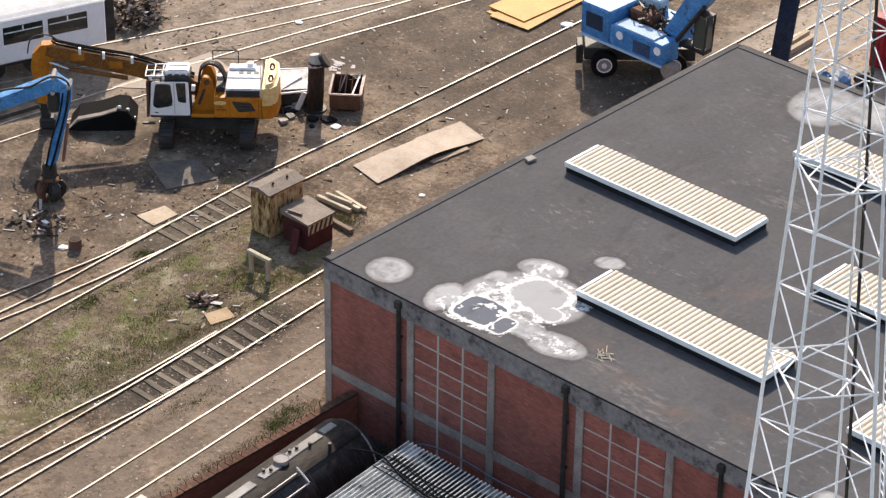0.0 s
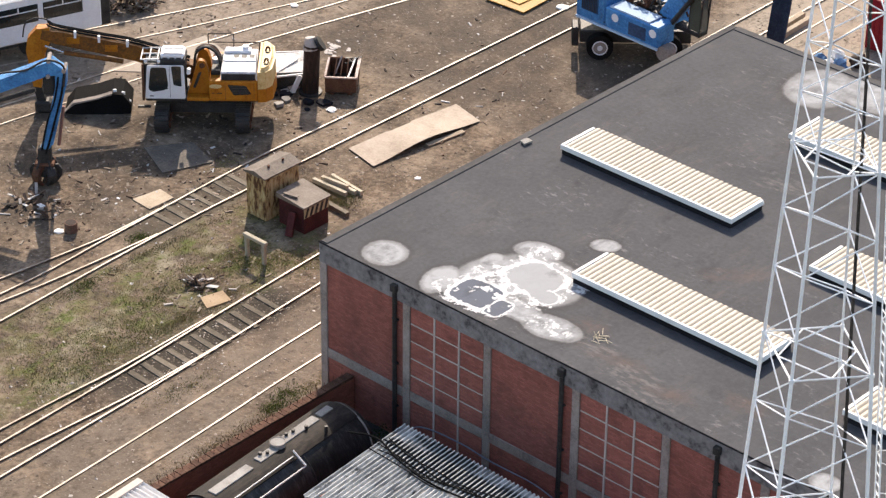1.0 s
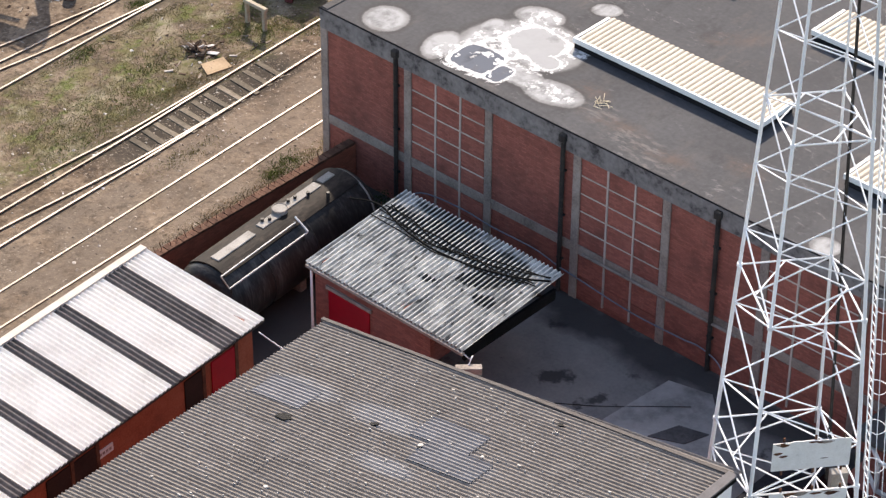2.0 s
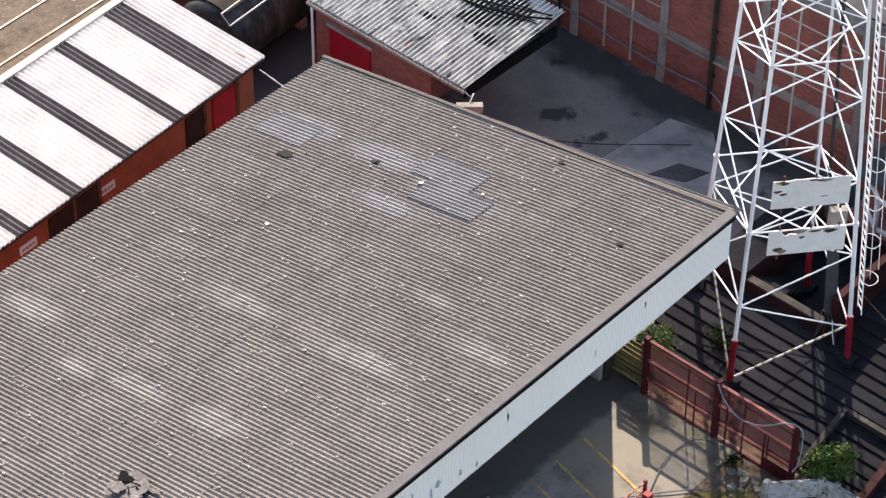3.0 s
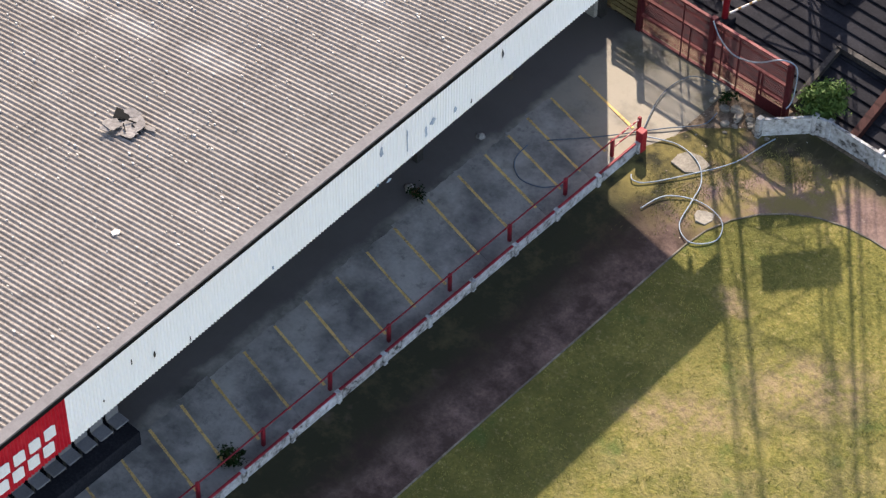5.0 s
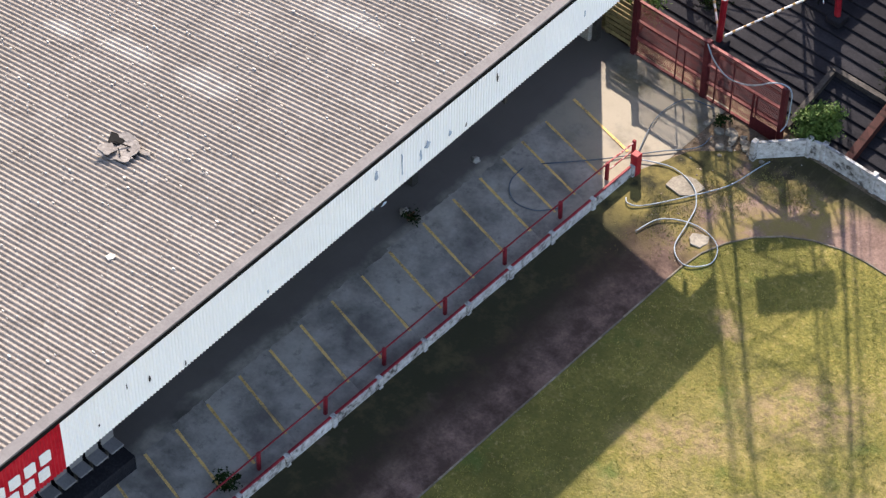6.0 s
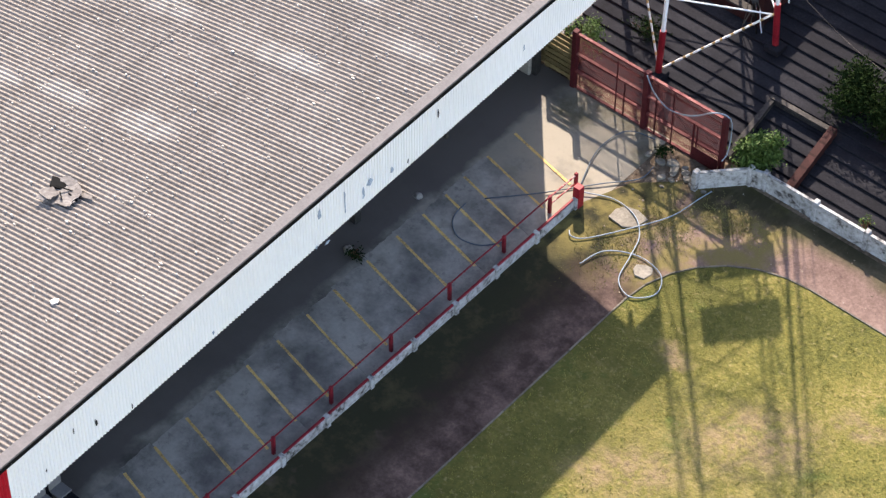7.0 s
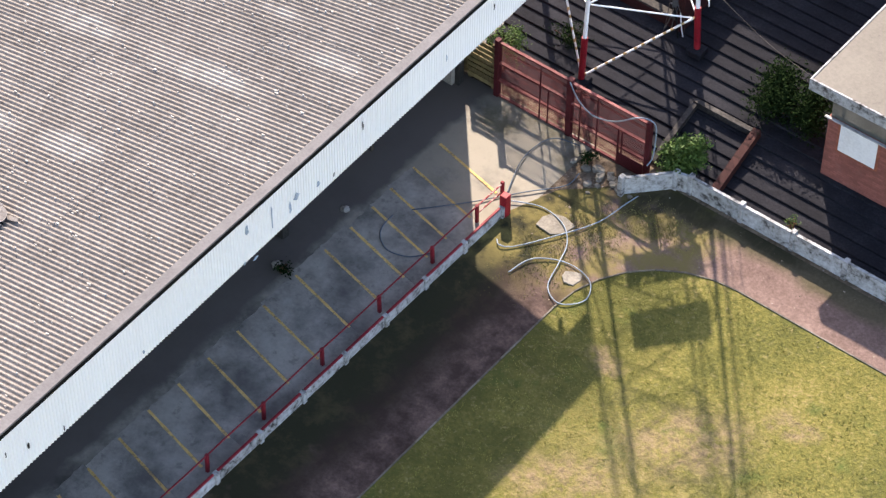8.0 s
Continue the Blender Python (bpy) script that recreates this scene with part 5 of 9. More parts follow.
part("body", made(span, (-0.42, -0.14, 2.7), (0.42, 0.14, 2.95), bev=0.02), FRAMECON, mb)
single("shed_wire", made(pipe, smooth_line([(-45.15, 50.4, 2.9), (-44.9, 50.5, 2.7), (-44.6, 50.3, 3.1), (-44.5, 50.0, 2.95)], 5), 0.02, 5), GALV, "thin pale wire from a shed roof corner", "wire", loc=(-45, 50.4, 2.1))

# ---- stand roof wear ----
rnd = random.Random(3)


def roof_pt(x, y, lift=0.05):
    return Vector((x, y, FZ - (FZ - BZ) * (front_x(y) - x) / (front_x(y) - back_x(y)) + lift))


PALE = mat("pale replacement sheet", [(0.165, 0.158, 0.16), (0.2, 0.193, 0.197), (0.24, 0.234, 0.239)], scale=1.2, fine=9, rough=0.9, bump=0.2)
for x, y, l, n, m in ((-46.9, 44.0, 2.0, 7, PALE), (-41.2, 44.7, 2.2, 7, PALE), (-40.4, 43.7, 2.4, 7, PALE)):
    v0 = round((47 - y) / pitch_w) * pitch_w
    u0 = (roof_pt(x, y, 0) - Vector((-47.85, 47.0, BZ)) - v_dir * v0).dot(u_dir)
    c = Vector((-47.85, 47.0, BZ)) + v_dir * v0 + u_dir * u0 + Vector((0, 0, 0.036))
    part("patch_sheet", made(ripple, c, u_dir, v_dir, l, pitch_w * n, n, 0.05, per=14, thick=0.008), m, stand, "paler replacement roof sheet")
bm = bm_new()
for k in range(1000):
    y = rnd.uniform(19, 46.8)
    x = rnd.uniform(back_x(y) + 0.3, front_x(y) - 0.4)
    s = rnd.choice((0.008, 0.01, 0.012, 0.014, 0.016, 0.022)) * rnd.uniform(0.6, 1.2)
    c = roof_pt(x, y, 0.04)
    prism(bm, [(2.6 * s * rnd.uniform(0.6, 1.3) * math.cos(a), 1.0 * s * rnd.uniform(0.6, 1.2) * math.sin(a)) for a in (math.pi * i / 3 for i in range(6))], -0.02, 0.03, Matrix.Translation(c) @ Matrix.Rotation(-0.184, 4, "Y"))
for x, y, s in ((-34.53, 26.6, 0.12), (-42.8, 39.6, 0.08), (-40.5, 43.5, 0.09), (-38.6, 44.0, 0.06)):
    prism(bm, [(s * rnd.uniform(0.6, 1.2) * math.cos(a), s * rnd.uniform(0.6, 1.2) * math.sin(a)) for a in (math.pi * i / 5 for i in range(10))], -0.02, 0.02, Matrix.Translation(roof_pt(x, y, 0.046)) @ Matrix.Rotation(-0.184, 4, "Y"))
tagged(single("roof_droppings", bm, mat("chalky white droppings", [(0.4, 0.37, 0.34), (0.54, 0.51, 0.48)], fine=20), loc=(-40, 33, 6)), "scattered white lichen spots and droppings on a roof", "droppings", kind="stuff")
HOLE = mat("dark hole", [(0.008, 0.008, 0.008), (0.02, 0.02, 0.02)])
for x, y, s in ((-44.95, 42.45, 0.2), (-42.4, 43.6, 0.1), (-40.45, 43.4, 0.07), (-33.8, 44.2, 0.07), (-37.8, 46.4, 0.09)):
    bm = bm_new()
    prism(bm, [(1.5 * s * rnd.uniform(0.5, 1.3) * math.cos(a), s * rnd.uniform(0.5, 1.3) * math.sin(a)) for a in (math.pi * i / 5 for i in range(10))], -0.02, 0.015, Matrix.Translation(roof_pt(x, y, 0.05)) @ Matrix.Rotation(-0.184, 4, "Y"))
    part("roof_hole", bm, HOLE, stand, "small dark hole in the sheet")
wr = thing("torn_sheet", tuple(roof_pt(-37.2, 29.5, 0.065)), rz=12, label="torn grey-brown roof sheet folded up round a dark hole", category="debris")
GREYSHARD = mat("grey torn sheet", [(0.08, 0.072, 0.069), (0.14, 0.128, 0.122), (0.22, 0.205, 0.196)], scale=3, fine=12, vary=0.2)
part("hole", made(prism, [(-0.62, 0.34), (-0.5, 0.02), (-0.22, 0.06), (-0.1, 0.2), (-0.3, 0.36)], -0.02, 0.045), RUBBER, wr, "dark gap")
for k, (x, y, rx, ry, tx, ty, z) in enumerate(((0.02, -0.04, 0.52, 0.36, 5, -4, 0.05), (-0.34, -0.22, 0.24, 0.2, -6, 8, 0.07), (0.5, 0.12, 0.3, 0.08, 3, -6, 0.08), (-0.12, 0.34, 0.3, 0.13, 9, 4, 0.07), (0.2, -0.3, 0.26, 0.14, -7, -3, 0.075), (-0.42, -0.42, 0.14, 0.1, 4, 9, 0.05), (0.16, 0.14, 0.3, 0.12, 12, -3, 0.09))):
    bm = bm_new()
    n = 17
    prism(bm, [(rx * rnd.uniform(0.68, 1.25) * math.cos(t), ry * rnd.uniform(0.65, 1.28) * math.sin(t)) for t in (2 * math.pi * i / n for i in range(n))], 0, 0.012, pose(x, y, z, tx, ty - 10, rnd.uniform(-15, 15)))
    part("shard", bm, GREYSHARD, wr)
# folds drawn as black strips, their shade put into the colour
for a, b in (((-0.3, 0.02), (0.2, 0.1)), ((0.1, -0.02), (0.42, -0.12)), ((-0.1, -0.1), (0.1, -0.3))):
    part("crease", made(beam, (*a, 0.12 - 0.18 * a[0] * 0.4), (*b, 0.11 - 0.18 * b[0] * 0.4), 0.03, 0.02), RUBBER, wr, "crease drawn as a black strip")
PEELGREY = mat("blue-grey bare sheet", [(0.16, 0.21, 0.28), (0.34, 0.41, 0.5), (0.6, 0.64, 0.7)], scale=6, fine=20, bump=0)
for y, z, h, w in ((37.35, 6.89, 0.3, 0.06), (32.75, 6.95, 0.35, 0.12), (33.7, 6.55, 0.95, 0.07), (34.4, 6.35, 0.4, 0.1), (34.65, 6.55, 0.25, 0.22), (35.5, 6.3, 0.22, 0.12), (36.15, 6.1, 0.16, 0.06), (28.83, 6.0, 0.16, 0.08), (24.15, 6.75, 0.22, 0.06), (24.85, 6.35, 0.25, 0.05), (26.0, 5.9, 0.2, 0.05), (32.6, 5.85, 0.14, 0.1), (33.0, 5.7, 0.12, 0.2), (43.0, 6.9, 0.25, 0.05), (40.9, 6.6, 0.25, 0.07), (23.2, 6.2, 0.12, 0.05)):
    bm = bm_new()
    n = 9
    pts = [(0.5 * w * math.cos(t) * rnd.uniform(0.3, 1.5), 0.5 * h * math.sin(t) * rnd.uniform(0.7, 1.2)) for t in (2 * math.pi * i / n for i in range(n))]
    prism(bm, pts, 0, 0.006, Matrix.Translation((front_x(y) + 0.044, y + 0.2, z - 0.1)) @ Matrix(((0, 0, 1, 0), (1, 0, 0, 0), (0, 1, 0, 0), (0, 0, 0, 1))))
    part("peeled_patch", bm, BLACKSTEEL if w < 0.065 else PEELGREY, stand, "peeled grey patch")
for row, z in enumerate((6.5, 5.98)):
    for k in range(13):
        y = 21.75 - 0.47 * k - 0.1 * row
        bm = bm_new()
        w, h = 0.33, 0.41
        prism(bm, [(-w / 2, -h / 2 + 0.04), (-w / 4, -h / 2), (w / 2, -h / 2), (w / 2, h / 2 - 0.05), (w / 4, h / 2), (-w / 2, h / 2)], 0, 0.012, Matrix.Translation((front_x(y) + 0.044, y, z)) @ Matrix(((0, 0, 1, 0), (1, 0, 0, 0), (0, 1, 0, 0), (0, 0, 0, 1))))
        part("letter_block", bm, WHITESHEET, stand, "plain white lettering block")
# seats under the front edge
SEAT = mat("grey plastic seat", [(0.12, 0.12, 0.125), (0.19, 0.19, 0.2)], rough=0.5, bump=0.05, vary=0.15)
st = thing("stadium_seat", (-34.2, 25.6, 0.55), rz=0, label="grey moulded plastic stadium seat on a raised step", category="seat", group="front row of seats")
bm = bm_new()
box(bm, (0.08, 0, 0.42), (0.4, 0.42, 0.05), bev=0.02)
part("seat_pan", bm, SEAT, st)
bm = bm_new()
box(bm, (-0.12, 0, 0.62), (0.06, 0.42, 0.36), bev=0.025)
part("backrest", bm, SEAT, st)
for s in (-0.16, 0.16):
    part("leg", made(span, (-0.05, s - 0.02, 0), (0.05, s + 0.02, 0.4)), BLACKSTEEL, st)
for k in range(1, 14):
    copy_thing(st, pose(-34.2 - 0.012 * k, 25.6 - 0.52 * k, 0.55))
part("seat_step", made(span, (-35.2, SY0, 0.012), (-33.72, 25.95, 0.55)), DARKCONC, stand, "raised concrete step")

# ---- concourse ----
lines = thing("bay_markings", (-33, 34, 0.012), world_xyz=True, label="faded yellow bay lines painted on the concourse", category="road marking", kind="structure")
for i, y in enumerate((43.55, 42.33, 41.28, 40.4, 39.41, 38.31, 37.08, 35.69, 34.55, 33.35, 32.18, 31.02, 29.85, 28.62, 27.5, 26.4, 25.3, 24.1)):
    a, b = Vector((-34.13 + 0.016 * i + 0.03 * math.sin(5 * i), y, 0)), Vector((-31.66 + 0.04 * math.sin(3 * i), y - 0.53, 0))
    bm = bm_new()
    n, d = 10, (b - a)
    w = Vector((0.19, 1, 0)) * 0.042
    prev = None
    for k in range(n + 1):
        p = a + d * (k / n)
        j = rnd.uniform(0.75, 1.1)
        q = [bm.verts.new(p + w * j + Vector((0, 0, 0.032))), bm.verts.new(p - w * j + Vector((0, 0, 0.032)))]
        if prev:
            bm.faces.new((prev[0], q[0], q[1], prev[1]))
        prev = q
    part("painted_line", bm, YELLOW, lines)

BAYCON = mat("damp stained bay concrete", [(0.16, 0.15, 0.138), (0.24, 0.224, 0.206), (0.295, 0.275, 0.25), (0.35, 0.322, 0.287)], scale=0.8, fine=9, rough=0.7, bump=0.12, vary=0.05, mixv=0.75, stops=[0.36, 0.46, 0.55, 0.66])
mix_in(BAYCON, noise_mask(BAYCON, 0.42, 0.46, 0.64, 5, 0.62), (0.085, 0.08, 0.076), 0.85)
mix_in(BAYCON, noise_mask(BAYCON, 2.4, 0.57, 0.66, 6, 0.7, (1, 1, 1), (4, 2, 0)), (0.06, 0.058, 0.057), 0.4)
bays = thing("concrete_bays", (-33, 34, 0.012), world_xyz=True, label="row of cast concrete bays with damp dark stains", category="pavement", kind="structure")
edges = [42.33, 41.28, 40.4, 39.41, 38.31, 37.08, 35.69, 34.55, 33.35, 32.18, 31.02, 29.85, 28.62, 27.5, 26.4, 25.3, 24.1, 22.9]
rnd_b = random.Random(17)
for i, (y1, y0) in enumerate(zip(edges, edges[1:])):
    xb = -34.2 + 0.014 * i + rnd_b.uniform(-0.09, 0.07)
    bm = bm_new()
    nk = 7
    back = [(xb + rnd_b.uniform(-0.03, 0.03), y1 + 0.02 - 0.006 - (y1 - y0 - 0.012) * k / nk) for k in range(nk + 1)]
    prism(bm, back + [(-31.1, y0 + 0.006 - 0.58), (-31.1, y1 - 0.006 - 0.58)], 0.0, 0.026 + rnd_b.uniform(-0.003, 0.003))
    part("slab", bm, BAYCON, bays)

barrier = thing("pitch_barrier", (-30.75, 34, 0), world_xyz=True, label="white concrete panel wall with red tubular rail", category="barrier")
PEELWALL = mat("peeling whitewash", [(0.05, 0.047, 0.044), (0.28, 0.28, 0.28), (0.46, 0.47, 0.49)], scale=1.8, fine=7, bump=0.3, vary=0.12, stops=[0.38, 0.47, 0.62])
ys = [42.41 - 1.72 * k for k in range(20)]
pm = mesh_of("wall_panel", made(box, (0, 0, 0.18), (0.09, 1.56, 0.36), bev=0.01), PEELWALL)
pp = mesh_of("wall_post", made(box, (0, 0, 0.21), (0.17, 0.15, 0.42), bev=0.015), PEELWALL)
cp = mesh_of("coping", made(box, (0, 0, 0), (0.075, 1.57, 0.05), bev=0.01), REDRAIL)
for k, y in enumerate(ys):
    piece("wall_post", pp, barrier, Matrix.Translation((-31.0, y, 0)) @ Matrix.Rotation(0.02 * math.sin(5 * k), 4, "Y"))
    piece("wall_panel", pm, barrier, Matrix.Translation((-31.02, y - 0.86, 0)))
    piece("coping", cp, barrier, Matrix.Translation((-31.03, y - 0.86, 0.385)) @ Matrix.Rotation(0.006 * math.sin(3 * k), 4, "X"))
part("end_post", made(span, (-31.12, 42.42, 0), (-30.88, 42.66, 0.78), bev=0.02), REDPAINT, barrier, "red painted end post")
rp = mesh_of("rail_post", made(box, (0, 0, 0.34), (0.1, 0.1, 0.68), bev=0.015), REDRAIL)
for k, y in enumerate((42.96, 41.8, 39.81, 37.5, 35.09, 32.71, 30.49, 28.05, 25.75, 23.4, 21.0)):
    piece("rail_post", rp, barrier, Matrix.Translation((-31.42, y, 0.012)) @ Matrix.Rotation(0.03 * math.sin(7 * k), 4, "X"))
PEELRED = mat("rust peeled red tube", [(0.2, 0.03, 0.03), (0.3, 0.06, 0.06), (0.5, 0.34, 0.32)], scale=3, fine=14, rough=0.6, bump=0.15, stops=[0.4, 0.5, 0.58])
part("top_rail", made(pipe, smooth_line([(-31.42, 41.8 - 1.17 * k, 0.66 + 0.012 * math.sin(2.3 * k)) for k in range(24)], 3), 0.024, 8), REDRAIL, barrier, "thin red tubular rail")
part("end_rail", made(tube, (-31.42, 42.96, 0.62), (-31.42, 41.8, 0.66), 0.026, 8), PEELRED, barrier, "peeling red end rail")
part("end_rail", made(tube, (-31.42, 42.96, 0.3), (-31.42, 41.8, 0.34), 0.024, 8), PEELRED, barrier)

fence = thing("red_fence", (-31.4, 46.15, 0), world_xyz=True, label="red steel framed mesh fence gate before the terrace", category="fence")
FY = 46.2
# rail red painted paler to carry the sun on the upper edges
FENCERAIL = mat("sunlit-pale red rail", [(0.1, 0.018, 0.02), (0.165, 0.042, 0.042), (0.28, 0.125, 0.115)], scale=2, fine=18, rough=0.7, bump=0.2)
for x, w in ((-34.1, 0.16), (-31.5, 0.17), (-28.75, 0.14)):
    part("post", made(span, (x - w / 2, FY - 0.09, 0), (x + w / 2, FY + 0.09, 2.22), bev=0.01), REDFENCE, fence)
FENCEMESH = mat("red weld mesh", [(0.05, 0.007, 0.01), (0.085, 0.012, 0.015), (0.125, 0.024, 0.026)], scale=1.2, fine=14, rough=0.75, bump=0)
for (a, b), stays, gaps in (((-34.02, -31.585), (0.62, 0.74), (0.0, 0.0)), ((-31.415, -28.82), (0.13, 0.36, 0.7), (0.04, 0.02))):
    for k, z in enumerate((0.06, 0.68, 1.36, 2.14)):
        part("rail", made(beam, (a, FY - 0.01, z - gaps[0]), (b, FY - 0.01, z - gaps[1]), 0.09, 0.055), FENCERAIL, fence, "pink-red rail, paled for sunlight")
    bm = bm_new()
    for k in range(1, 38):
        z = 0.06 + 0.055 * k
        beam(bm, (a, FY + 0.05 + 0.012 * math.sin(k * 0.9), z), (b, FY + 0.05 + 0.012 * math.sin(k * 1.3), z), 0.009, 0.02)
    for k in range(1, 26):
        x = a + (b - a) * k / 26
        beam(bm, (x, FY + 0.06, 0.06), (x, FY + 0.06, 2.12), 0.005, 0.005)
    part("mesh_infill", bm, FENCEMESH, fence, "fine red weld mesh")
    for t in stays:
        x = a + (b - a) * t
        part("stay", made(beam, (x, FY - 0.07, 0.06), (x, FY - 0.07, 2.1 if t < 0.7 else 1.35), 0.035), REDFENCE, fence)
part("kick_plate", made(span, (-29.72, FY - 0.1, 0.03), (-28.83, FY - 0.07, 0.5)), REDFENCE, fence)
part("gate_edge", made(beam, (-29.72, FY - 0.085, 0.03), (-29.72, FY - 0.085, 1.4), 0.05), REDFENCE, fence)
gate = thing("slatted_gate", (-34.75, 46.3, 0), world_xyz=True, label="yellowed timber slatted gate beside the stand", category="gate")
GATEWOOD = mat("mossy yellowed timber", [(0.07, 0.055, 0.025), (0.15, 0.115, 0.055), (0.26, 0.2, 0.1)], scale=1.5, fine=14, bump=0.3, vary=0.2)
for k in range(8):
    part("slat", made(span, (-35.25, 46.26, 0.12 + 0.2 * k), (-34.25, 46.3, 0.275 + 0.2 * k), bev=0.005), GATEWOOD, gate)
for x in (-35.2, -34.35):
    part("upright", made(span, (x - 0.05, 46.3, 0), (x + 0.05, 46.38, 1.75)), GATEWOOD, gate)
# boards added behind the slats to cast shade on the ground
part("backing", made(span, (-35.72, 46.39, 0.02), (-34.2, 46.42, 1.1)), GATEWOOD, gate, "dark weathered boards, added to shade the ground by the gate")
tagged(single("stand_end_pier", made(span, (-35.75, 45.65, 0), (-35.35, 46.05, 1.5), bev=0.03), CONCRETE, loc=(-35.5, 45.85, 0)), "stub of pale concrete pier at the stand corner", "pier")

wall = thing("pitch_wall", (-25, 46.45, 0), world_xyz=True, label="whitewashed concrete wall round the terrace front", category="wall")
quads = [((-28.84, 45.24), (-27.84, 46.32)), ((-27.84, 46.32), (-27.4, 46.44))] + [((-27.4 + 1.72 * k, 46.44), (-27.4 + 1.72 * (k + 1), 46.44)) for k in range(16)]
for a, b in quads:
    bm = bm_new()
    quadbox(bm, a, b, 0, 0.64, 0.07)
    part("wall_panel", bm, PEELWALL, wall)
    bm = bm_new()
    quadbox(bm, (a[0], a[1] - 0.01), (b[0], b[1] - 0.01), 0.64, 0.67, 0.09)
    part("coping", bm, PEELWALL, wall)
    part("wall_post", made(box, (b[0], b[1] + 0.04, 0.37), (0.15, 0.2, 0.74), bev=0.015), PEELWALL, wall)
part("wall_post", made(box, (-28.9, 45.2, 0.38), (0.16, 0.2, 0.76), bev=0.015), PEELWALL, wall)

# terrace enclosure, bushes, hut
enc = thing("terrace_kerbs", (-28, 48, 0), world_xyz=True, label="low concrete and brick kerb walls boxed round terrace steps", category="kerb wall")
DARKKERB = mat("near-black kerb", [(0.016, 0.015, 0.015), (0.034, 0.031, 0.03), (0.075, 0.069, 0.064)], scale=1.8, fine=12, bump=0.35, stops=[0.36, 0.5, 0.66])
part("kerb", made(beam, (-28.82, 46.6, 0.24), (-29.03, 49.05, 0.6), 0.17, 0.2), DARKKERB, enc)
part("kerb", made(beam, (-29.08, 49.05, 0.62), (-27.08, 49.05, 0.62), 0.17, 0.2), DARKKERB, enc)
part("brick_kerb", made(beam, (-26.98, 49.15, 0.62), (-26.75, 46.7, 0.26), 0.24, 0.3), brick_mat("dark kerb brick", (0.034, 0.013, 0.012), (0.055, 0.022, 0.02), (0.06, 0.048, 0.045)), enc, "red brick low wall")
hut = thing("brick_hut", (-22.5, 50, 0), world_xyz=True, label="red brick hut with flat beige roof and boarded window", category="hut")
part("wall", made(span, (-24.75, 49.05, 0.2), (-16, 49.28, 2.75)), BRICK, hut)
part("wall", made(span, (-24.75, 49.28, 0.2), (-24.52, 55.5, 2.75)), BRICK, hut)
part("wall", made(span, (-24.52, 55.27, 0.2), (-16, 55.5, 2.75)), BRICK, hut)
part("roof", made(span, (-25.3, 48.8, 3.72), (-15.5, 56.0, 4.02), bev=0.02), mat("beige roof felt", [(0.108, 0.097, 0.083), (0.142, 0.127, 0.108), (0.172, 0.155, 0.132)], scale=0.4, fine=10, stops=[0.3, 0.42, 0.6], vary=0), hut, "beige flat roof")
part("fascia", made(span, (-25.35, 48.75, 3.64), (-15.5, 48.8, 4.04)), PEELWALL, hut, "flaking white fascia")
part("fascia", made(span, (-25.35, 48.8, 3.64), (-25.3, 56.0, 4.04)), PEELWALL, hut)
part("window_band", made(span, (-24.7, 49.08, 2.75), (-16, 49.2, 3.7)), glass_mat("dusty hut glass", (0.06, 0.065, 0.06)), hut, "dusty strip window")
part("sill", made(span, (-24.85, 48.97, 2.71), (-16, 49.05, 2.75)), PEELWALL, hut)
bd = part("boarded_window", made(span, (-24.32, 49.0, 1.7), (-23.12, 49.05, 2.72), bev=0.008), WHITESHEET, hut, "white boarded window")
sub("board_frame", made(span, (-24.4, 49.02, 1.63), (-23.04, 49.045, 2.745)), BRICKWALL, bd)
single("overhead_wire", made(pipe, smooth_line([(-30.2, 50.73, 3.55), (-28.6, 50.15, 3.5), (-26.9, 49.5, 3.62), (-25.3, 48.9, 3.98)], 6), 0.006, 5), OLDKERB, "thin grey overhead wire from tower to hut", "wire", loc=(-27.5, 49.8, 3.6))


LEAF = mat("green leaves", [(0.03, 0.06, 0.012), (0.06, 0.11, 0.022), (0.1, 0.16, 0.035)], scale=4, fine=14, rough=0.6, bump=0, vary=0.1)
LEAFDARK = mat("dark bush leaves", [(0.006, 0.012, 0.005), (0.011, 0.022, 0.007), (0.018, 0.034, 0.011)], scale=4, fine=14, rough=0.95, bump=0, vary=0.1, spec=0.02)


def bush(name, at, r, h, n, seed, material, label, trunk=True, leaf=0.05, cat="bush"):
    """A shrub: a few bent stems and a ragged crown of single leaves in clumps."""
    rnd = random.Random(seed)
    b = thing(name, at, label=label, category=cat)
    clumps = []
    for k in range(9):
        a, q = rnd.uniform(0, 6.28), rnd.uniform(0.1, 0.85)
        clumps.append(Vector((r * q * math.cos(a), r * q * math.sin(a), h * rnd.uniform(0.35, 0.95))))
        part("stem", made(pipe, smooth_line([(0.05 * math.cos(a), 0.05 * math.sin(a), 0), clumps[-1] * 0.5 + Vector((0, 0, 0.1)), clumps[-1]], 4), 0.014, 5), RUST, b)
    bm = bm_new()
    for k in range(n):
        c = rnd.choice(clumps)
        d = Vector((rnd.gauss(0, 1), rnd.gauss(0, 1), rnd.gauss(0, 0.8))) * r * 0.24
        m = Matrix.Translation(c + d) @ Euler((rnd.uniform(-1, 1), rnd.uniform(-1, 1), rnd.uniform(0, 6.3))).to_matrix().to_4x4()
        s = leaf * rnd.uniform(0.6, 1.4)
        v = [bm.verts.new(m @ Vector(p)) for p in ((-s, 0, 0), (0, -s * 0.45, 0.01), (s, 0, 0), (0, s * 0.45, 0.01))]
        bm.faces.new(v)
    part("foliage", bm, material, b)
    return b


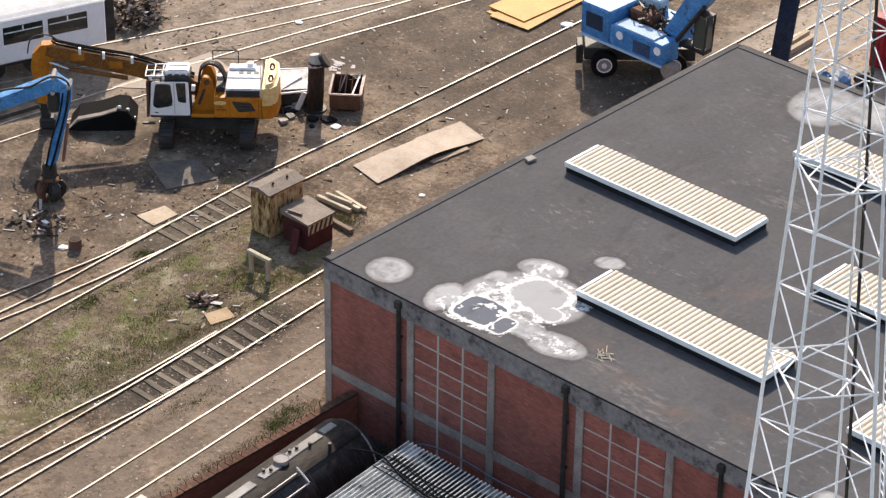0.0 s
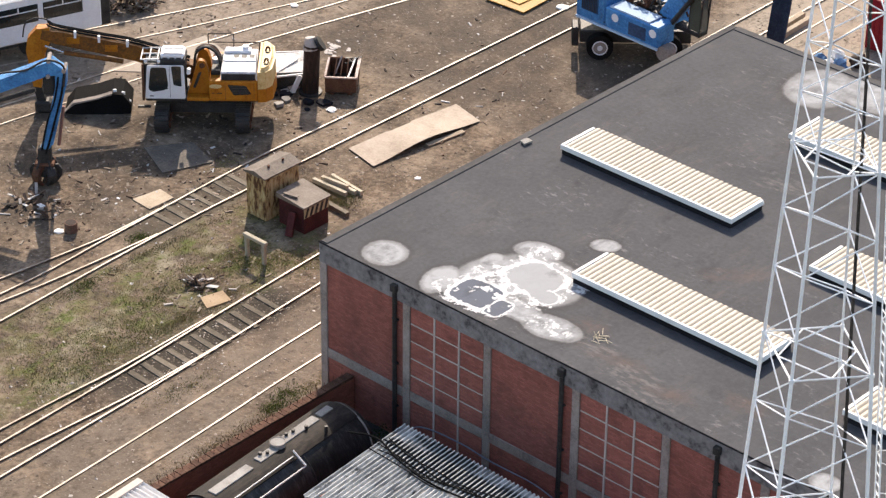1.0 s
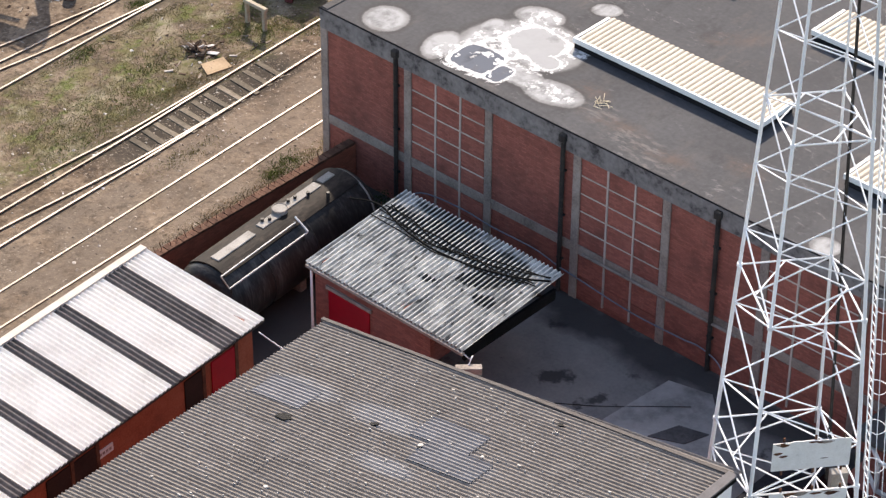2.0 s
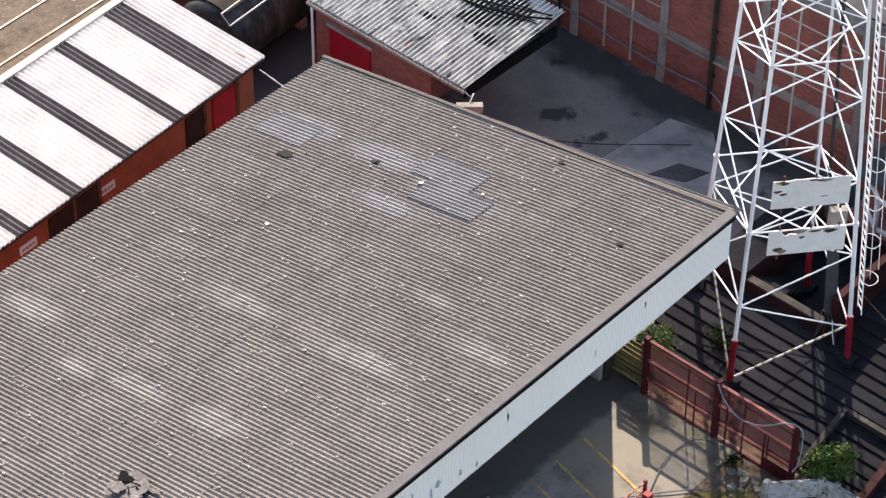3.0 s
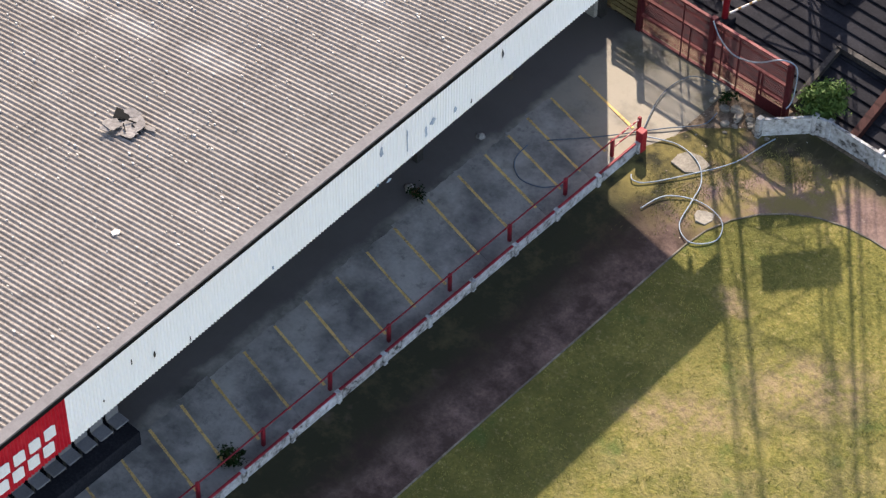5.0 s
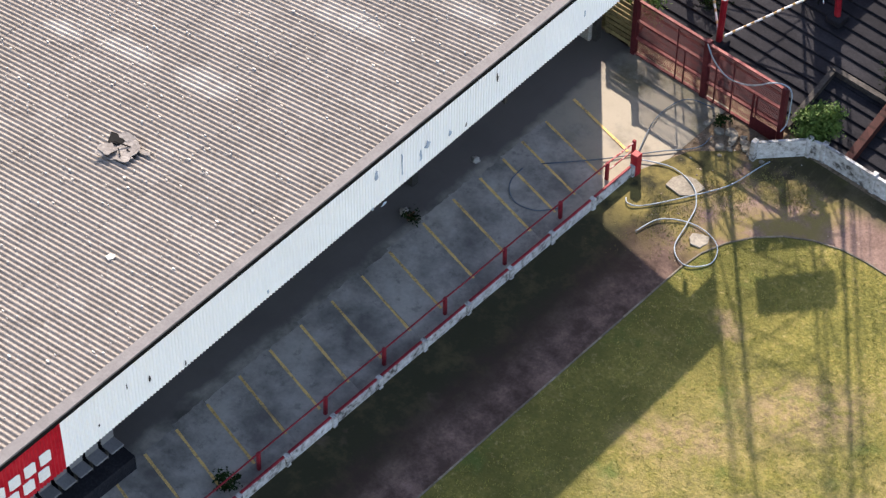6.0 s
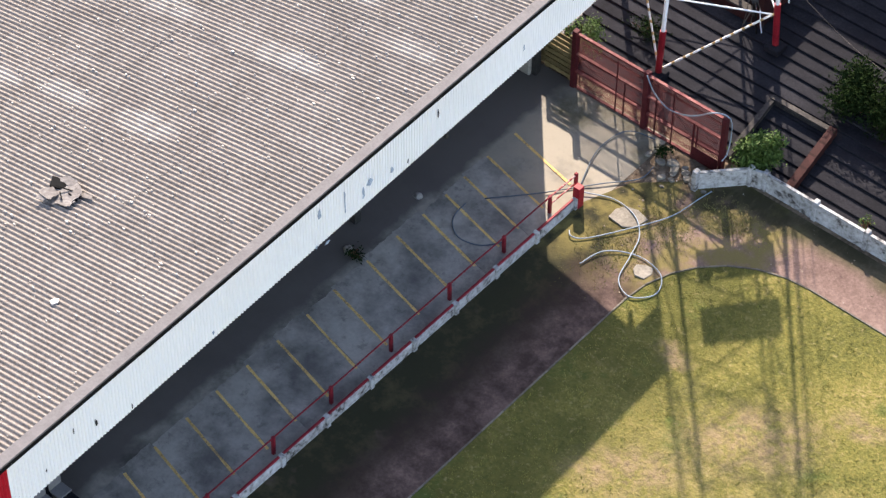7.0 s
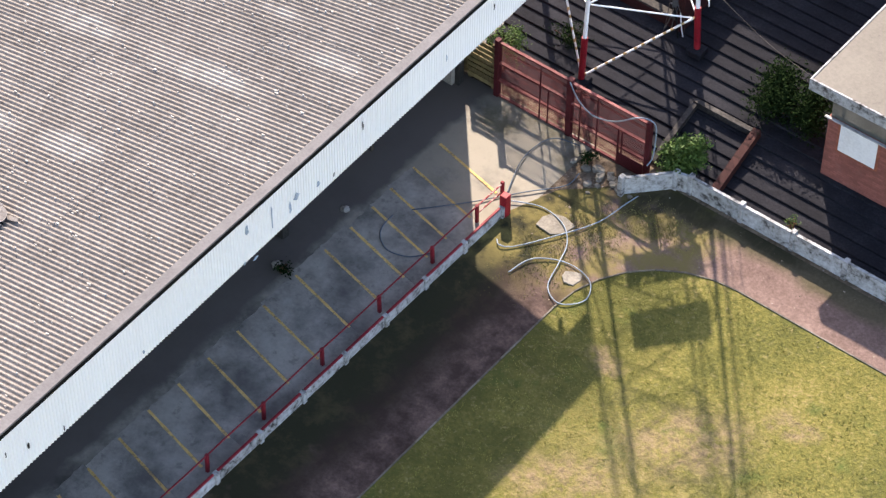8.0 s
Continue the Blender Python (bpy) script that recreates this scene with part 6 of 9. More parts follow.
bush("green_bush", (-27.9, 46.8, 0.1), 0.55, 1.45, 4200, 1, LEAF, "bright green self-sown shrub by the white wall", leaf=0.062)
bush("dark_bush", (-26.7, 50.25, 0.6), 1.12, 1.2, 8000, 2, LEAFDARK, "dark green bush on the terrace beside a brick hut", leaf=0.055)
bush("corner_weeds", (-34.5, 46.95, 0.1), 0.65, 1.7, 1100, 3, LEAF, "tall green weeds behind the slatted gate", cat="weeds")
bush("corner_weeds", (-33.6, 49.0, 0.3), 0.7, 0.7, 500, 4, LEAFDARK, "dark weeds on the terrace by the stand", cat="weeds")
bush("wall_weeds", (-24.3, 46.95, 0.15), 0.2, 0.5, 90, 5, LEAF, "small weed growing behind the wall coping", cat="weeds", leaf=0.04)
bush("floor_weeds", (-30.3, 45.6, 0.0), 0.28, 0.5, 200, 6, LEAFDARK, "dark weeds growing through broken concrete", cat="weeds", leaf=0.05)
bush("inner_weeds", (-34.4, 36.9, 0.01), 0.3, 0.3, 120, 7, LEAFDARK, "dark weeds on the shaded walkway", cat="weeds", leaf=0.06)
bush("rail_weeds", (-31.6, 27.0, 0.0), 0.4, 0.55, 260, 8, LEAFDARK, "dark weeds at the foot of the rail", cat="weeds", leaf=0.06)
bush("shed_bush", (-53.4, 55.6, 0.0), 0.7, 2.2, 800, 11, LEAFDARK, "dark shrub between tank and shed")

# hoses and broken slabs
HOSE = mat("pale blue hose", [(0.14, 0.18, 0.22), (0.27, 0.32, 0.38)], scale=3, fine=20, rough=0.45, bump=0.05, vary=0.1)
HOSEDARK = mat("grey rubber hose", [(0.05, 0.07, 0.095), (0.12, 0.15, 0.185)], scale=3, fine=20, rough=0.5, bump=0.05)
hoses = [([(-29.55, 40.82), (-29.31, 41.62), (-28.49, 42.1), (-27.6, 41.93), (-27.29, 41.3), (-27.75, 40.75), (-28.38, 41.06), (-28.66, 41.94), (-28.93, 42.69), (-29.48, 43.2), (-30.33, 43.36), (-31.15, 42.98)], HOSE, 0.06),
         ([(-33.11, 41.0), (-32.14, 42.06), (-31.46, 42.99), (-30.95, 43.62), (-30.3, 44.46), (-30.27, 45.06)], HOSEDARK, 0.05),
         ([(-30.55, 41.6), (-30.35, 41.45), (-29.99, 41.71), (-29.27, 42.81), (-28.73, 43.9), (-28.53, 44.91), (-28.45, 45.4)], HOSE, 0.06),
         ([(-31.41, 43.18), (-31.83, 44.31), (-31.91, 45.16), (-31.66, 45.76), (-30.92, 46.0)], HOSEDARK, 0.05),
         ([(-33.4, 40.49), (-33.32, 39.92), (-33.07, 39.57), (-32.61, 39.36), (-32.05, 39.56), (-31.64, 40.03)], HOSEDARK, 0.05)]
for i, (pts, m, z) in enumerate(hoses):
    sm = smooth_line([(x, y, z + 0.03 * (k % 2)) for k, (x, y) in enumerate(pts)], 8)
    single("garden_hose" if m == HOSE else "rubber_hose", made(pipe, sm, 0.018, 8), m, "pale blue hose looped over the ground" if m == HOSE else "grey rubber hose snaking over the concourse", "hose", group="hoses", loc=(*pts[0], 0), smooth=True)
single("fence_hose", made(pipe, smooth_line([(-31.45, 46.08, 2.2), (-31.15, 46.06, 1.75), (-30.7, 46.06, 1.45), (-30.2, 46.06, 1.5), (-29.7, 46.07, 1.75), (-29.15, 46.1, 2.2), (-28.8, 46.2, 2.27), (-28.6, 46.25, 2.1), (-28.56, 46.25, 1.6), (-28.58, 46.2, 0.9), (-28.62, 46.0, 0.7)], 6), 0.021, 8), HOSE, "grey hose draped over the red fence", "hose", loc=(-29, 46.1, 0), smooth=True)
rnd = random.Random(12)
spots_ = [(-29.65, 43.1, 0.5, 30), (-28.1, 41.75, 0.32, 60)] + [(-29.65 + rnd.gauss(0, 0.42), 45.3 + rnd.gauss(0, 0.3), rnd.uniform(0.07, 0.2), rnd.uniform(0, 90)) for k in range(26)]
SLABTAN = mat("dusty broken concrete", [(0.11, 0.1, 0.085), (0.2, 0.18, 0.15), (0.28, 0.255, 0.215)], scale=1.8, fine=14, bump=0.35, vary=0.25)
for k, (x, y, s, r) in enumerate(spots_):
    bm = bm_new()
    n = 7
    h = 0.05 if s > 0.25 else s * 0.7
    prism(bm, [(s * rnd.uniform(0.7, 1.25) * math.cos(a), s * 0.75 * rnd.uniform(0.7, 1.25) * math.sin(a)) for a in (2 * math.pi * i / n for i in range(n))], 0, h, pose(x, y, 0.01, rnd.uniform(-5, 5), rnd.uniform(-5, 5), r))
    bmesh.ops.bevel(bm, geom=bm.edges[:], offset=0.18 * h, segments=1, affect="EDGES")
    single("broken_slab" if s > 0.25 else "stone", bm, SLABTAN, "broken pale concrete slab lying on the ground" if s > 0.25 else "lump of broken concrete by the red fence", "slab" if s > 0.25 else "stone", group="broken slabs by the fence" if s > 0.25 else "rubble by the fence", loc=(x, y, 0))
for x, y in ((-34.6, 39.85), (-34.75, 37.05)):
    bm = bm_new()
    bmesh.ops.create_icosphere(bm, subdivisions=2, radius=0.13, matrix=pose(x, y, 0.04))
    for v in bm.verts:
        v.co += Vector((rnd.uniform(-1, 1), rnd.uniform(-1, 1), rnd.uniform(-0.5, 0.5))) * 0.03
        v.co.z = max(0.012, v.co.z * 0.7)
    single("paper_scrap", bm, CONCRETE, "crumpled pale scrap on the asphalt walkway", "scrap", group="scraps on the walkway", loc=(x, y, 0))
kb = thing("track_kerb", (-27.8, 30, 0), world_xyz=True, label="thin concrete edging between cinder track and turf", category="kerb", kind="structure")
edge = [(-27.82, 18 + 0.92 * k) for k in range(25)] + [(-24.2 + 3.62 * math.cos(a), 40.6 + 3.62 * math.sin(a)) for a in (math.pi * (1 - 0.5 * i / 7) for i in range(8))] + [(-24.2 + 0.92 * k, 44.22) for k in range(1, 14)]
for a, b in zip(edge, edge[1:]):
    if (Vector(b) - Vector(a)).length > 0.1:
        part("edging_stone", made(beam, (*a, 0.03), (*Vector(a).lerp(Vector(b), 0.985), 0.02), 0.045, 0.07), EDGING, kb)

# ---- railway tracks ----
RAILS = {
    "a": [(-73.57, 40), (-72.7, 54.16), (-72.9, 60.35), (-73.3, 67.92), (-73.25, 74), (-73.2, 79.82), (-73.2, 88.12), (-73.2, 110)],
    "b": [(-70.6, 40), (-71.18, 52.93), (-71.62, 61.55), (-71.7, 67), (-71.72, 72), (-71.68, 79), (-71.7, 87), (-71.7, 110)],
    "a1": [(-75.0, 44), (-73.6, 54.87), (-73.26, 57.75), (-73.05, 60.24), (-73.1, 63.5)],
    "b1": [(-73.6, 44), (-72.28, 53.82), (-71.91, 57.75), (-71.68, 61.61)],
    "c": [(-64.3, 36), (-64.93, 47.83), (-65.24, 54.18), (-65.6, 59.39), (-65.95, 65.2), (-66.3, 72), (-66.6, 92.4), (-67.0, 110)],
    "c1": [(-65.6, 40), (-65.61, 48.38), (-65.58, 51.26), (-65.5, 54.43), (-65.68, 59.0)],
    "d": [(-62.7, 36), (-63.34, 46.53), (-63.67, 53.52), (-63.9, 57.5), (-64.35, 63.57), (-64.8, 72), (-65.0, 92.3), (-65.4, 110)],
    "d1": [(-64.2, 40), (-64.13, 47.17), (-63.98, 50.42), (-63.85, 54.0), (-63.98, 58.0)],
    "e": [(-60.9, 36), (-61.5, 47.87), (-61.9, 54.51), (-62.34, 61.58), (-63.1, 76), (-64, 100)],
    "f": [(-59.4, 36), (-60.07, 49.23), (-60.4, 54.5), (-60.79, 60.03), (-61.5, 76), (-62.4, 100)],
    "g": [(-92, 61), (-87.3, 72.52), (-83.69, 81.95), (-78, 98)],
    "h": [(-90.4, 60), (-85.56, 72.05), (-81.37, 84.2), (-76.6, 98)],
    "i": [(-85.4, 60), (-83.84, 69.06), (-82.78, 74.73), (-80.59, 84.96), (-78, 97)],
    "j": [(-83.9, 60), (-82.3, 70), (-80.96, 76.82), (-78.87, 85.51), (-76.5, 97)],
}
mix_in(RAILHEAD, noise_mask(RAILHEAD, 0.35, 0.5, 0.62, 6, 0.7, (1, 1, 1), (4, 2, 0)), (0.13, 0.092, 0.065), 0.7)
PROFILE = [(-0.036, 0.15), (0.036, 0.15), (0.038, 0.115), (0.012, 0.1), (0.012, 0.02), (0.065, 0.0), (0.065, -0.02), (-0.065, -0.02), (-0.065, 0.0), (-0.012, 0.02), (-0.012, 0.1), (-0.038, 0.115)]


def rail(bm, pts, drop=0.0):
    line = smooth_line([(x, y, -drop) for x, y in pts], 5)
    rings = []
    for i, p in enumerate(line):
        d = (line[min(i + 1, len(line) - 1)] - line[max(i - 1, 0)]).normalized()
        s = Vector((d.y, -d.x, 0))
        rings.append([bm.verts.new(p + s * u + Vector((0, 0, v))) for u, v in PROFILE])
    n = len(PROFILE)
    for a, b in zip(rings, rings[1:]):
        for k in range(n):
            f = bm.faces.new((a[k], a[(k + 1) % n], b[(k + 1) % n], b[k]))
            f.material_index = 0 if k in (0, 1, 11) else 1


SLEEP = mesh_of("sleeper", made(box, (0, 0, 0), (1.5, 0.27, 0.14), bev=0.02), SLEEPER)
for keys, mid, y0, y1, step in ((("a", "b", "a1", "b1"), lambda y: -72.45 + 0.0 * y, 62.6, 67.4, 0.72), (("c", "d", "c1", "d1"), lambda y: -64.35 - 0.055 * (y - 54), 54.2, 61.4, 0.68), (("e", "f"), None, 0, 0, 1), (("g", "h"), None, 0, 0, 1), (("i", "j"), None, 0, 0, 1)):
    tr = thing("railway_track", (RAILS[keys[0]][2][0], RAILS[keys[0]][2][1], 0), world_xyz=True, label="worn railway track half buried in dirt" if not mid else "worn railway track with weathered timber sleepers", category="railway track", group="sidings")
    for k in keys:
        part("rail", made(rail, RAILS[k], 0.075 if mid else 0.11), [RAILHEAD, RUST], tr)
    if mid:
        y = y0
        while y < y1:
            piece("sleeper", SLEEP, tr, pose(mid(y) + random.uniform(-0.08, 0.08), y, -0.028 + random.uniform(-0.02, 0.012), 0, 0, random.uniform(-2, 2) - 2))
            y += step * random.uniform(0.92, 1.08)

# ---- yard furniture ----
RUSTCREAM = mat("rust stained cream paint", [(0.08, 0.035, 0.016), (0.3, 0.2, 0.09), (0.46, 0.36, 0.19)], scale=2.2, fine=7, rough=0.75, bump=0.15, stops=[0.42, 0.48, 0.56], vary=0.03, stretch=(1, 1, 0.35))
OXIDE = mat("dark red oxide paint", [(0.03, 0.008, 0.009), (0.065, 0.015, 0.016), (0.1, 0.03, 0.026)], scale=2, fine=12, rough=0.7, bump=0.15)
BROWNLID = mat("faded brown steel lid", [(0.1, 0.078, 0.062), (0.15, 0.12, 0.097), (0.2, 0.165, 0.135)], scale=1.5, fine=12, rough=0.7, bump=0.1)
kiosk = thing("signal_cabinet", (-69.6, 66.3, 0), label="tall cream trackside cabinet streaked with rust", category="cabinet")
part("body", made(span, (-0.8, -1.0, 0), (0.3, 0.9, 1.95), bev=0.02), RUSTCREAM, kiosk)
bm = bm_new()
prism(bm, [(-0.88, 1.95), (0.38, 1.95), (0.38, 2.01), (-0.25, 2.17), (-0.88, 2.01)], -0.98, 1.08, SIDE)
part("lid", bm, BROWNLID, kiosk, "shallow pitched brown lid")
for y in (-0.4, 0.4):
    part("lid_knob", made(tube, (-0.1, y, 2.09), (-0.1, y, 2.22), 0.05, 8), RUST, kiosk)
for y in (-0.52, 0.42):
    part("door", made(span, (0.3, y - 0.44, 0.12), (0.325, y + 0.44, 1.82), bev=0.006), RUSTCREAM, kiosk)
red_cab = thing("striped_cabinet", (-68.15, 66.4, 0), label="dark red steel bin with black and cream hazard stripes", category="cabinet")
part("body", made(span, (-0.75, -0.75, 0), (0.7, 0.62, 1.18), bev=0.02), OXIDE, red_cab)
bm = bm_new()
prism(bm, [(-0.82, 1.2), (0.78, 1.2), (0.78, 1.27), (-0.82, 1.42)], -0.7, 0.84, SIDE)
part("lid", bm, BROWNLID, red_cab, "faded brown lid")
HAZ = mat("cream hazard paint", [(0.4, 0.33, 0.2), (0.52, 0.44, 0.28)], scale=3, fine=15)
part("hazard_board", made(span, (0.7, -0.76, 0.74), (0.72, 0.63, 1.15)), HAZ, red_cab)
for k in range(5):
    y = -0.74 + 0.27 * k
    prism_m = Matrix(((0, 0, 1, 0.72), (1, 0, 0, 0), (0, 1, 0, 0), (0, 0, 0, 1)))
    bm = bm_new()
    prism(bm, [(y, 0.75), (y + 0.13, 0.75), (y + 0.27, 1.14), (y + 0.14, 1.14)], 0, 0.006, prism_m)
    part("hazard_stripe", bm, BLACKSTEEL, red_cab)
part("chute", made(beam, (0.2, -0.9, 0.9), (0.35, -1.3, 0.02), 0.3, 0.12), OXIDE, red_cab)
part("top_bar", made(beam, (-0.5, -0.7, 1.44), (0.1, -0.5, 1.4), 0.12, 0.05), BROWNLID, red_cab)
hurdle = thing("timber_hurdle", (-67.45, 62.95, 0), label="mossy bleached timber hurdle frame in weeds", category="hurdle")
for s in (-0.48, 0.48):
    part("post", made(box, (s, 0, 0.45), (0.16, 0.16, 0.95), bev=0.02), TIMBER, hurdle)
part("cross_bar", made(box, (0, 0, 0.97), (1.25, 0.2, 0.14), bev=0.02), TIMBER, hurdle)
for (a, b), w in ((((-70.2, 68.9, 0.12), (-68.4, 69.0, 0.1)), 0.16), (((-70.1, 69.3, 0.1), (-68.2, 69.35, 0.1)), 0.16), (((-69.9, 69.7, 0.1), (-68.0, 69.5, 0.1)), 0.14), (((-69.8, 69.15, 0.24), (-68.6, 69.3, 0.22)), 0.14), (((-68.7, 67.95, 0.1), (-67.2, 67.85, 0.1)), 0.2)):
    single("timber_baulk", made(beam, a, b, w, 0.18), TIMBER if w < 0.2 else SLEEPER, "bleached timber baulk lying by the cabinets", "timber", group="loose timber", loc=(*a[:2], 0))
bm = bm_new()
nx, ny = 24, 6
grid = [[None] * (ny + 1) for _ in range(nx + 1)]
c00, c10, c11, c01 = Vector((-71.1, 71.9)), Vector((-69.27, 71.5)), Vector((-68.72, 77.54)), Vector((-70.51, 77.97))
for top in (1, 0):
    for i in range(nx + 1):
        for j in range(ny + 1):
            p = c00.lerp(c01, i / nx).lerp(c10.lerp(c11, i / nx), j / ny)
            grid[i][j] = bm.verts.new((p.x + (0.08 if j == 0 and 8 < i < 14 else 0), p.y, 0.04 + 0.24 * math.sin(math.pi * i / nx) ** 2 * (0.3 + 0.7 * j / ny) + 0.03 * top))
    for i in range(nx):
        for j in range(ny):
            bm.faces.new((grid[i][j], grid[i + 1][j], grid[i + 1][j + 1], grid[i][j + 1]))
ob = single("steel_plate", bm, mat("dusty pale steel plate", [(0.26, 0.2, 0.15), (0.36, 0.29, 0.225), (0.42, 0.355, 0.285)], scale=0.9, fine=10, rough=0.7, bump=0.1), "long warped sheet of dusty pale steel on the ground", "plate", loc=(-70, 74.7, 0))
single("steel_strip", made(beam, (-68.9, 74.4, 0.05), (-68.62, 76.4, 0.06), 0.24, 0.05), PLY, "short pale strip under a warped sheet", "plate", loc=(-68.8, 75.4, 0))
single("rubber_mat", made(prism, [(-77.43, 66.0), (-75.24, 65.07), (-74.39, 67.16), (-76.25, 67.75)], 0.0, 0.06), mat("dusty dark plate", [(0.06, 0.052, 0.046), (0.1, 0.088, 0.075), (0.16, 0.135, 0.11)], scale=1.2, fine=9), "dark dusty steel plate flat on the ground", "plate", loc=(-75.8, 66.5, 0))
single("board", made(prism, [(-74.5, 62.75), (-73.4, 62.7), (-73.38, 64.0), (-74.3, 64.1)], 0.01, 0.05), PLY, "square weathered board beside the rails", "board", group="loose boards", loc=(-73.9, 63.4, 0))
single("board", made(prism, [(-66.95, 59.5), (-66.2, 59.15), (-65.95, 60.2), (-66.7, 60.45)], 0.0, 0.05), mat("muddy tan board", [(0.22, 0.16, 0.1), (0.33, 0.24, 0.15), (0.4, 0.3, 0.2)], fine=14), "muddy tan plywood board by the rails", "board", group="loose boards", loc=(-66.5, 59.8, 0))
bm = bm_new()
tube(bm, (-74.4, 59.4, 0), (-74.4, 59.4, 0.42), 0.26, 18)
ob = single("pipe_stub", bm, mat("rusty stub", [(0.09, 0.05, 0.035), (0.16, 0.09, 0.065), (0.26, 0.17, 0.13)], fine=14), "short rusty steel pipe stub standing on end", "pipe", loc=(-74.4, 59.4, 0))
bm = bm_new()
tube(bm, (-74.4, 59.4, 0.421), (-74.4, 59.4, 0.428), 0.215, 18)
ob2 = new("bore", mesh_of("bore", bm, DARKDOOR))
ob2.parent, ob2.location = ob, (74.4, -59.4, 0)
for x, y, s in ((-74.75, 59.05, 0.2), (-74.1, 73.9, 0.22), (-73.4, 88.5, 0.3), (-67.3, 72.1, 0.14), (-79.9, 69.0, 0.13), (-76.0, 67.0, 0.1), (-82.6, 80.0, 0.2)):
    bm = bm_new()
    bmesh.ops.create_icosphere(bm, subdivisions=2, radius=s, matrix=pose(x, y, s * 0.4))
    for v in bm.verts:
        v.co += Vector((random.uniform(-1, 1), random.uniform(-1, 1), random.uniform(-0.6, 0.6))) * s * 0.18
        v.co.z = max(0, v.co.z * 0.3)
    single("white_sack", bm, WHITEPAINT, "crumpled white plastic scrap on the dirt", "scrap", group="white scraps", loc=(x, y, 0))
# orange plates
for k, (dx, dy, dz, r) in enumerate(((0, 0, 0.0, 0), (0.35, -0.25, 0.06, 3), (-0.1, 0.3, 0.12, -2))):
    single("orange_sheet", made(box, (-75.9 + dx, 89.2 + dy, 0.03 + dz), (2.3, 4.6, 0.05), rz=r), mat("ochre painted steel sheet", [(0.28, 0.13, 0.015), (0.37, 0.18, 0.022), (0.44, 0.23, 0.04)], scale=1, fine=9, rough=0.6), "large ochre yellow steel sheet stacked on the ground", "sheet", group="stacked ochre sheets", loc=(-75.9 + dx, 89.2 + dy, dz))
# right hand far corner
post = thing("blue_column", (-63.3, 91.2, 0), label="tall sooty navy steel column leaning slightly", category="column")
BLUESTEEL = mat("weathered navy blue paint", [(0.02, 0.04, 0.085), (0.035, 0.07, 0.14), (0.06, 0.11, 0.2)], scale=1.5, fine=10, rough=0.5, bump=0.1)
NAVY = mat("sooty navy column paint", [(0.008, 0.014, 0.028), (0.016, 0.028, 0.055), (0.035, 0.055, 0.09)], scale=1.5, fine=10, rough=0.5, bump=0.15)
part("shaft", made(beam, (0.14, 0, 0), (1.05, 0.1, 9.0), 0.4, 0.4), NAVY, post)
part("flange", made(beam, (0.32, -0.2, 0), (1.23, -0.1, 9.0), 0.1, 0.5), NAVY, post)
part("flange", made(beam, (-0.1, -0.2, 0), (0.82, -0.1, 9.0), 0.08, 0.5), NAVY, post)
part("base_plate", made(box, (0, 0, 0.05), (1.1, 1.0, 0.1), bev=0.02), RUST, post)
for k in range(2):
    single("timber_baulk", made(beam, (-64.6 + 0.45 * k, 93.0 - 0.1 * k, 0.14), (-64.75 + 0.5 * k, 95.5 - 0.2 * k, 0.14), 0.24, 0.26), PLY, "heavy pale timber baulk by the blue column", "timber", group="baulks by the column", loc=(-64.2 + 0.5 * k, 94, 0))
box_red = thing("red_container", (-58.75, 96.3, 0), rz=2, label="dark red steel storage container", category="container")
part("body", made(span, (-2.2, -1.3, 0.0), (3.5, 1.3, 2.5), bev=0.03), REDPAINT, box_red)
for k in range(20):
    part("rib", made(span, (-2.15 + 0.28 * k, -1.34, 0.2), (-2.05 + 0.28 * k, -1.3, 2.4)), REDPAINT, box_red)
for k, (x, y) in enumerate(((-60.4, 92.4), (-61.0, 92.9), (-60.0, 93.2), (-61.4, 92.2), (-60.8, 91.8))):
    bm = bm_new()
    bmesh.ops.create_icosphere(bm, subdivisions=2, radius=0.32 + 0.05 * (k % 3), matrix=pose(x, y, 0.2))
    for v in bm.verts:
        v.co += Vector((random.uniform(-1, 1), random.uniform(-1, 1), random.uniform(-1, 1))) * 0.09
        v.co.z = max(v.co.z, 0)
    single("waste_bag", bm, [mat("blue tarp %d" % k, [(0.04, 0.1, 0.2), (0.1, 0.2, 0.34)], fine=9), WHITEPAINT, DARKDOOR][k % 3], "crumpled bundle of blue and white waste", "scrap", group="waste heap", loc=(x, y, 0))

# ---- yellow excavator ----
ORANGE = mat("worn yellow-orange machine paint", [(0.2, 0.062, 0.008), (0.37, 0.127, 0.01), (0.46, 0.18, 0.018)], scale=1.2, fine=10, rough=0.5, bump=0.06)
BOOMORANGE = mat("dirty orange boom paint", [(0.05, 0.024, 0.014), (0.15, 0.06, 0.016), (0.34, 0.125, 0.02)], scale=1.0, fine=10, rough=0.6, bump=0.1)
CABWHT = mat("off-white cab paint", [(0.7, 0.7, 0.71), (0.83, 0.83, 0.83)], scale=2, fine=14, rough=0.5, bump=0.05)
GLASSDK = glass_mat("dark cab glass", (0.012, 0.016, 0.016), 0.06)
CHROME = mat("bright hydraulic rod", [(0.6, 0.6, 0.6), (0.75, 0.75, 0.75)], rough=0.25, metal=0.9, bump=0)
exc = thing("tracked_excavator", (-77.87, 70.0, 0), rz=42.5, label="yellow crawler excavator with white cab and low boom", category="excavator")


def stadium(l, h, n=8):
    r = h / 2
    return [(l / 2 - r + r * math.sin(a), r - r * math.cos(a)) for a in (math.pi * i / n for i in range(n + 1))] + [(-l / 2 + r - r * math.sin(a), r + r * math.cos(a)) for a in (math.pi * i / n for i in range(n + 1))]


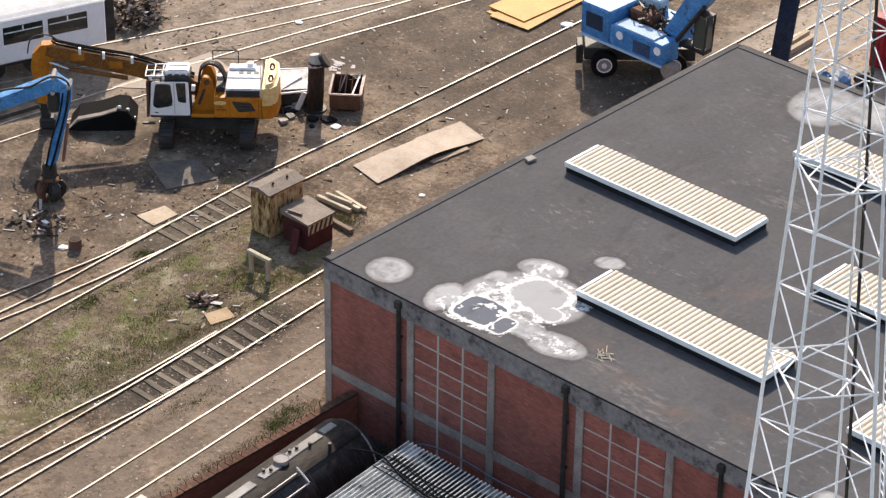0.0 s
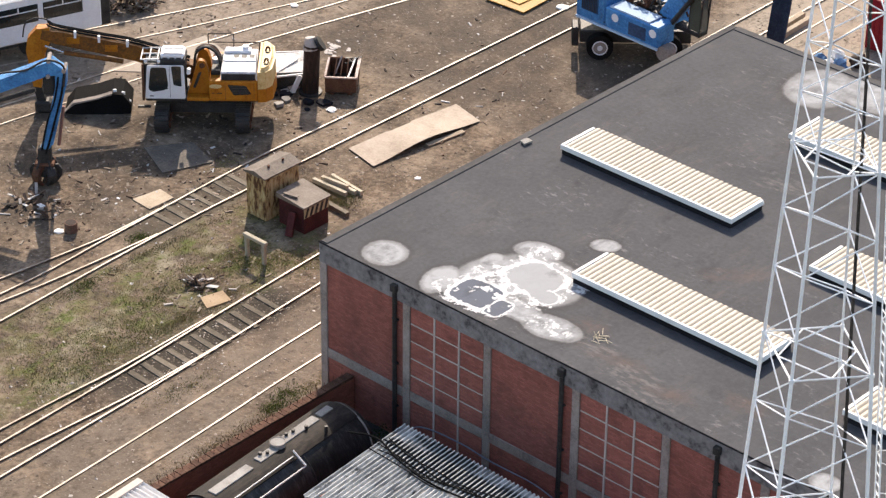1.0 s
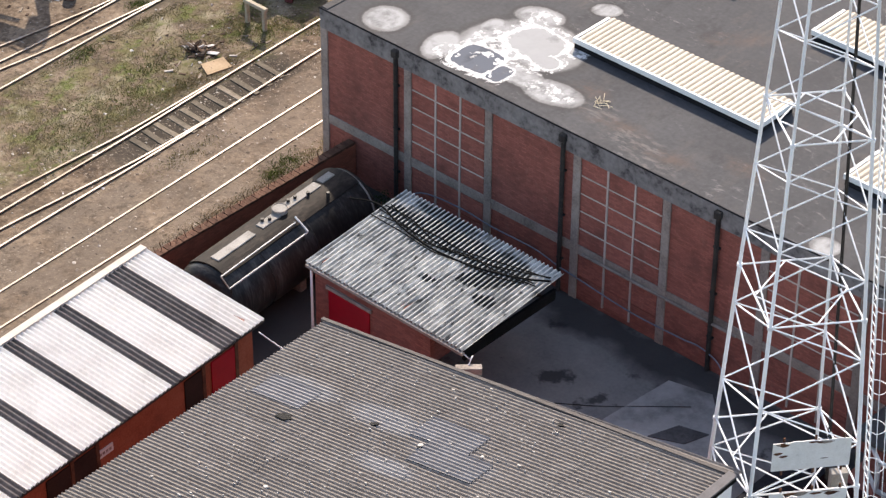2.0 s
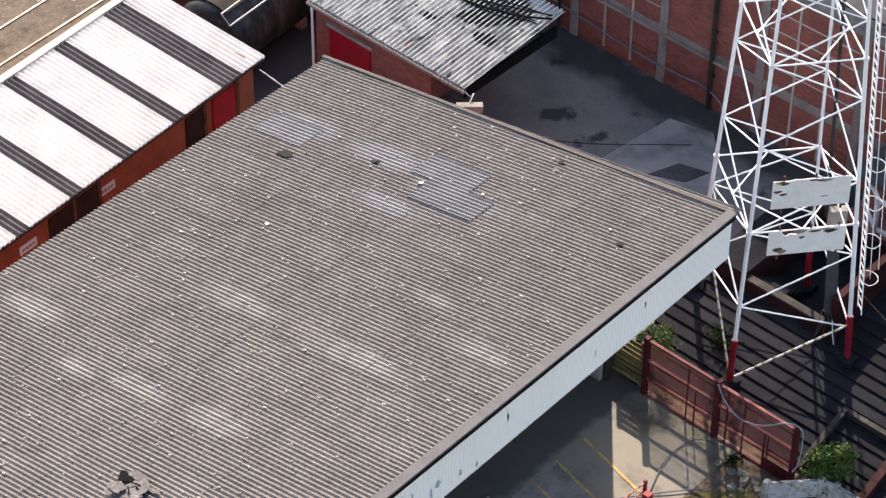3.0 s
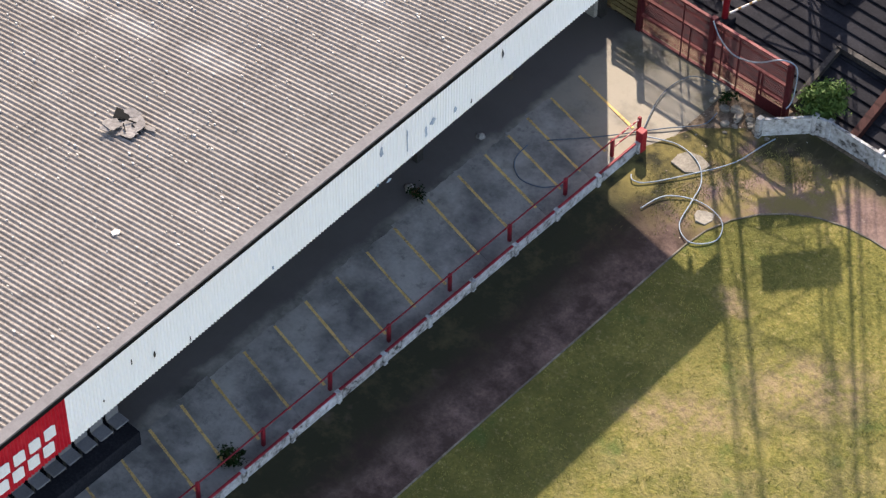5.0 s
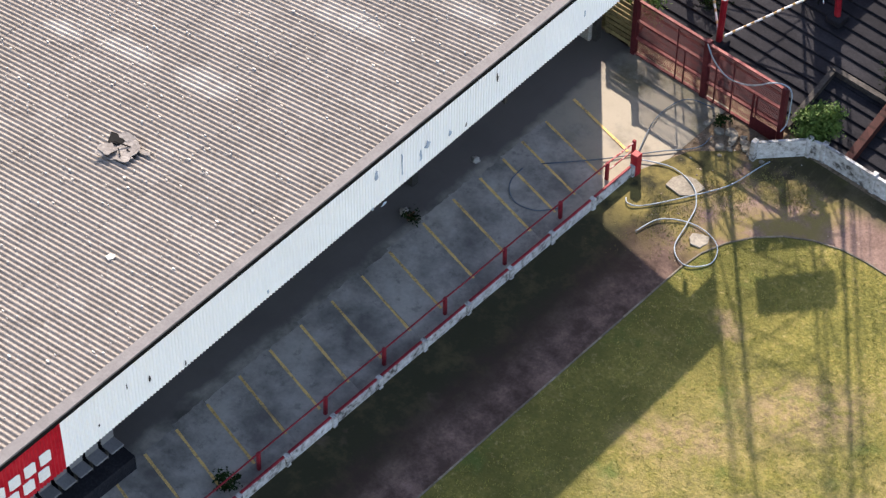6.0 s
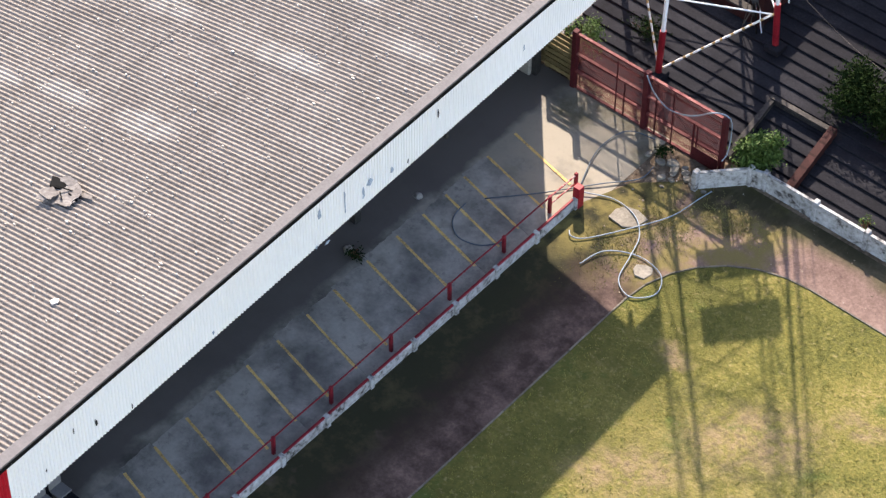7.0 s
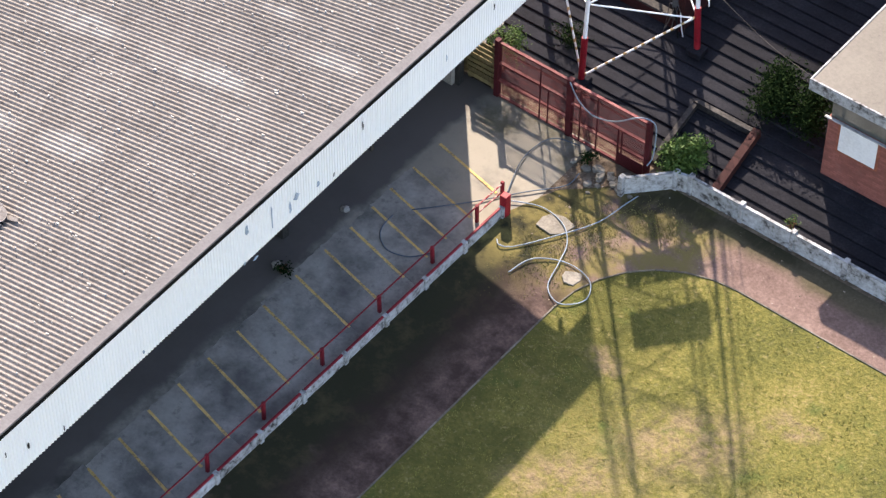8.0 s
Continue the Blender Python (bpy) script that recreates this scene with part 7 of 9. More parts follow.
def crawler(parent, x, l=4.3, h=0.95, w=0.62):
    m = Matrix(((0, 0, 1, x - w / 2), (1, 0, 0, 0), (0, 1, 0, 0), (0, 0, 0, 1)))
    bm = bm_new()
    prism(bm, stadium(l, h), 0.05, w - 0.05, m)
    tr = part("crawler_track", bm, BLACKSTEEL, parent)
    me = mesh_of("track_shoe", made(box, (0, 0, 0), (w, 0.15, 0.05), bev=0.01), BLACKSTEEL)
    out = stadium(l, h)
    per = [(Vector(out[(i + 1) % len(out)]) - Vector(out[i])).length for i in range(len(out))]
    total, n = sum(per), int(sum(per) / 0.2)
    for k in range(n):
        s, i = total * k / n, 0
        while s > per[i]:
            s -= per[i]
            i += 1
        a, b = Vector(out[i]), Vector(out[(i + 1) % len(out)])
        p, d = a.lerp(b, s / per[i]), (b - a).normalized()
        piece("track_shoe", me, tr, pose(x, p.x, max(p.y, 0.03), math.degrees(math.atan2(d.y, d.x)), 0, 0))


crawler(exc, -1.72)
crawler(exc, 1.72)
part("undercarriage", made(span, (-1.45, -0.8, 0.4), (1.45, 0.8, 0.95), bev=0.05), BLACKSTEEL, exc)
part("slew_ring", made(tube, (0, 0, 0.95), (0, 0, 1.3), 0.85, 24), BLACKSTEEL, exc)
FADEDCREAM = mat("sun-faded cream yellow paint", [(0.3, 0.14, 0.03), (0.62, 0.42, 0.17), (0.72, 0.56, 0.3)], scale=1.4, fine=8, rough=0.5, bump=0.06, stops=[0.34, 0.44, 0.62])
ENGTOP = mat("scuffed pale engine cover", [(0.2, 0.19, 0.19), (0.46, 0.45, 0.45), (0.66, 0.65, 0.65)], scale=2.5, fine=12, rough=0.4, bump=0.06, stops=[0.34, 0.46, 0.6])


def rounded(pts, r=0.1, n=4):
    """An outline with its corners rounded."""
    out = []
    for i, p in enumerate(pts):
        p, a, b = Vector(p), Vector(pts[i - 1]), Vector(pts[(i + 1) % len(pts)])
        q0, q1 = p + (a - p).normalized() * r, p + (b - p).normalized() * r
        for k in range(n + 1):
            u = k / n
            out.append(tuple(q0 * (1 - u) ** 2 + p * 2 * u * (1 - u) + q1 * u * u))
    return out


part("deck", made(span, (-2.4, -1.36, 1.26), (2.4, 1.36, 1.42), bev=0.03), BLACKSTEEL, exc)
eng = part("engine_house", made(span, (0.3, -1.42, 1.3), (2.36, 1.42, 2.26), bev=0.05), ORANGE, exc)
part("sill_beam", made(span, (-0.66, -1.42, 1.3), (0.3, 1.42, 1.46), bev=0.03), ORANGE, exc)
bm = bm_new()
prism(bm, rounded([(1.08, 2.1), (1.86, 2.06), (2.1, 1.66), (1.34, 1.6)], 0.06), 1.42, 1.435, SIDE)
sub("vent_panel", bm, BLACKSTEEL, eng, "black louvred vent")
for k in range(5):
    z = 1.68 + 0.085 * k
    sub("louvre", made(span, (1.3 - 0.04 * k, -1.45, z), (2.0 - 0.03 * k, -1.432, z + 0.03)), mat("dull louvre", [(0.05, 0.045, 0.04), (0.09, 0.08, 0.07)]) if k == 0 else bpy.data.materials["dull louvre"], eng)
bm = bm_new()
prism(bm, [(0.58 + 0.27 * math.cos(a), 2.02 + 0.1 * math.sin(a)) for a in (2 * math.pi * k / 18 for k in range(18))], 1.418, 1.43, SIDE)
sub("badge", bm, FADEDCREAM, eng, "pale oval badge plate")
for x in (0.42, 0.62, 0.72):
    sub("decal", made(span, (x, -1.428, 1.68), (x + 0.12, -1.419, 1.72)), BLACKSTEEL, eng)
for x in (0.98, 2.2):
    sub("panel_seam", made(span, (x, -1.427, 1.4), (x + 0.015, -1.419, 2.22)), RUST, eng)
CW = [(0, -1.43), (0.34, -1.38), (0.6, -1.08), (0.7, 0), (0.6, 1.08), (0.34, 1.38), (0, 1.43)]
bm = made(prism, CW, 1.9, 2.85, Matrix.Translation((2.37, 0, 0)))
bmesh.ops.bevel(bm, geom=[e for e in bm.edges if min(v.co.z for v in e.verts) > 2.8], offset=0.15, segments=3, affect="EDGES")
cw = part("counterweight", bm, FADEDCREAM, exc, "faded cream yellow rounded counterweight")
sub("lower_band", made(prism, [(x * 1.03, y * 1.01) for x, y in CW], 1.28, 1.9, Matrix.Translation((2.37, 0, 0))), ORANGE, cw, "orange lower half")
sub("rust_plate", made(box, (2.9, -0.72, 1.92), (0.12, 0.4, 0.4), bev=0.05), BOOMORANGE, cw)
for y in (-0.75, 0.35):
    sub("lifting_eye", made(pipe, smooth_line([(2.62, y, 2.8), (2.68, y, 3.0), (2.78, y, 2.98), (2.82, y, 2.72)], 4), 0.045, 6), RUST, cw)
    sub("hook_recess", made(box, (2.7, y - 0.2, 2.83), (0.16, 0.14, 0.06), bev=0.02), BLACKSTEEL, cw)
ec = part("engine_cover", made(span, (0.8, -1.34, 2.26), (2.3, 0.9, 2.66), bev=0.05), ENGTOP, exc, "scuffed pale engine cover")
sub("grille", made(span, (0.84, -1.365, 2.3), (2.26, -1.34, 2.58)), BLACKSTEEL, ec)
for k in range(3):
    sub("cover_slat", made(span, (1.28 + 0.33 * k, 0.05, 2.66), (1.5 + 0.33 * k, 0.3, 2.68)), BLACKSTEEL, ec)
sub("cover_ridge", made(span, (0.86, -0.35, 2.66), (2.26, -0.2, 2.71), bev=0.02), CABWHT, ec)
sub("cover_hump", made(span, (0.86, 0.38, 2.64), (2.0, 0.86, 2.78), bev=0.05), CABWHT, ec)
part("exhaust_cap", made(tube, (1.75, 0.7, 2.74), (1.75, 0.7, 2.9), 0.14, 12), CABWHT, exc)
for j, (x, z, r) in enumerate(((0.5, 2.4, 0.16), (0.72, 2.38, 0.13), (0.45, 2.36, 0.1))):
    part("filter_bowl", made(tube, (x, 0.1 + 0.3 * j, 2.24), (x, 0.1 + 0.3 * j, z + 0.2), r, 12), ENGTOP if j != 1 else BLACKSTEEL, exc)
part("battery_box", made(box, (0.55, -0.5, 2.36), (0.4, 0.7, 0.22), bev=0.03), BLACKSTEEL, exc)
FOOT = rounded([(-0.68, 1.42), (0.28, 1.42), (0.28, 2.5), (0.12, 3.0), (-0.16, 3.04), (-0.3, 2.62), (-0.46, 2.0)], 0.12, 3)
for lo, hi in ((0.75, 1.0), (-0.5, -0.1)):
    ft = part("boom_foot", made(prism, FOOT, lo, hi, SIDE), ORANGE, exc, "yellow boom foot plate" if lo > 0 else "")
    if lo > 0:
        sub("foot_slot", made(prism, rounded([(-0.42, 1.75), (-0.3, 1.72), (-0.02, 2.5), (-0.16, 2.46)], 0.03, 2), hi, hi + 0.012, SIDE), BLACKSTEEL, ft)
        sub("foot_pin", made(tube, (0.0, -hi - 0.05, 2.8), (0.0, -hi, 2.8), 0.12, 12), RUST, ft)
cabm = part("cab", made(span, (-2.44, -1.36, 1.36), (-0.72, -0.2, 3.0), bev=0.06), BLACKSTEEL, exc, "black-framed cab with a white door")
bm = made(prism, rounded([(-2.42, 1.4), (-0.7, 1.4), (-0.74, 2.98), (-2.3, 2.98)], 0.09), 1.36, 1.4, SIDE)
dr = sub("door", bm, CABWHT, cabm, "white cab door")
bm = made(prism, rounded([(-2.28, 1.86), (-2.1, 1.72), (-1.56, 1.82), (-1.42, 2.0), (-1.5, 2.88), (-2.14, 2.88)], 0.1), 1.4, 1.412, SIDE)
sub("door_window", bm, GLASSDK, cabm)
bm = made(prism, rounded([(-1.2, 2.06), (-0.86, 1.98), (-0.86, 2.94), (-1.28, 2.94)], 0.07), 1.4, 1.412, SIDE)
sub("rear_window", bm, GLASSDK, cabm)
sub("windscreen", made(span, (-2.46, -1.26, 1.8), (-2.43, -0.3, 2.9)), GLASSDK, cabm)
sub("front_post", made(beam, (-2.5, -1.33, 1.3), (-2.48, -1.33, 3.0), 0.1, 0.1), RUST, cabm)
sub("door_seam", made(span, (-1.36, -1.404, 1.45), (-1.345, -1.399, 2.95)), BLACKSTEEL, cabm)
sub("door_handle", made(box, (-1.5, -1.42, 1.9), (0.12, 0.04, 0.04)), BLACKSTEEL, cabm)
sub("decal", made(span, (-2.22, -1.406, 1.5), (-2.05, -1.399, 1.55)), BLACKSTEEL, cabm)
sub("roof_band", made(span, (-1.78, -1.3, 3.0), (-0.68, -0.25, 3.2), bev=0.03), BLACKSTEEL, cabm)
sub("roof_unit", made(span, (-1.74, -1.18, 3.2), (-0.72, -0.3, 3.4), bev=0.07), CABWHT, cabm, "white rooftop air unit")
for y in (-1.0, -0.55):
    sub("unit_lid", made(box, (-1.2, y, 3.41), (0.8, 0.3, 0.05), bev=0.02), ENGTOP, cabm)
for k in range(4):
    sub("unit_bolt", made(box, (-1.66 + 0.28 * k, -1.2, 3.24), (0.08, 0.04, 0.05)), CABWHT, cabm)
sub("roof_window", made(span, (-2.36, -1.2, 3.0), (-1.84, -0.4, 3.02)), GLASSDK, cabm)
for y in (-1.28, -0.74, -0.2):
    sub("roof_bar", made(beam, (-2.55, y, 3.2), (-1.76, y, 3.22), 0.05), ENGTOP, cabm)
for x in (-2.55, -2.2, -1.85):
    sub("roof_bar", made(beam, (x, -1.3, 3.2), (x, -0.2, 3.2), 0.045), ENGTOP, cabm)
for x in (-2.45, -1.9):
    sub("guard_stay", made(beam, (x, -1.28, 3.0), (x, -1.28, 3.2), 0.04), BLACKSTEEL, cabm)
    part("work_light", made(box, (x + 0.1, -1.32, 3.12), (0.13, 0.1, 0.1), bev=0.02), CABWHT, exc)
for x in (-1.72, 1.72):
    for y in (-1.5, -0.9, -0.3, 0.3, 0.9, 1.5):
        part("track_roller", made(tube, (x - 0.33, y, 0.24), (x + 0.33, y, 0.24), 0.17, 10), RUST, exc)
part("step", made(span, (-2.75, -1.5, 1.0), (-2.2, -1.36, 1.08)), BLACKSTEEL, exc)
part("mirror", made(tube, (-0.56, -1.3, 2.55), (-0.53, -1.3, 2.8), 0.09, 10), CABWHT, exc)
bm = bm_new()
prism(bm, [(0.2, 1.75), (-0.3, 2.35), (-2.8, 3.3), (-6.2, 3.95), (-6.8, 4.0), (-6.9, 3.6), (-6.2, 3.35), (-2.9, 2.6), (-0.1, 1.6)], -0.28, 0.28, SIDE)
boom = part("boom", bm, BOOMORANGE, exc, "dirty orange box boom")
for x, z in ((-3.2, 3.45), (-4.4, 3.65), (-5.4, 3.85)):
    sub("boom_bracket", made(box, (x, -0.3, z), (0.1, 0.14, 0.3)), CABWHT, boom)
for y, lift in ((-0.16, 0.05), (0.02, 0.07), (0.18, 0.05)):
    sub("boom_hose", made(pipe, smooth_line([(-0.6, y, 2.55 + lift), (-2.8, y, 3.33 + lift), (-4.5, y, 3.66 + lift), (-6.2, y, 4.0 + lift), (-6.6, y, 4.2 + lift)], 4), 0.04, 6), RUBBER, boom)
for x, z in ((-2.0, 2.75), (-3.9, 3.2), (-5.5, 3.55)):
    sub("boom_plate", made(box, (x, -0.29, z), (0.55, 0.04, 0.32), bev=0.01), ORANGE, boom, "cleaner orange side plate")
for y in (-0.42, 0.42):
    sub("boom_ram", made(tube, (-3.4, y, 2.65), (-5.9, y, 3.05), 0.1, 10), BOOMORANGE, boom)
    sub("ram_rod", made(tube, (-5.9, y, 3.05), (-6.7, y, 3.35), 0.06, 10), CHROME, boom, "bright ram rod")
bm = bm_new()
prism(bm, [(-6.5, 4.1), (-7.05, 4.05), (-7.45, 3.6), (-7.55, 3.0), (-7.35, 1.3), (-7.0, 1.25), (-6.75, 2.9), (-6.45, 3.5)], -0.24, 0.24, SIDE)
stick = part("stick", bm, ORANGE, exc, "yellow dipper arm")
sub("link", made(beam, (-7.2, 0, 1.3), (-7.0, 0, 0.35), 0.3, 0.36), BLACKSTEEL, stick)
part("grab", made(box, (-7.0, 0, 0.3), (0.7, 0.6, 0.55), bev=0.1), BLACKSTEEL, exc)
for k in range(4):
    y = -0.3 + 0.13 * k
    part("hose", made(pipe, smooth_line([(-0.4, y, 2.4), (-0.3, y, 3.0), (0.1, y, 3.32 - 0.03 * k), (0.5, y, 3.1), (0.72, y, 2.6), (0.7, y, 2.2)], 5), 0.055, 6), RUST if k == 2 else BLACKSTEEL, exc)
part("hose", made(pipe, smooth_line([(-6.2, 0.1, 4.0), (-6.8, 0.1, 4.4), (-7.5, 0.1, 4.2), (-7.7, 0.1, 3.5)], 5), 0.035, 6), BLACKSTEEL, exc)
for a, b in (((0.1, 1.2, 2.2), (0.1, 1.2, 3.2)), ((1.2, 1.2, 2.2), (1.2, 1.2, 3.2)), ((0.1, 1.2, 3.2), (1.2, 1.2, 3.2)), ((0.1, 1.2, 2.8), (2.3, 1.2, 2.8)), ((2.3, 1.2, 2.3), (2.3, 1.2, 2.8)), ((2.33, -1.3, 2.26), (2.33, -1.3, 3.75))):
    part("guard_rail", made(tube, a, b, 0.025, 6), BLACKSTEEL if a[1] > 0 else CABWHT, exc)
bkt = thing("digger_bucket", (-81.5, 67.3, 0), rz=44, label="large black excavator bucket lying on the dirt", category="bucket")
bm = bm_new()
out = [(-1.6, 0.06), (-1.2, 0.55), (-0.2, 0.75), (0.5, 1.0), (0.95, 0.95), (1.3, 0.45), (1.25, 0.05), (0.3, 0.0), (-1.0, 0.0)]
prism(bm, out, -0.75, 0.75, SIDE)
part("shell", bm, RUBBER, bkt)
bm = bm_new()
prism(bm, [(-1.62, 0.1), (-1.2, 0.58), (-0.2, 0.79), (0.5, 1.03), (0.5, 0.97), (-0.2, 0.73), (-1.15, 0.5)], 0.5, 0.78, SIDE)
part("cutting_edge", bm, FRAMECON, bkt, "worn pale cutting edge")
for x, z in ((0.6, 1.02), (0.95, 0.9), (1.2, 0.5)):
    part("lug", made(box, (x, -0.5, z), (0.16, 0.12, 0.16), bev=0.03), CABWHT, bkt)

# ---- blue excavator with grab ----
BLUE = mat("scuffed blue machine paint", [(0.022, 0.115, 0.29), (0.045, 0.21, 0.46), (0.1, 0.32, 0.57)], scale=1.4, fine=10, rough=0.5, bump=0.06)
mix_in(BLUE, noise_mask(BLUE, 2.2, 0.54, 0.66, 6, 0.7), (0.025, 0.05, 0.09), 0.7)
bex = thing("blue_excavator", (-78.1, 61.4, 0), rz=42.5, label="blue excavator reaching over with a black scrap grab", category="excavator")
bm = bm_new()
prism(bm, [(0.9, 5.35), (0.45, 5.72), (-2.1, 4.68), (-5.4, 3.1), (-6.4, 2.1), (-6.1, 1.8), (-5.2, 2.65), (-2.1, 4.1), (0.2, 5.02), (0.6, 5.08)], -0.27, 0.27, SIDE)
bb = part("boom", bm, BLUE, bex)
sub("ram", made(tube, (-2.6, 0, 3.5), (-0.3, 0, 4.3), 0.1, 10), BLACKSTEEL, bb)
sub("boom_hose", made(pipe, smooth_line([(-2.6, -0.3, 4.7), (-1.6, -0.36, 5.2), (-0.6, -0.36, 5.35), (0.3, -0.34, 5.8), (0.95, -0.3, 5.5), (0.9, -0.3, 4.6)], 5), 0.045, 6), BLACKSTEEL, bb)
for x, z in ((0.35, 5.75), (0.95, 5.3), (0.3, 5.05)):
    sub("pin", made(tube, (x, -0.36, z), (x, 0.36, z), 0.09, 10), FRAMECON, bb)
bm = bm_new()
prism(bm, [(0.6, 5.55), (1.05, 5.3), (1.0, 4.6), (0.3, 1.9), (0.05, 1.6), (-0.22, 1.75), (-0.0, 2.4), (0.55, 4.5)], -0.22, 0.22, SIDE)
bs = part("stick", bm, BLUE, bex)
sub("stick_hose", made(pipe, smooth_line([(0.95, -0.25, 5.2), (0.8, -0.27, 4.3), (0.5, -0.27, 3.2), (0.15, -0.27, 2.0), (-0.05, -0.2, 1.4)], 5), 0.05, 6), RUBBER, bs)
sub("stick_hose", made(pipe, smooth_line([(0.7, -0.25, 5.0), (0.5, -0.3, 4.0), (0.15, -0.3, 3.0), (-0.1, -0.26, 2.0), (-0.2, -0.2, 1.5)], 5), 0.04, 6), RUBBER, bs)
sub("elbow_block", made(box, (0.3, 0, 4.55), (0.5, 0.5, 0.9), bev=0.1), BLACKSTEEL, bs, "black grimy elbow linkage")
sub("stick_ram", made(tube, (0.75, 0.28, 3.4), (0.45, 0.28, 1.6), 0.07, 8), mat("rusty pink ram", [(0.2, 0.1, 0.08), (0.3, 0.16, 0.13)]), bs)
gr = part("grab", made(box, (-0.1, 0, 1.15), (0.55, 0.5, 1.1), bev=0.1), BLACKSTEEL, bex, "black grab head")
sub("rotator", made(tube, (-0.1, 0, 0.75), (-0.1, 0, 0.4), 0.35, 12), BLACKSTEEL, gr)
sub("grab_yoke", made(box, (-0.12, 0, 0.95), (0.8, 0.7, 0.16), bev=0.05), RUST, gr, "rusty grab yoke")
for k in range(5):
    q = Matrix.Translation((-0.12, 0, 0)) @ Matrix.Rotation(2 * math.pi * k / 5 + 0.3, 4, "Z")
    bm = bm_new()
    prism(bm, [(0.22, 0.92), (0.5, 0.84), (0.66, 0.58), (0.62, 0.3), (0.42, 0.05), (0.3, 0.02), (0.46, 0.32), (0.46, 0.55), (0.36, 0.7), (0.2, 0.76)], -0.17, 0.17, q @ SIDE)
    sub("tine", bm, RUST if k % 2 else BLACKSTEEL, gr)
    sub("tine_ram", made(tube, q @ Vector((0.12, 0, 1.35)), q @ Vector((0.5, 0, 0.8)), 0.05, 8), BLACKSTEEL, gr)
part("body", made(span, (-10.5, -1.4, 1.2), (-5.8, 1.4, 2.7), bev=0.08), BLUE, bex)
crawler(bex, -9.3)
crawler(bex, -6.6)

# ---- blue wheeled handler ----
bh = thing("wheeled_handler", (-67.6, 87.0, 0), rz=-2, label="blue wheeled scrap handler with raised boom", category="material handler")
UND = pose(-1.1, 0.7, 0, 0, 0, 44)


def under(bm):
    """Parts of the wheeled chassis, which stands turned under the upper body."""
    bmesh.ops.transform(bm, verts=bm.verts, matrix=UND)
    return bm


part("chassis", under(made(span, (-2.4, -1.1, 0.65), (2.6, 1.1, 1.25), bev=0.05)), BLACKSTEEL, bh)
part("slew_ring", made(tube, (-1.0, 0.7, 1.2), (-1.0, 0.7, 1.75), 0.8, 20), BLACKSTEEL, bh)
for x in (-1.5, 1.6):
    for y in (-1.3, 1.3):
        w = part("wheel", under(made(tube, (x, y - 0.22, 0.6), (x, y + 0.22, 0.6), 0.6, 22)), RUBBER, bh, "black rubber tyre")
        s = -1 if y < 0 else 1
        sub("rim", under(made(tube, (x, y + s * 0.2, 0.6), (x, y + s * 0.235, 0.6), 0.33, 18)), FRAMECON, w, "pale steel rim")
        sub("rim_ring", under(made(pipe, [(x + 0.33 * math.cos(q), y + s * 0.24, 0.6 + 0.33 * math.sin(q)) for q in (math.pi * k / 8 for k in range(17))], 0.03, 5)), CABWHT, w)
        sub("hub", under(made(tube, (x, y + s * 0.23, 0.6), (x, y + s * 0.29, 0.6), 0.12, 10)), CABWHT, w)
part("outrigger", under(made(box, (-2.6, -0.6, 0.9), (0.3, 0.9, 0.9), bev=0.04)), BLACKSTEEL, bh)
ub = part("counterweight", made(span, (-2.65, -1.45, 1.75), (-0.9, 1.45, 3.3), bev=0.08), BLUE, bh, "bright blue counterweight housing")
sub("grille", made(span, (-2.3, -1.46, 2.2), (-1.3, -1.45, 2.95)), mat("navy grille", [(0.015, 0.04, 0.09), (0.03, 0.07, 0.14)], fine=30), ub)
sub("grille", made(span, (-2.66, -1.0, 2.2), (-2.65, 0.8, 2.95)), BLUESTEEL, ub)
ud = part("side_deck", made(span, (-0.9, -1.45, 1.75), (2.2, -0.3, 2.75), bev=0.06), BLUE, bh, "blue side housing")
sub("deck_top", made(span, (-0.7, -1.35, 2.75), (1.6, -0.5, 2.82)), mat("pale blue deck top", [(0.3, 0.42, 0.55), (0.45, 0.56, 0.66)], fine=12), ud)
for x in (-0.3, 1.9):
    sub("badge", made(tube, (x, -1.45, 2.4), (x, -1.47, 2.4), 0.2, 14), CABWHT, ud)
sub("panel", made(span, (0.5, -1.465, 1.9), (1.5, -1.45, 2.5)), BLUESTEEL, ud)
part("skirt", made(span, (-2.6, -1.5, 1.68), (2.2, -1.4, 1.78)), mat("pale blue trim", [(0.3, 0.45, 0.6), (0.42, 0.55, 0.68)]), bh)
part("far_deck", made(span, (-0.9, 0.5, 1.75), (1.6, 1.45, 2.9), bev=0.06), BLUE, bh)
part("engine_block", made(box, (-0.1, 0.1, 2.6), (1.4, 0.8, 1.2), bev=0.1), RUST, bh)
part("tank", made(box, (-0.2, 0.9, 3.2), (0.9, 0.7, 0.7), bev=0.08), mat("pale blue tank", [(0.3, 0.42, 0.52), (0.45, 0.56, 0.65)]), bh)
for k in range(9):
    sub("grille_bar", made(span, (-2.25 + 0.1 * k, -1.475, 2.24), (-2.21 + 0.1 * k, -1.46, 2.92)), BLACKSTEEL, ub)
part("air_box", made(box, (-0.9, 0.95, 3.35), (0.5, 0.6, 0.5), bev=0.06), CABWHT, bh, "white air cleaner box")
part("walkway", made(span, (-0.6, -0.5, 2.7), (1.8, 0.45, 2.76)), BLACKSTEEL, bh, "oily black engine deck")
bm = bm_new()
rnd = random.Random(77)
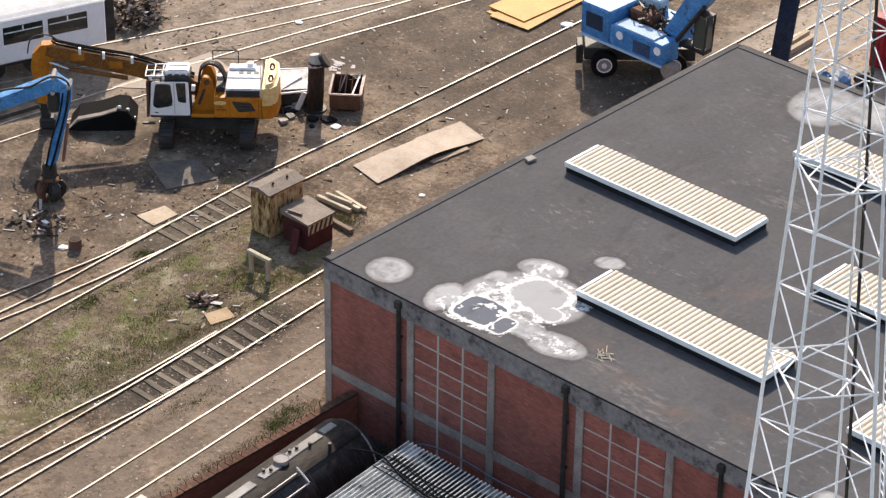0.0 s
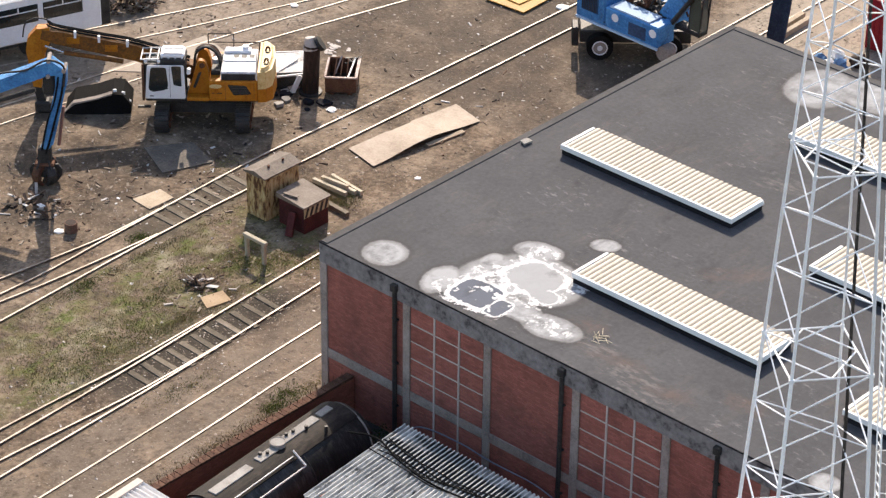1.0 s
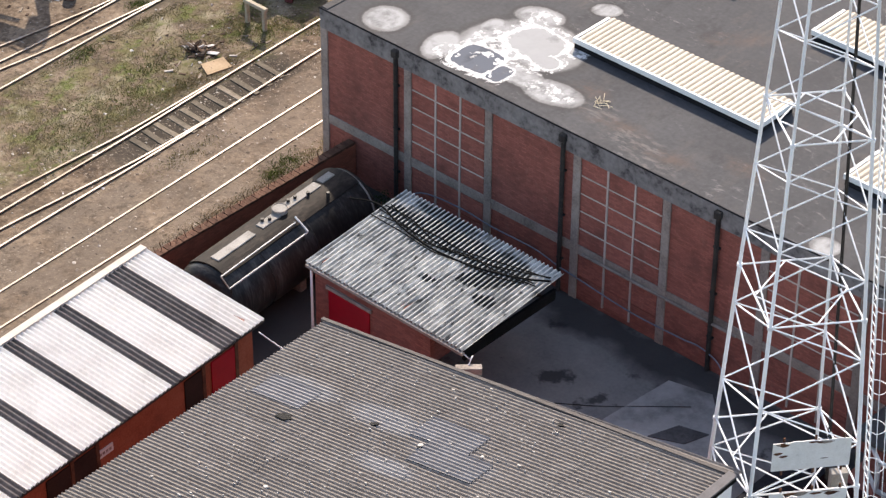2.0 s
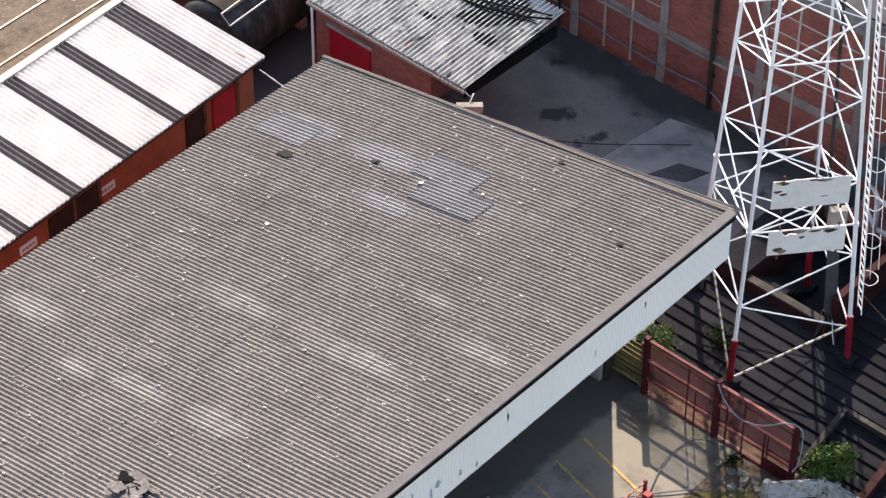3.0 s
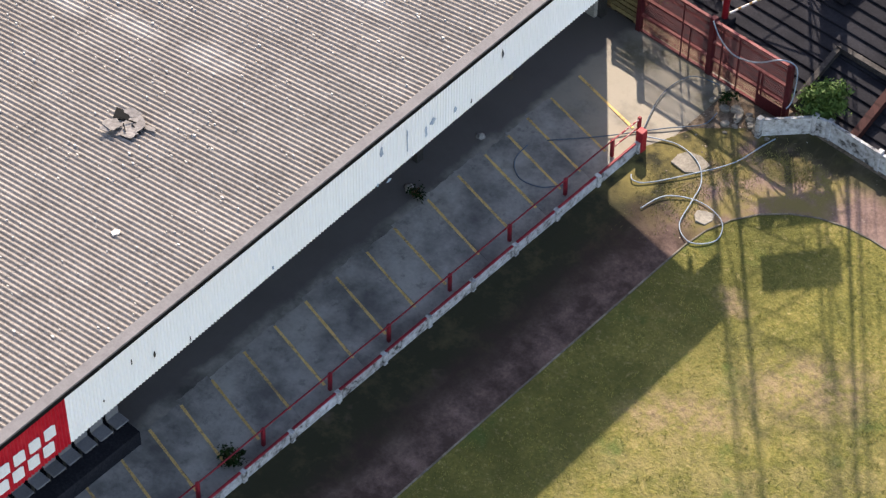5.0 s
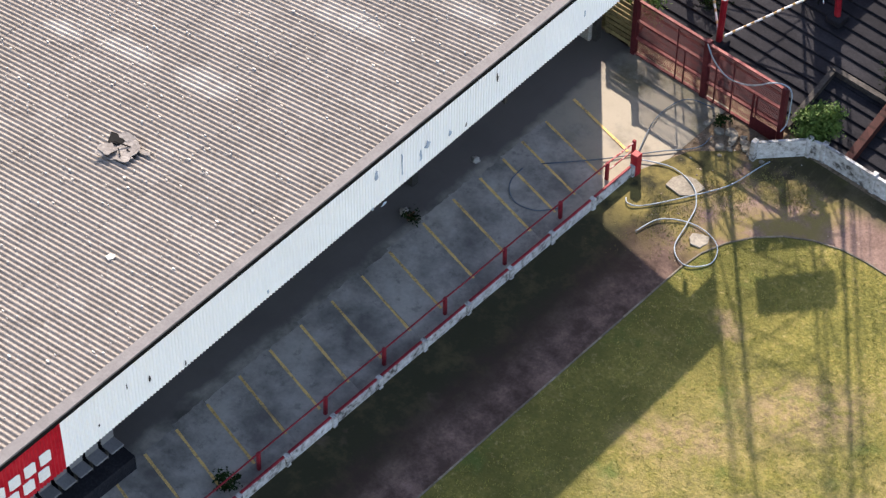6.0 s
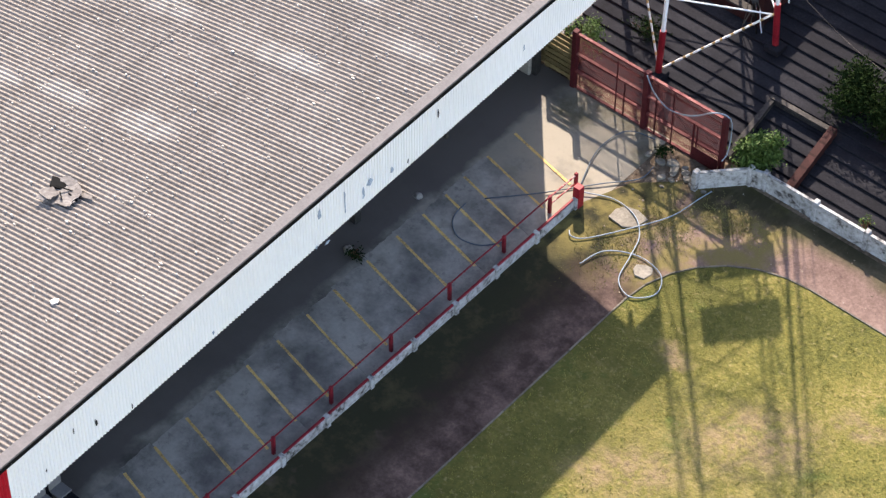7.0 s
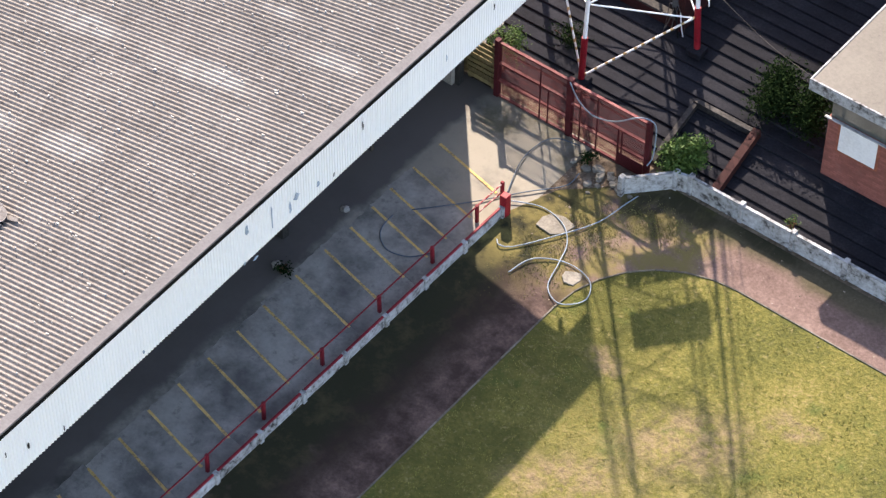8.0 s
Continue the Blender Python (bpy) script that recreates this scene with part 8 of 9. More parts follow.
for k in range(70):
    a = Vector((rnd.uniform(-0.6, 1.7), rnd.uniform(-0.45, 0.75), rnd.uniform(2.75, 3.2)))
    b = a + Vector((rnd.gauss(0, 0.35), rnd.gauss(0, 0.25), rnd.gauss(0, 0.15)))
    beam(bm, a, b, rnd.choice((0.04, 0.07, 0.12)), rnd.choice((0.03, 0.06)))
part("engine_clutter", bm, mat("oily engine parts", [(0.01, 0.01, 0.011), (0.05, 0.045, 0.04), (0.2, 0.17, 0.14)], scale=3, fine=9, rough=0.5, bump=0.1, stops=[0.4, 0.5, 0.64]), bh, "oily tangle of pipes and valves")
rnd = random.Random(21)
for k in range(12):
    a = Vector((rnd.uniform(-0.4, 1.6), rnd.uniform(-0.3, 0.6), 2.7))
    b = a + Vector((rnd.uniform(-0.5, 0.9), rnd.uniform(-0.4, 0.4), rnd.uniform(0, 0.4)))
    part("hose", made(pipe, smooth_line([a, (a + b) / 2 + Vector((0, 0, rnd.uniform(0.3, 0.8))), b], 5), 0.045, 6), BLACKSTEEL if k % 3 else RUST, bh)
bm = bm_new()
prism(bm, [(0.9, 2.2), (1.6, 2.0), (3.2, 4.4), (6.0, 8.0), (5.4, 8.4), (2.5, 4.9)], -0.35, 0.35, SIDE)
part("boom", bm, BLUE, bh)
part("boom_ram", made(tube, (1.8, -0.45, 2.2), (3.6, -0.45, 4.8), 0.11, 10), BLACKSTEEL, bh)
cb = part("cab", made(span, (2.2, -0.35, 2.4), (3.62, 0.25, 2.62), bev=0.04), BLACKSTEEL, bh, "dark open-framed operator cab")
for x, lean in ((2.98, 0.08), (3.58, 0.12)):
    for y in (-0.3, 0.2):
        sub("cab_post", made(beam, (x, y, 2.6), (x + lean, y, 4.25), 0.07), BLACKSTEEL, cb)
sub("cab_roof", made(span, (3.02, -0.36, 4.22), (3.74, 0.26, 4.28), bev=0.02), BLACKSTEEL, cb)
sub("cab_glass", made(span, (3.04, -0.335, 2.65), (3.62, -0.32, 4.2)), glass_mat("green tinted glass", (0.04, 0.055, 0.045)), cb)
sub("cab_glass", made(span, (3.62, -0.25, 2.65), (3.635, 0.15, 4.2)), glass_mat("grey tinted glass", (0.04, 0.05, 0.045)), cb)
part("step_tank", made(tube, (2.4, -1.35, 1.55), (2.4, -0.8, 1.55), 0.35, 14), FRAMECON, bh)

# ---- railway coach ----
coach = thing("railway_coach", (-88.11, 64.87, 0), rz=-19.1, label="white painted railway coach with dark windows", category="railway coach")
part("body", made(span, (-2.8, -14, 0.95), (0, 6.7, 3.1), bev=0.08), CABWHT, coach)
bm = bm_new()
prism(bm, [(-2.82, 3.06), (0.02, 3.06), (-0.35, 3.18), (-0.9, 3.24), (-1.9, 3.24), (-2.5, 3.18)], -6.7, 14, SIDE)
part("roof", bm, mat("grey coach roof", [(0.4, 0.4, 0.4), (0.58, 0.58, 0.58)], fine=8), coach)
for y in (-10.85, -8.75, -6.65, -4.55, -2.4, -0.25, 1.85, 3.95):
    wn_ = part("window", made(span, (0.0, y, 1.9), (0.02, y + 1.86, 2.74), bev=0.01), GLASSDK, coach)
    sub("transom", made(span, (0.02, y + 0.05, 2.44), (0.03, y + 1.81, 2.49)), CABWHT, wn_)
    sub("mullion", made(span, (0.02, y + 0.9, 2.49), (0.03, y + 0.96, 2.72)), CABWHT, wn_)
part("gangway", made(span, (-2.5, 6.7, 0.9), (-0.2, 7.2, 3.0), bev=0.04), BLACKSTEEL, coach)
part("underframe", made(span, (-2.6, -14, 0.75), (-0.2, 5.4, 1.0)), BLACKSTEEL, coach)
for y in (-9, -7.2, 1.6, 3.4):
    for x in (-2.1, -0.7):
        part("wheel", made(tube, (x - 0.07, y, 0.45), (x + 0.07, y, 0.45), 0.45, 18), BLACKSTEEL, coach)
for y in (-3.2, -1.4):
    part("truss", made(span, (-0.35, y, 0.4), (-0.25, y + 0.1, 0.8)), GALV, coach)
# junk beside the coach end: tangled heaps of bars, shreds and plates
def tangle(name, cx, cy, rx, ry, h, n, seed, material, label):
    """A heap of bent strips and shreds too mixed to pick apart."""
    rnd = random.Random(seed)
    bm = bm_new()
    for k in range(n):
        a, q = rnd.uniform(0, 6.28), rnd.random() ** 0.6
        top = h * (1 - q * q) * rnd.uniform(0.3, 1.0)
        p = Vector((cx + rx * q * math.cos(a), cy + ry * q * math.sin(a), top + 0.03))
        d = Vector((rnd.gauss(0, 1), rnd.gauss(0, 1), rnd.gauss(0, 0.5))).normalized() * rnd.uniform(0.12, 0.55)
        e = p + d
        e.z = max(0.02, e.z)
        beam(bm, p, e, rnd.choice((0.03, 0.05, 0.12, 0.2)), rnd.choice((0.015, 0.02, 0.03)))
    return tagged(single(name, bm, material, loc=(cx, cy, 0)), label, "scrap", kind="stuff")


SCRAPMIX = mat("mixed rusty scrap", [(0.02, 0.013, 0.01), (0.06, 0.032, 0.02), (0.12, 0.07, 0.045)], scale=2, fine=14, rough=0.85, bump=0, vary=0)
nt, n, b = nodes_of(SCRAPMIX)
geo = n.new("ShaderNodeNewGeometry")
rp2 = n.new("ShaderNodeValToRGB")
rp2.color_ramp.elements[0].color = (0.014, 0.011, 0.01, 1)
for p, c in ((0.3, (0.055, 0.032, 0.022)), (0.6, (0.12, 0.075, 0.05)), (0.8, (0.24, 0.19, 0.15))):
    e = rp2.color_ramp.elements.new(p)
    e.color = (*c, 1)
rp2.color_ramp.elements[-1].color = (0.6, 0.59, 0.58, 1)
nt.links.new(geo.outputs["Random Per Island"], rp2.inputs[0])
nt.links.new(rp2.outputs[0], b.inputs["Base Color"])
tangle("scrap_heap", -88.2, 74.9, 1.1, 1.4, 1.4, 380, 33, SCRAPMIX, "tangled heap of rusty scrap beside a coach")
tangle("scrap_heap", -76.9, 59.7, 1.2, 1.2, 0.22, 75, 34, SCRAPMIX, "low litter of torn scrap strips under a grab")
tangle("junk_pile", -67.8, 60.1, 0.5, 0.45, 0.16, 60, 35, SCRAPMIX, "small dark junk pile by the rails")
tangle("scrap_heap", -89.6, 76.6, 1.2, 1.1, 0.9, 160, 36, SCRAPMIX, "tangled scrap heap behind the coach")

# ---- skips and drum ----
skip = thing("rusty_skip", (-75.38, 75.88, 0), rz=39, label="open rusty steel skip with pale rim", category="skip")
for lo, hi in (((-0.68, -0.95, 0.15), (0.68, -0.89, 0.85)), ((-0.68, 0.89, 0.15), (0.68, 0.95, 0.85)), ((-0.68, -0.89, 0.15), (-0.62, 0.89, 0.85)), ((0.62, -0.89, 0.15), (0.68, 0.89, 0.85))):
    part("side", made(span, lo, hi), RUST, skip)
part("floor_plate", made(span, (-0.64, -0.9, 0.1), (0.64, 0.9, 0.16)), BLACKSTEEL, skip)
PALERIM = mat("scuffed pale rim", [(0.16, 0.09, 0.07), (0.42, 0.33, 0.29), (0.54, 0.46, 0.42)], scale=3, fine=10, stops=[0.36, 0.46, 0.6])
for a, b, w in (((-0.68, -0.95, 0.87), (0.68, -0.95, 0.87), 0.09), ((0.68, -0.95, 0.87), (0.68, 0.95, 0.87), 0.13), ((-0.68, 0.95, 0.87), (0.68, 0.95, 0.87), 0.06), ((-0.68, -0.95, 0.87), (-0.68, 0.95, 0.87), 0.09)):
    part("rim", made(beam, a, b, w, 0.06), PALERIM if w > 0.07 else RUST, skip)
for x in (-0.4, 0.4):
    part("skid", made(span, (x - 0.1, -0.9, 0), (x + 0.1, 0.9, 0.1)), RUST, skip)
for k in range(3):
    part("scrap_bar", made(beam, (-0.4 + 0.3 * k, -0.5, 0.2), (-0.3 + 0.25 * k, 0.75, 0.95), 0.05), RUST, skip)
part("inner_plate", made(beam, (0.3, -0.7, 0.75), (0.5, 0.9, 0.92), 0.07, 0.04), WHITEPAINT, skip)
part("inner_plate", made(beam, (-0.35, 0.3, 0.4), (-0.1, 0.95, 0.98), 0.06, 0.04), PALERIM, skip)
bm = bm_new()
rnd = random.Random(61)
for k in range(26):
    a = Vector((rnd.uniform(0.2, 0.72), rnd.uniform(0.6, 1.05), rnd.uniform(0.75, 0.95)))
    beam(bm, a, a + Vector((rnd.gauss(0, 0.16), rnd.gauss(0, 0.16), rnd.gauss(0, 0.08))), rnd.choice((0.03, 0.06, 0.12)), 0.03)
part("load", bm, BLACKSTEEL, skip, "blackened scrap heaped over a rim")
gskip = thing("grey_skip", (-77.45, 74.5, 0), rz=50, label="low grey steel skip with sloping lid", category="skip")
bm = bm_new()
prism(bm, [(-0.75, 0.05), (0.78, 0.0), (0.8, 0.62), (-0.78, 0.66)], -0.8, 0.8, SIDE)
part("tub", bm, BLACKSTEEL, gskip)
LIDGREY = mat("pale grey lid", [(0.14, 0.135, 0.14), (0.32, 0.315, 0.32), (0.55, 0.55, 0.55)], scale=1.6, fine=6, rough=0.5, stops=[0.36, 0.5, 0.64])
part("lid", made(beam, (0, -0.62, 0.72), (0, 0.82, 0.98), 1.56, 0.04), LIDGREY, gskip, "pale grey sloping lid")
for x, y0, y1 in ((-0.78, -0.8, 0.85), (0.78, -0.8, 0.85)):
    part("side_bar", made(beam, (x, y0, 0.7), (x, y1, 1.0), 0.07), WHITEPAINT, gskip)
part("lip", made(beam, (-0.9, -0.82, 0.62), (0.8, -0.82, 0.74), 0.07), WHITEPAINT, gskip)
part("lip", made(beam, (-0.78, 0.85, 1.0), (0.78, 0.85, 0.98), 0.06), WHITEPAINT, gskip)
part("brace", made(beam, (-0.8, -0.84, 0.68), (0.5, 0.2, 0.94), 0.05), WHITEPAINT, gskip)
part("debris", made(box, (0.2, -0.95, 0.16), (0.5, 0.24, 0.12), rz=20, bev=0.03), FRAMECON, gskip)
drum = thing("scrap_drum", (-75.95, 74.45, 0), label="upright rusty dark boiler drum with pale broken top", category="drum")
DRUMPLATE = mat("burnt boiler plate", [(0.012, 0.008, 0.007), (0.03, 0.018, 0.014), (0.075, 0.045, 0.034)], scale=1.4, fine=9, rough=0.6, bump=0.25, stretch=(1, 1, 0.3), stops=[0.38, 0.5, 0.66])
part("shell", made(tube, (0, 0, 0.0), (0.05, 0.1, 2.3), 0.36, 24), DRUMPLATE, drum)
part("cap", made(tube, (0.04, 0.08, 2.1), (-0.08, 0.1, 2.62), 0.4, 9, 0.22), mat("pale flaked cap", [(0.4, 0.34, 0.3), (0.56, 0.5, 0.45)]), drum)
part("end_ring", made(tube, (0.32, 0.2, 2.36), (0.42, 0.3, 2.46), 0.34, 18), BLACKSTEEL, drum)
part("base_flange", made(tube, (0, 0, 0), (0, 0, 0.08), 0.52, 20), BLACKSTEEL, drum)
single("steel_channel", made(beam, (-76.35, 73.75, 0.1), (-76.22, 74.1, 0.85), 0.12, 0.2), WHITEPAINT, "pale steel channel leaning on a drum", "scrap", loc=(-76.4, 74.0, 0))
for k in range(14):
    x, y = -76.2 + rnd.uniform(-2.2, 1.6), 73.4 + rnd.uniform(-1.0, 0.8)
    s = rnd.uniform(0.12, 0.3)
    bm = bm_new()
    prism(bm, [(s * rnd.uniform(0.6, 1.3) * math.cos(a), s * rnd.uniform(0.6, 1.3) * math.sin(a)) for a in (2 * math.pi * i / 7 for i in range(7))], 0, s * 0.5, pose(x, y, 0.0, rnd.uniform(-8, 8), rnd.uniform(-8, 8)))
    single("concrete_lump", bm, CONCRETE if k % 3 == 0 else DARKCONC, "broken concrete lump on the dirt", "rubble", group="rubble round the drum", loc=(x, y, 0))
rnd_s = random.Random(8)
bm = bm_new()
for k in range(26):
    x, y, q = -78.2 + rnd_s.gauss(0, 0.3), 78.05 + rnd_s.gauss(0, 0.3), rnd_s.uniform(0.04, 0.15)
    prism(bm, [(x + q * rnd_s.uniform(0.5, 1.3) * math.cos(a), y + q * rnd_s.uniform(0.5, 1.3) * math.sin(a)) for a in (2 * math.pi * i / 7 for i in range(7))], 0.0, rnd_s.uniform(0.015, 0.04))
tagged(single("pale_spill", bm, mat("chalky powder", [(0.3, 0.26, 0.23), (0.52, 0.48, 0.45)], scale=4, fine=12), loc=(-78.2, 78.05, 0)), "flaky white powder spill on the ground", "spill", kind="stuff")
bm = made(prism, [(-83.9, 69.6), (-81.0, 72.0), (-80.2, 74.2), (-83.3, 75.0)], 0.0, 0.03)
single("concrete_pad", bm, mat("pale concrete pad", [(0.3, 0.25, 0.2), (0.4, 0.35, 0.29)], scale=1, fine=9), "pale concrete pad beside the sidings", "slab", loc=(-82, 72.5, 0))

# ---- roof litter ----
rnd = random.Random(44)
bm = bm_new()
for k in range(16):
    a = Vector((-47.65 + rnd.gauss(0, 0.3), 60.08 + rnd.gauss(0, 0.3), 6.56))
    b = a + Vector((rnd.uniform(-0.35, 0.35), rnd.uniform(-0.35, 0.35), rnd.uniform(0.0, 0.1)))
    beam(bm, a, b, 0.018)
tagged(single("roof_twigs", bm, TIMBER, loc=(-47.65, 60.1, 6.55)), "dry twigs and straw on the felt roof", "twigs", kind="stuff")
single("roof_scrap", made(prism, [(-58.5, 68.3), (-58.2, 68.2), (-58.15, 68.6), (-58.45, 68.65)], 6.585, 6.66), CONCRETE, "small pale brick lying on the roof edge", "brick", loc=(-58.3, 68.4, 6.68))

# ---- loose ground cover ----
RUBBLE = mat("mixed rubble", [(0.08, 0.06, 0.045), (0.22, 0.18, 0.14), (0.4, 0.36, 0.31)], scale=2, fine=20, bump=0, vary=0)
nt, n, b = nodes_of(RUBBLE)
geo = n.new("ShaderNodeNewGeometry")
rp_ = n.new("ShaderNodeValToRGB")
for p, c in ((0.3, (0.12, 0.092, 0.068)), (0.6, (0.23, 0.185, 0.142)), (0.9, (0.29, 0.24, 0.195)), (0.993, (0.5, 0.47, 0.43))):
    e = rp_.color_ramp.elements.new(p)
    e.color = (*c, 1)
rp_.color_ramp.elements[0].color = (0.09, 0.07, 0.055, 1)
nt.links.new(geo.outputs["Random Per Island"], rp_.inputs[0])
nt.links.new(rp_.outputs[0], b.inputs["Base Color"])


def chunks(n, where, smin, smax, seed):
    rnd = random.Random(seed)
    verts, faces = [], []
    while n:
        x, y, z = where(rnd)
        s = smin + (smax - smin) * rnd.random() ** 3
        k = len(verts)
        r = rnd.uniform(0, 6.28)
        for i in range(4):
            a = r + i * math.pi / 2
            verts.append((x + s * rnd.uniform(0.6, 1.4) * math.cos(a), y + s * rnd.uniform(0.5, 1.2) * math.sin(a), z))
        verts.append((x + rnd.uniform(-0.3, 0.3) * s, y + rnd.uniform(-0.3, 0.3) * s, z + s * rnd.uniform(0.2, 0.5)))
        faces += [(k, k + 1, k + 4), (k + 1, k + 2, k + 4), (k + 2, k + 3, k + 4), (k + 3, k, k + 4)]
        n -= 1
    me = bpy.data.meshes.new("rubble")
    me.from_pydata(verts, [], faces)
    me.materials.append(RUBBLE)
    return me


def yard(rnd):
    return rnd.uniform(-92, -59.2), rnd.uniform(44, 97), 0.0


tagged(new("rubble", chunks(14000, yard, 0.02, 0.1, 70)), "scattered stones and rubble over the yard", "rubble", kind="stuff")
tagged(new("ballast", chunks(2600, lambda r: (r.uniform(-66.2, -63.2), r.uniform(50, 66), 0.0), 0.02, 0.06, 71)), "loose ballast stones round the sleepers", "ballast", kind="stuff")
tagged(new("grit", chunks(220, lambda r: (r.uniform(-30.5, -20), r.uniform(40.5, 46.2), 0.02), 0.015, 0.045, 72)), "small stones on the cinder track", "grit", kind="stuff")
WEED = mat("olive weeds", [(0.12, 0.12, 0.03), (0.2, 0.185, 0.06), (0.3, 0.25, 0.12)], scale=0.6, fine=6, rough=0.8, bump=0, vary=0)


def tufts(n, where, h, seed, blades=6, spread=0.07):
    rnd = random.Random(seed)
    verts, faces = [], []
    for _ in range(n):
        x, y, z = where(rnd)
        q = rnd.uniform(0.5, 1.3)
        for _ in range(blades):
            a, k = rnd.uniform(0, 6.28), len(verts)
            bx, by = x + rnd.gauss(0, spread), y + rnd.gauss(0, spread)
            w, l, t = 0.012 * q, h * q * rnd.uniform(0.6, 1.2), rnd.uniform(0.1, 0.7) * h
            verts += [(bx - w * math.sin(a), by + w * math.cos(a), z), (bx + w * math.sin(a), by - w * math.cos(a), z), (bx + t * math.cos(a), by + t * math.sin(a), z + l)]
            faces.append((k, k + 1, k + 2))
    me = bpy.data.meshes.new("tufts")
    me.from_pydata(verts, [], faces)
    return me


def weed_spots(rnd):
    cx, cy, sx, sy = rnd.choice(((-68.3, 60.5, 1.4, 3.5), (-67.6, 56.5, 1.3, 3.5), (-66.6, 63.8, 0.7, 0.8), (-65.6, 64.9, 0.5, 0.8), (-70.3, 61.5, 0.5, 3.5), (-68.6, 68.9, 0.8, 0.9), (-66.8, 54.0, 1.0, 2.5), (-62.8, 54.8, 0.4, 1.6), (-59.6, 58.2, 0.3, 1.2), (-69.0, 52.5, 1.3, 2.0), (-73.9, 67.3, 0.4, 1.0), (-66.2, 58.0, 0.4, 2.0)))
    return rnd.gauss(cx, sx * 0.6), rnd.gauss(cy, sy * 0.6), 0.0


me = tufts(1700, weed_spots, 0.045, 80, spread=0.1)
me.materials.append(WEED)
tagged(new("yard_weeds", me), "straggly olive weeds between the sidings", "weeds", kind="stuff")
GRASSBLADE = mat("pitch grass blades", [(0.15, 0.152, 0.032), (0.22, 0.205, 0.05), (0.31, 0.25, 0.09)], scale=0.35, fine=3, rough=0.8, bump=0, vary=0, stops=[0.36, 0.5, 0.64])


def pitch_spot(rnd):
    x, y = rnd.uniform(-27.7, -12), rnd.uniform(22, 44.1)
    if any(((x - c[0]) / c[2]) ** 2 + ((y - c[1]) / c[3]) ** 2 < rnd.uniform(0.2, 1.1) for c in BARE):
        x += 3.1
    return (x, y, 0.03) if not (x < -24.2 and y > 40.6 and (x + 24.2) ** 2 + (y - 40.6) ** 2 > 12.6) else (-20, 35, 0.03)


me = tufts(9000, pitch_spot, 0.04, 81, blades=5, spread=0.05)
me.materials.append(GRASSBLADE)
tagged(new("pitch_grass", me), "short uneven grass blades on the pitch", "grass", kind="stuff")


def moss_spot(rnd):
    cx, cy, sx, sy = rnd.choice(((-29.0, 42.0, 1.0, 1.2), (-27.2, 44.8, 1.2, 0.5), (-28.6, 43.6, 0.8, 0.8)))
    x, y = rnd.gauss(cx, sx * 0.6), rnd.gauss(cy, sy * 0.6)
    return max(-30.5, min(x, -25)), min(y, 46.0), 0.006


me = tufts(2200, moss_spot, 0.045, 82, blades=5, spread=0.07)
me.materials.append(WEED)
tagged(new("track_weeds", me), "low weeds and moss on the cinder track", "weeds", kind="stuff")


# dry grass, tufts and splinters over the yard
DRYGRASS = mat("dry yard grass", [(0.12, 0.115, 0.035), (0.22, 0.18, 0.085), (0.33, 0.26, 0.15)], scale=0.55, fine=3, rough=0.9, bump=0, vary=0, stops=[0.36, 0.47, 0.6])


def verge_spot(rnd):
    cx, cy, sx, sy = rnd.choice(((-68.6, 57.5, 1.9, 6.0), (-68.0, 61.5, 1.6, 3.0), (-67.2, 53.0, 1.5, 4.0), (-69.8, 51.0, 1.6, 5.0), (-66.3, 59.0, 0.35, 4.0), (-59.2, 54.0, 0.4, 4.0), (-68.9, 68.6, 1.2, 1.0), (-70.9, 60.0, 0.3, 6.0)))
    return rnd.gauss(cx, sx * 0.55), rnd.gauss(cy, sy * 0.55), 0.0


me = tufts(8000, verge_spot, 0.04, 90, blades=6, spread=0.12)
me.materials.append(DRYGRASS)
tagged(new("dry_grass", me), "dry tan and olive grass between the sidings", "grass", kind="stuff")


def clump_spot(rnd):
    cx, cy, s_ = rnd.choice(((-66.9, 63.4, 0.35), (-67.9, 62.6, 0.35), (-67.2, 62.4, 0.3), (-70.9, 56.9, 0.3), (-72.0, 61.0, 0.2), (-65.4, 64.9, 0.45), (-66.8, 56.3, 0.5), (-67.4, 54.6, 0.6), (-66.3, 52.6, 0.5), (-68.3, 58.2, 0.45), (-59.8, 57.2, 0.25), (-59.6, 56.2, 0.2), (-69.9, 66.0, 0.25), (-68.3, 68.6, 0.3)))
    return rnd.gauss(cx, s_), rnd.gauss(cy, s_ * 1.5), 0.0


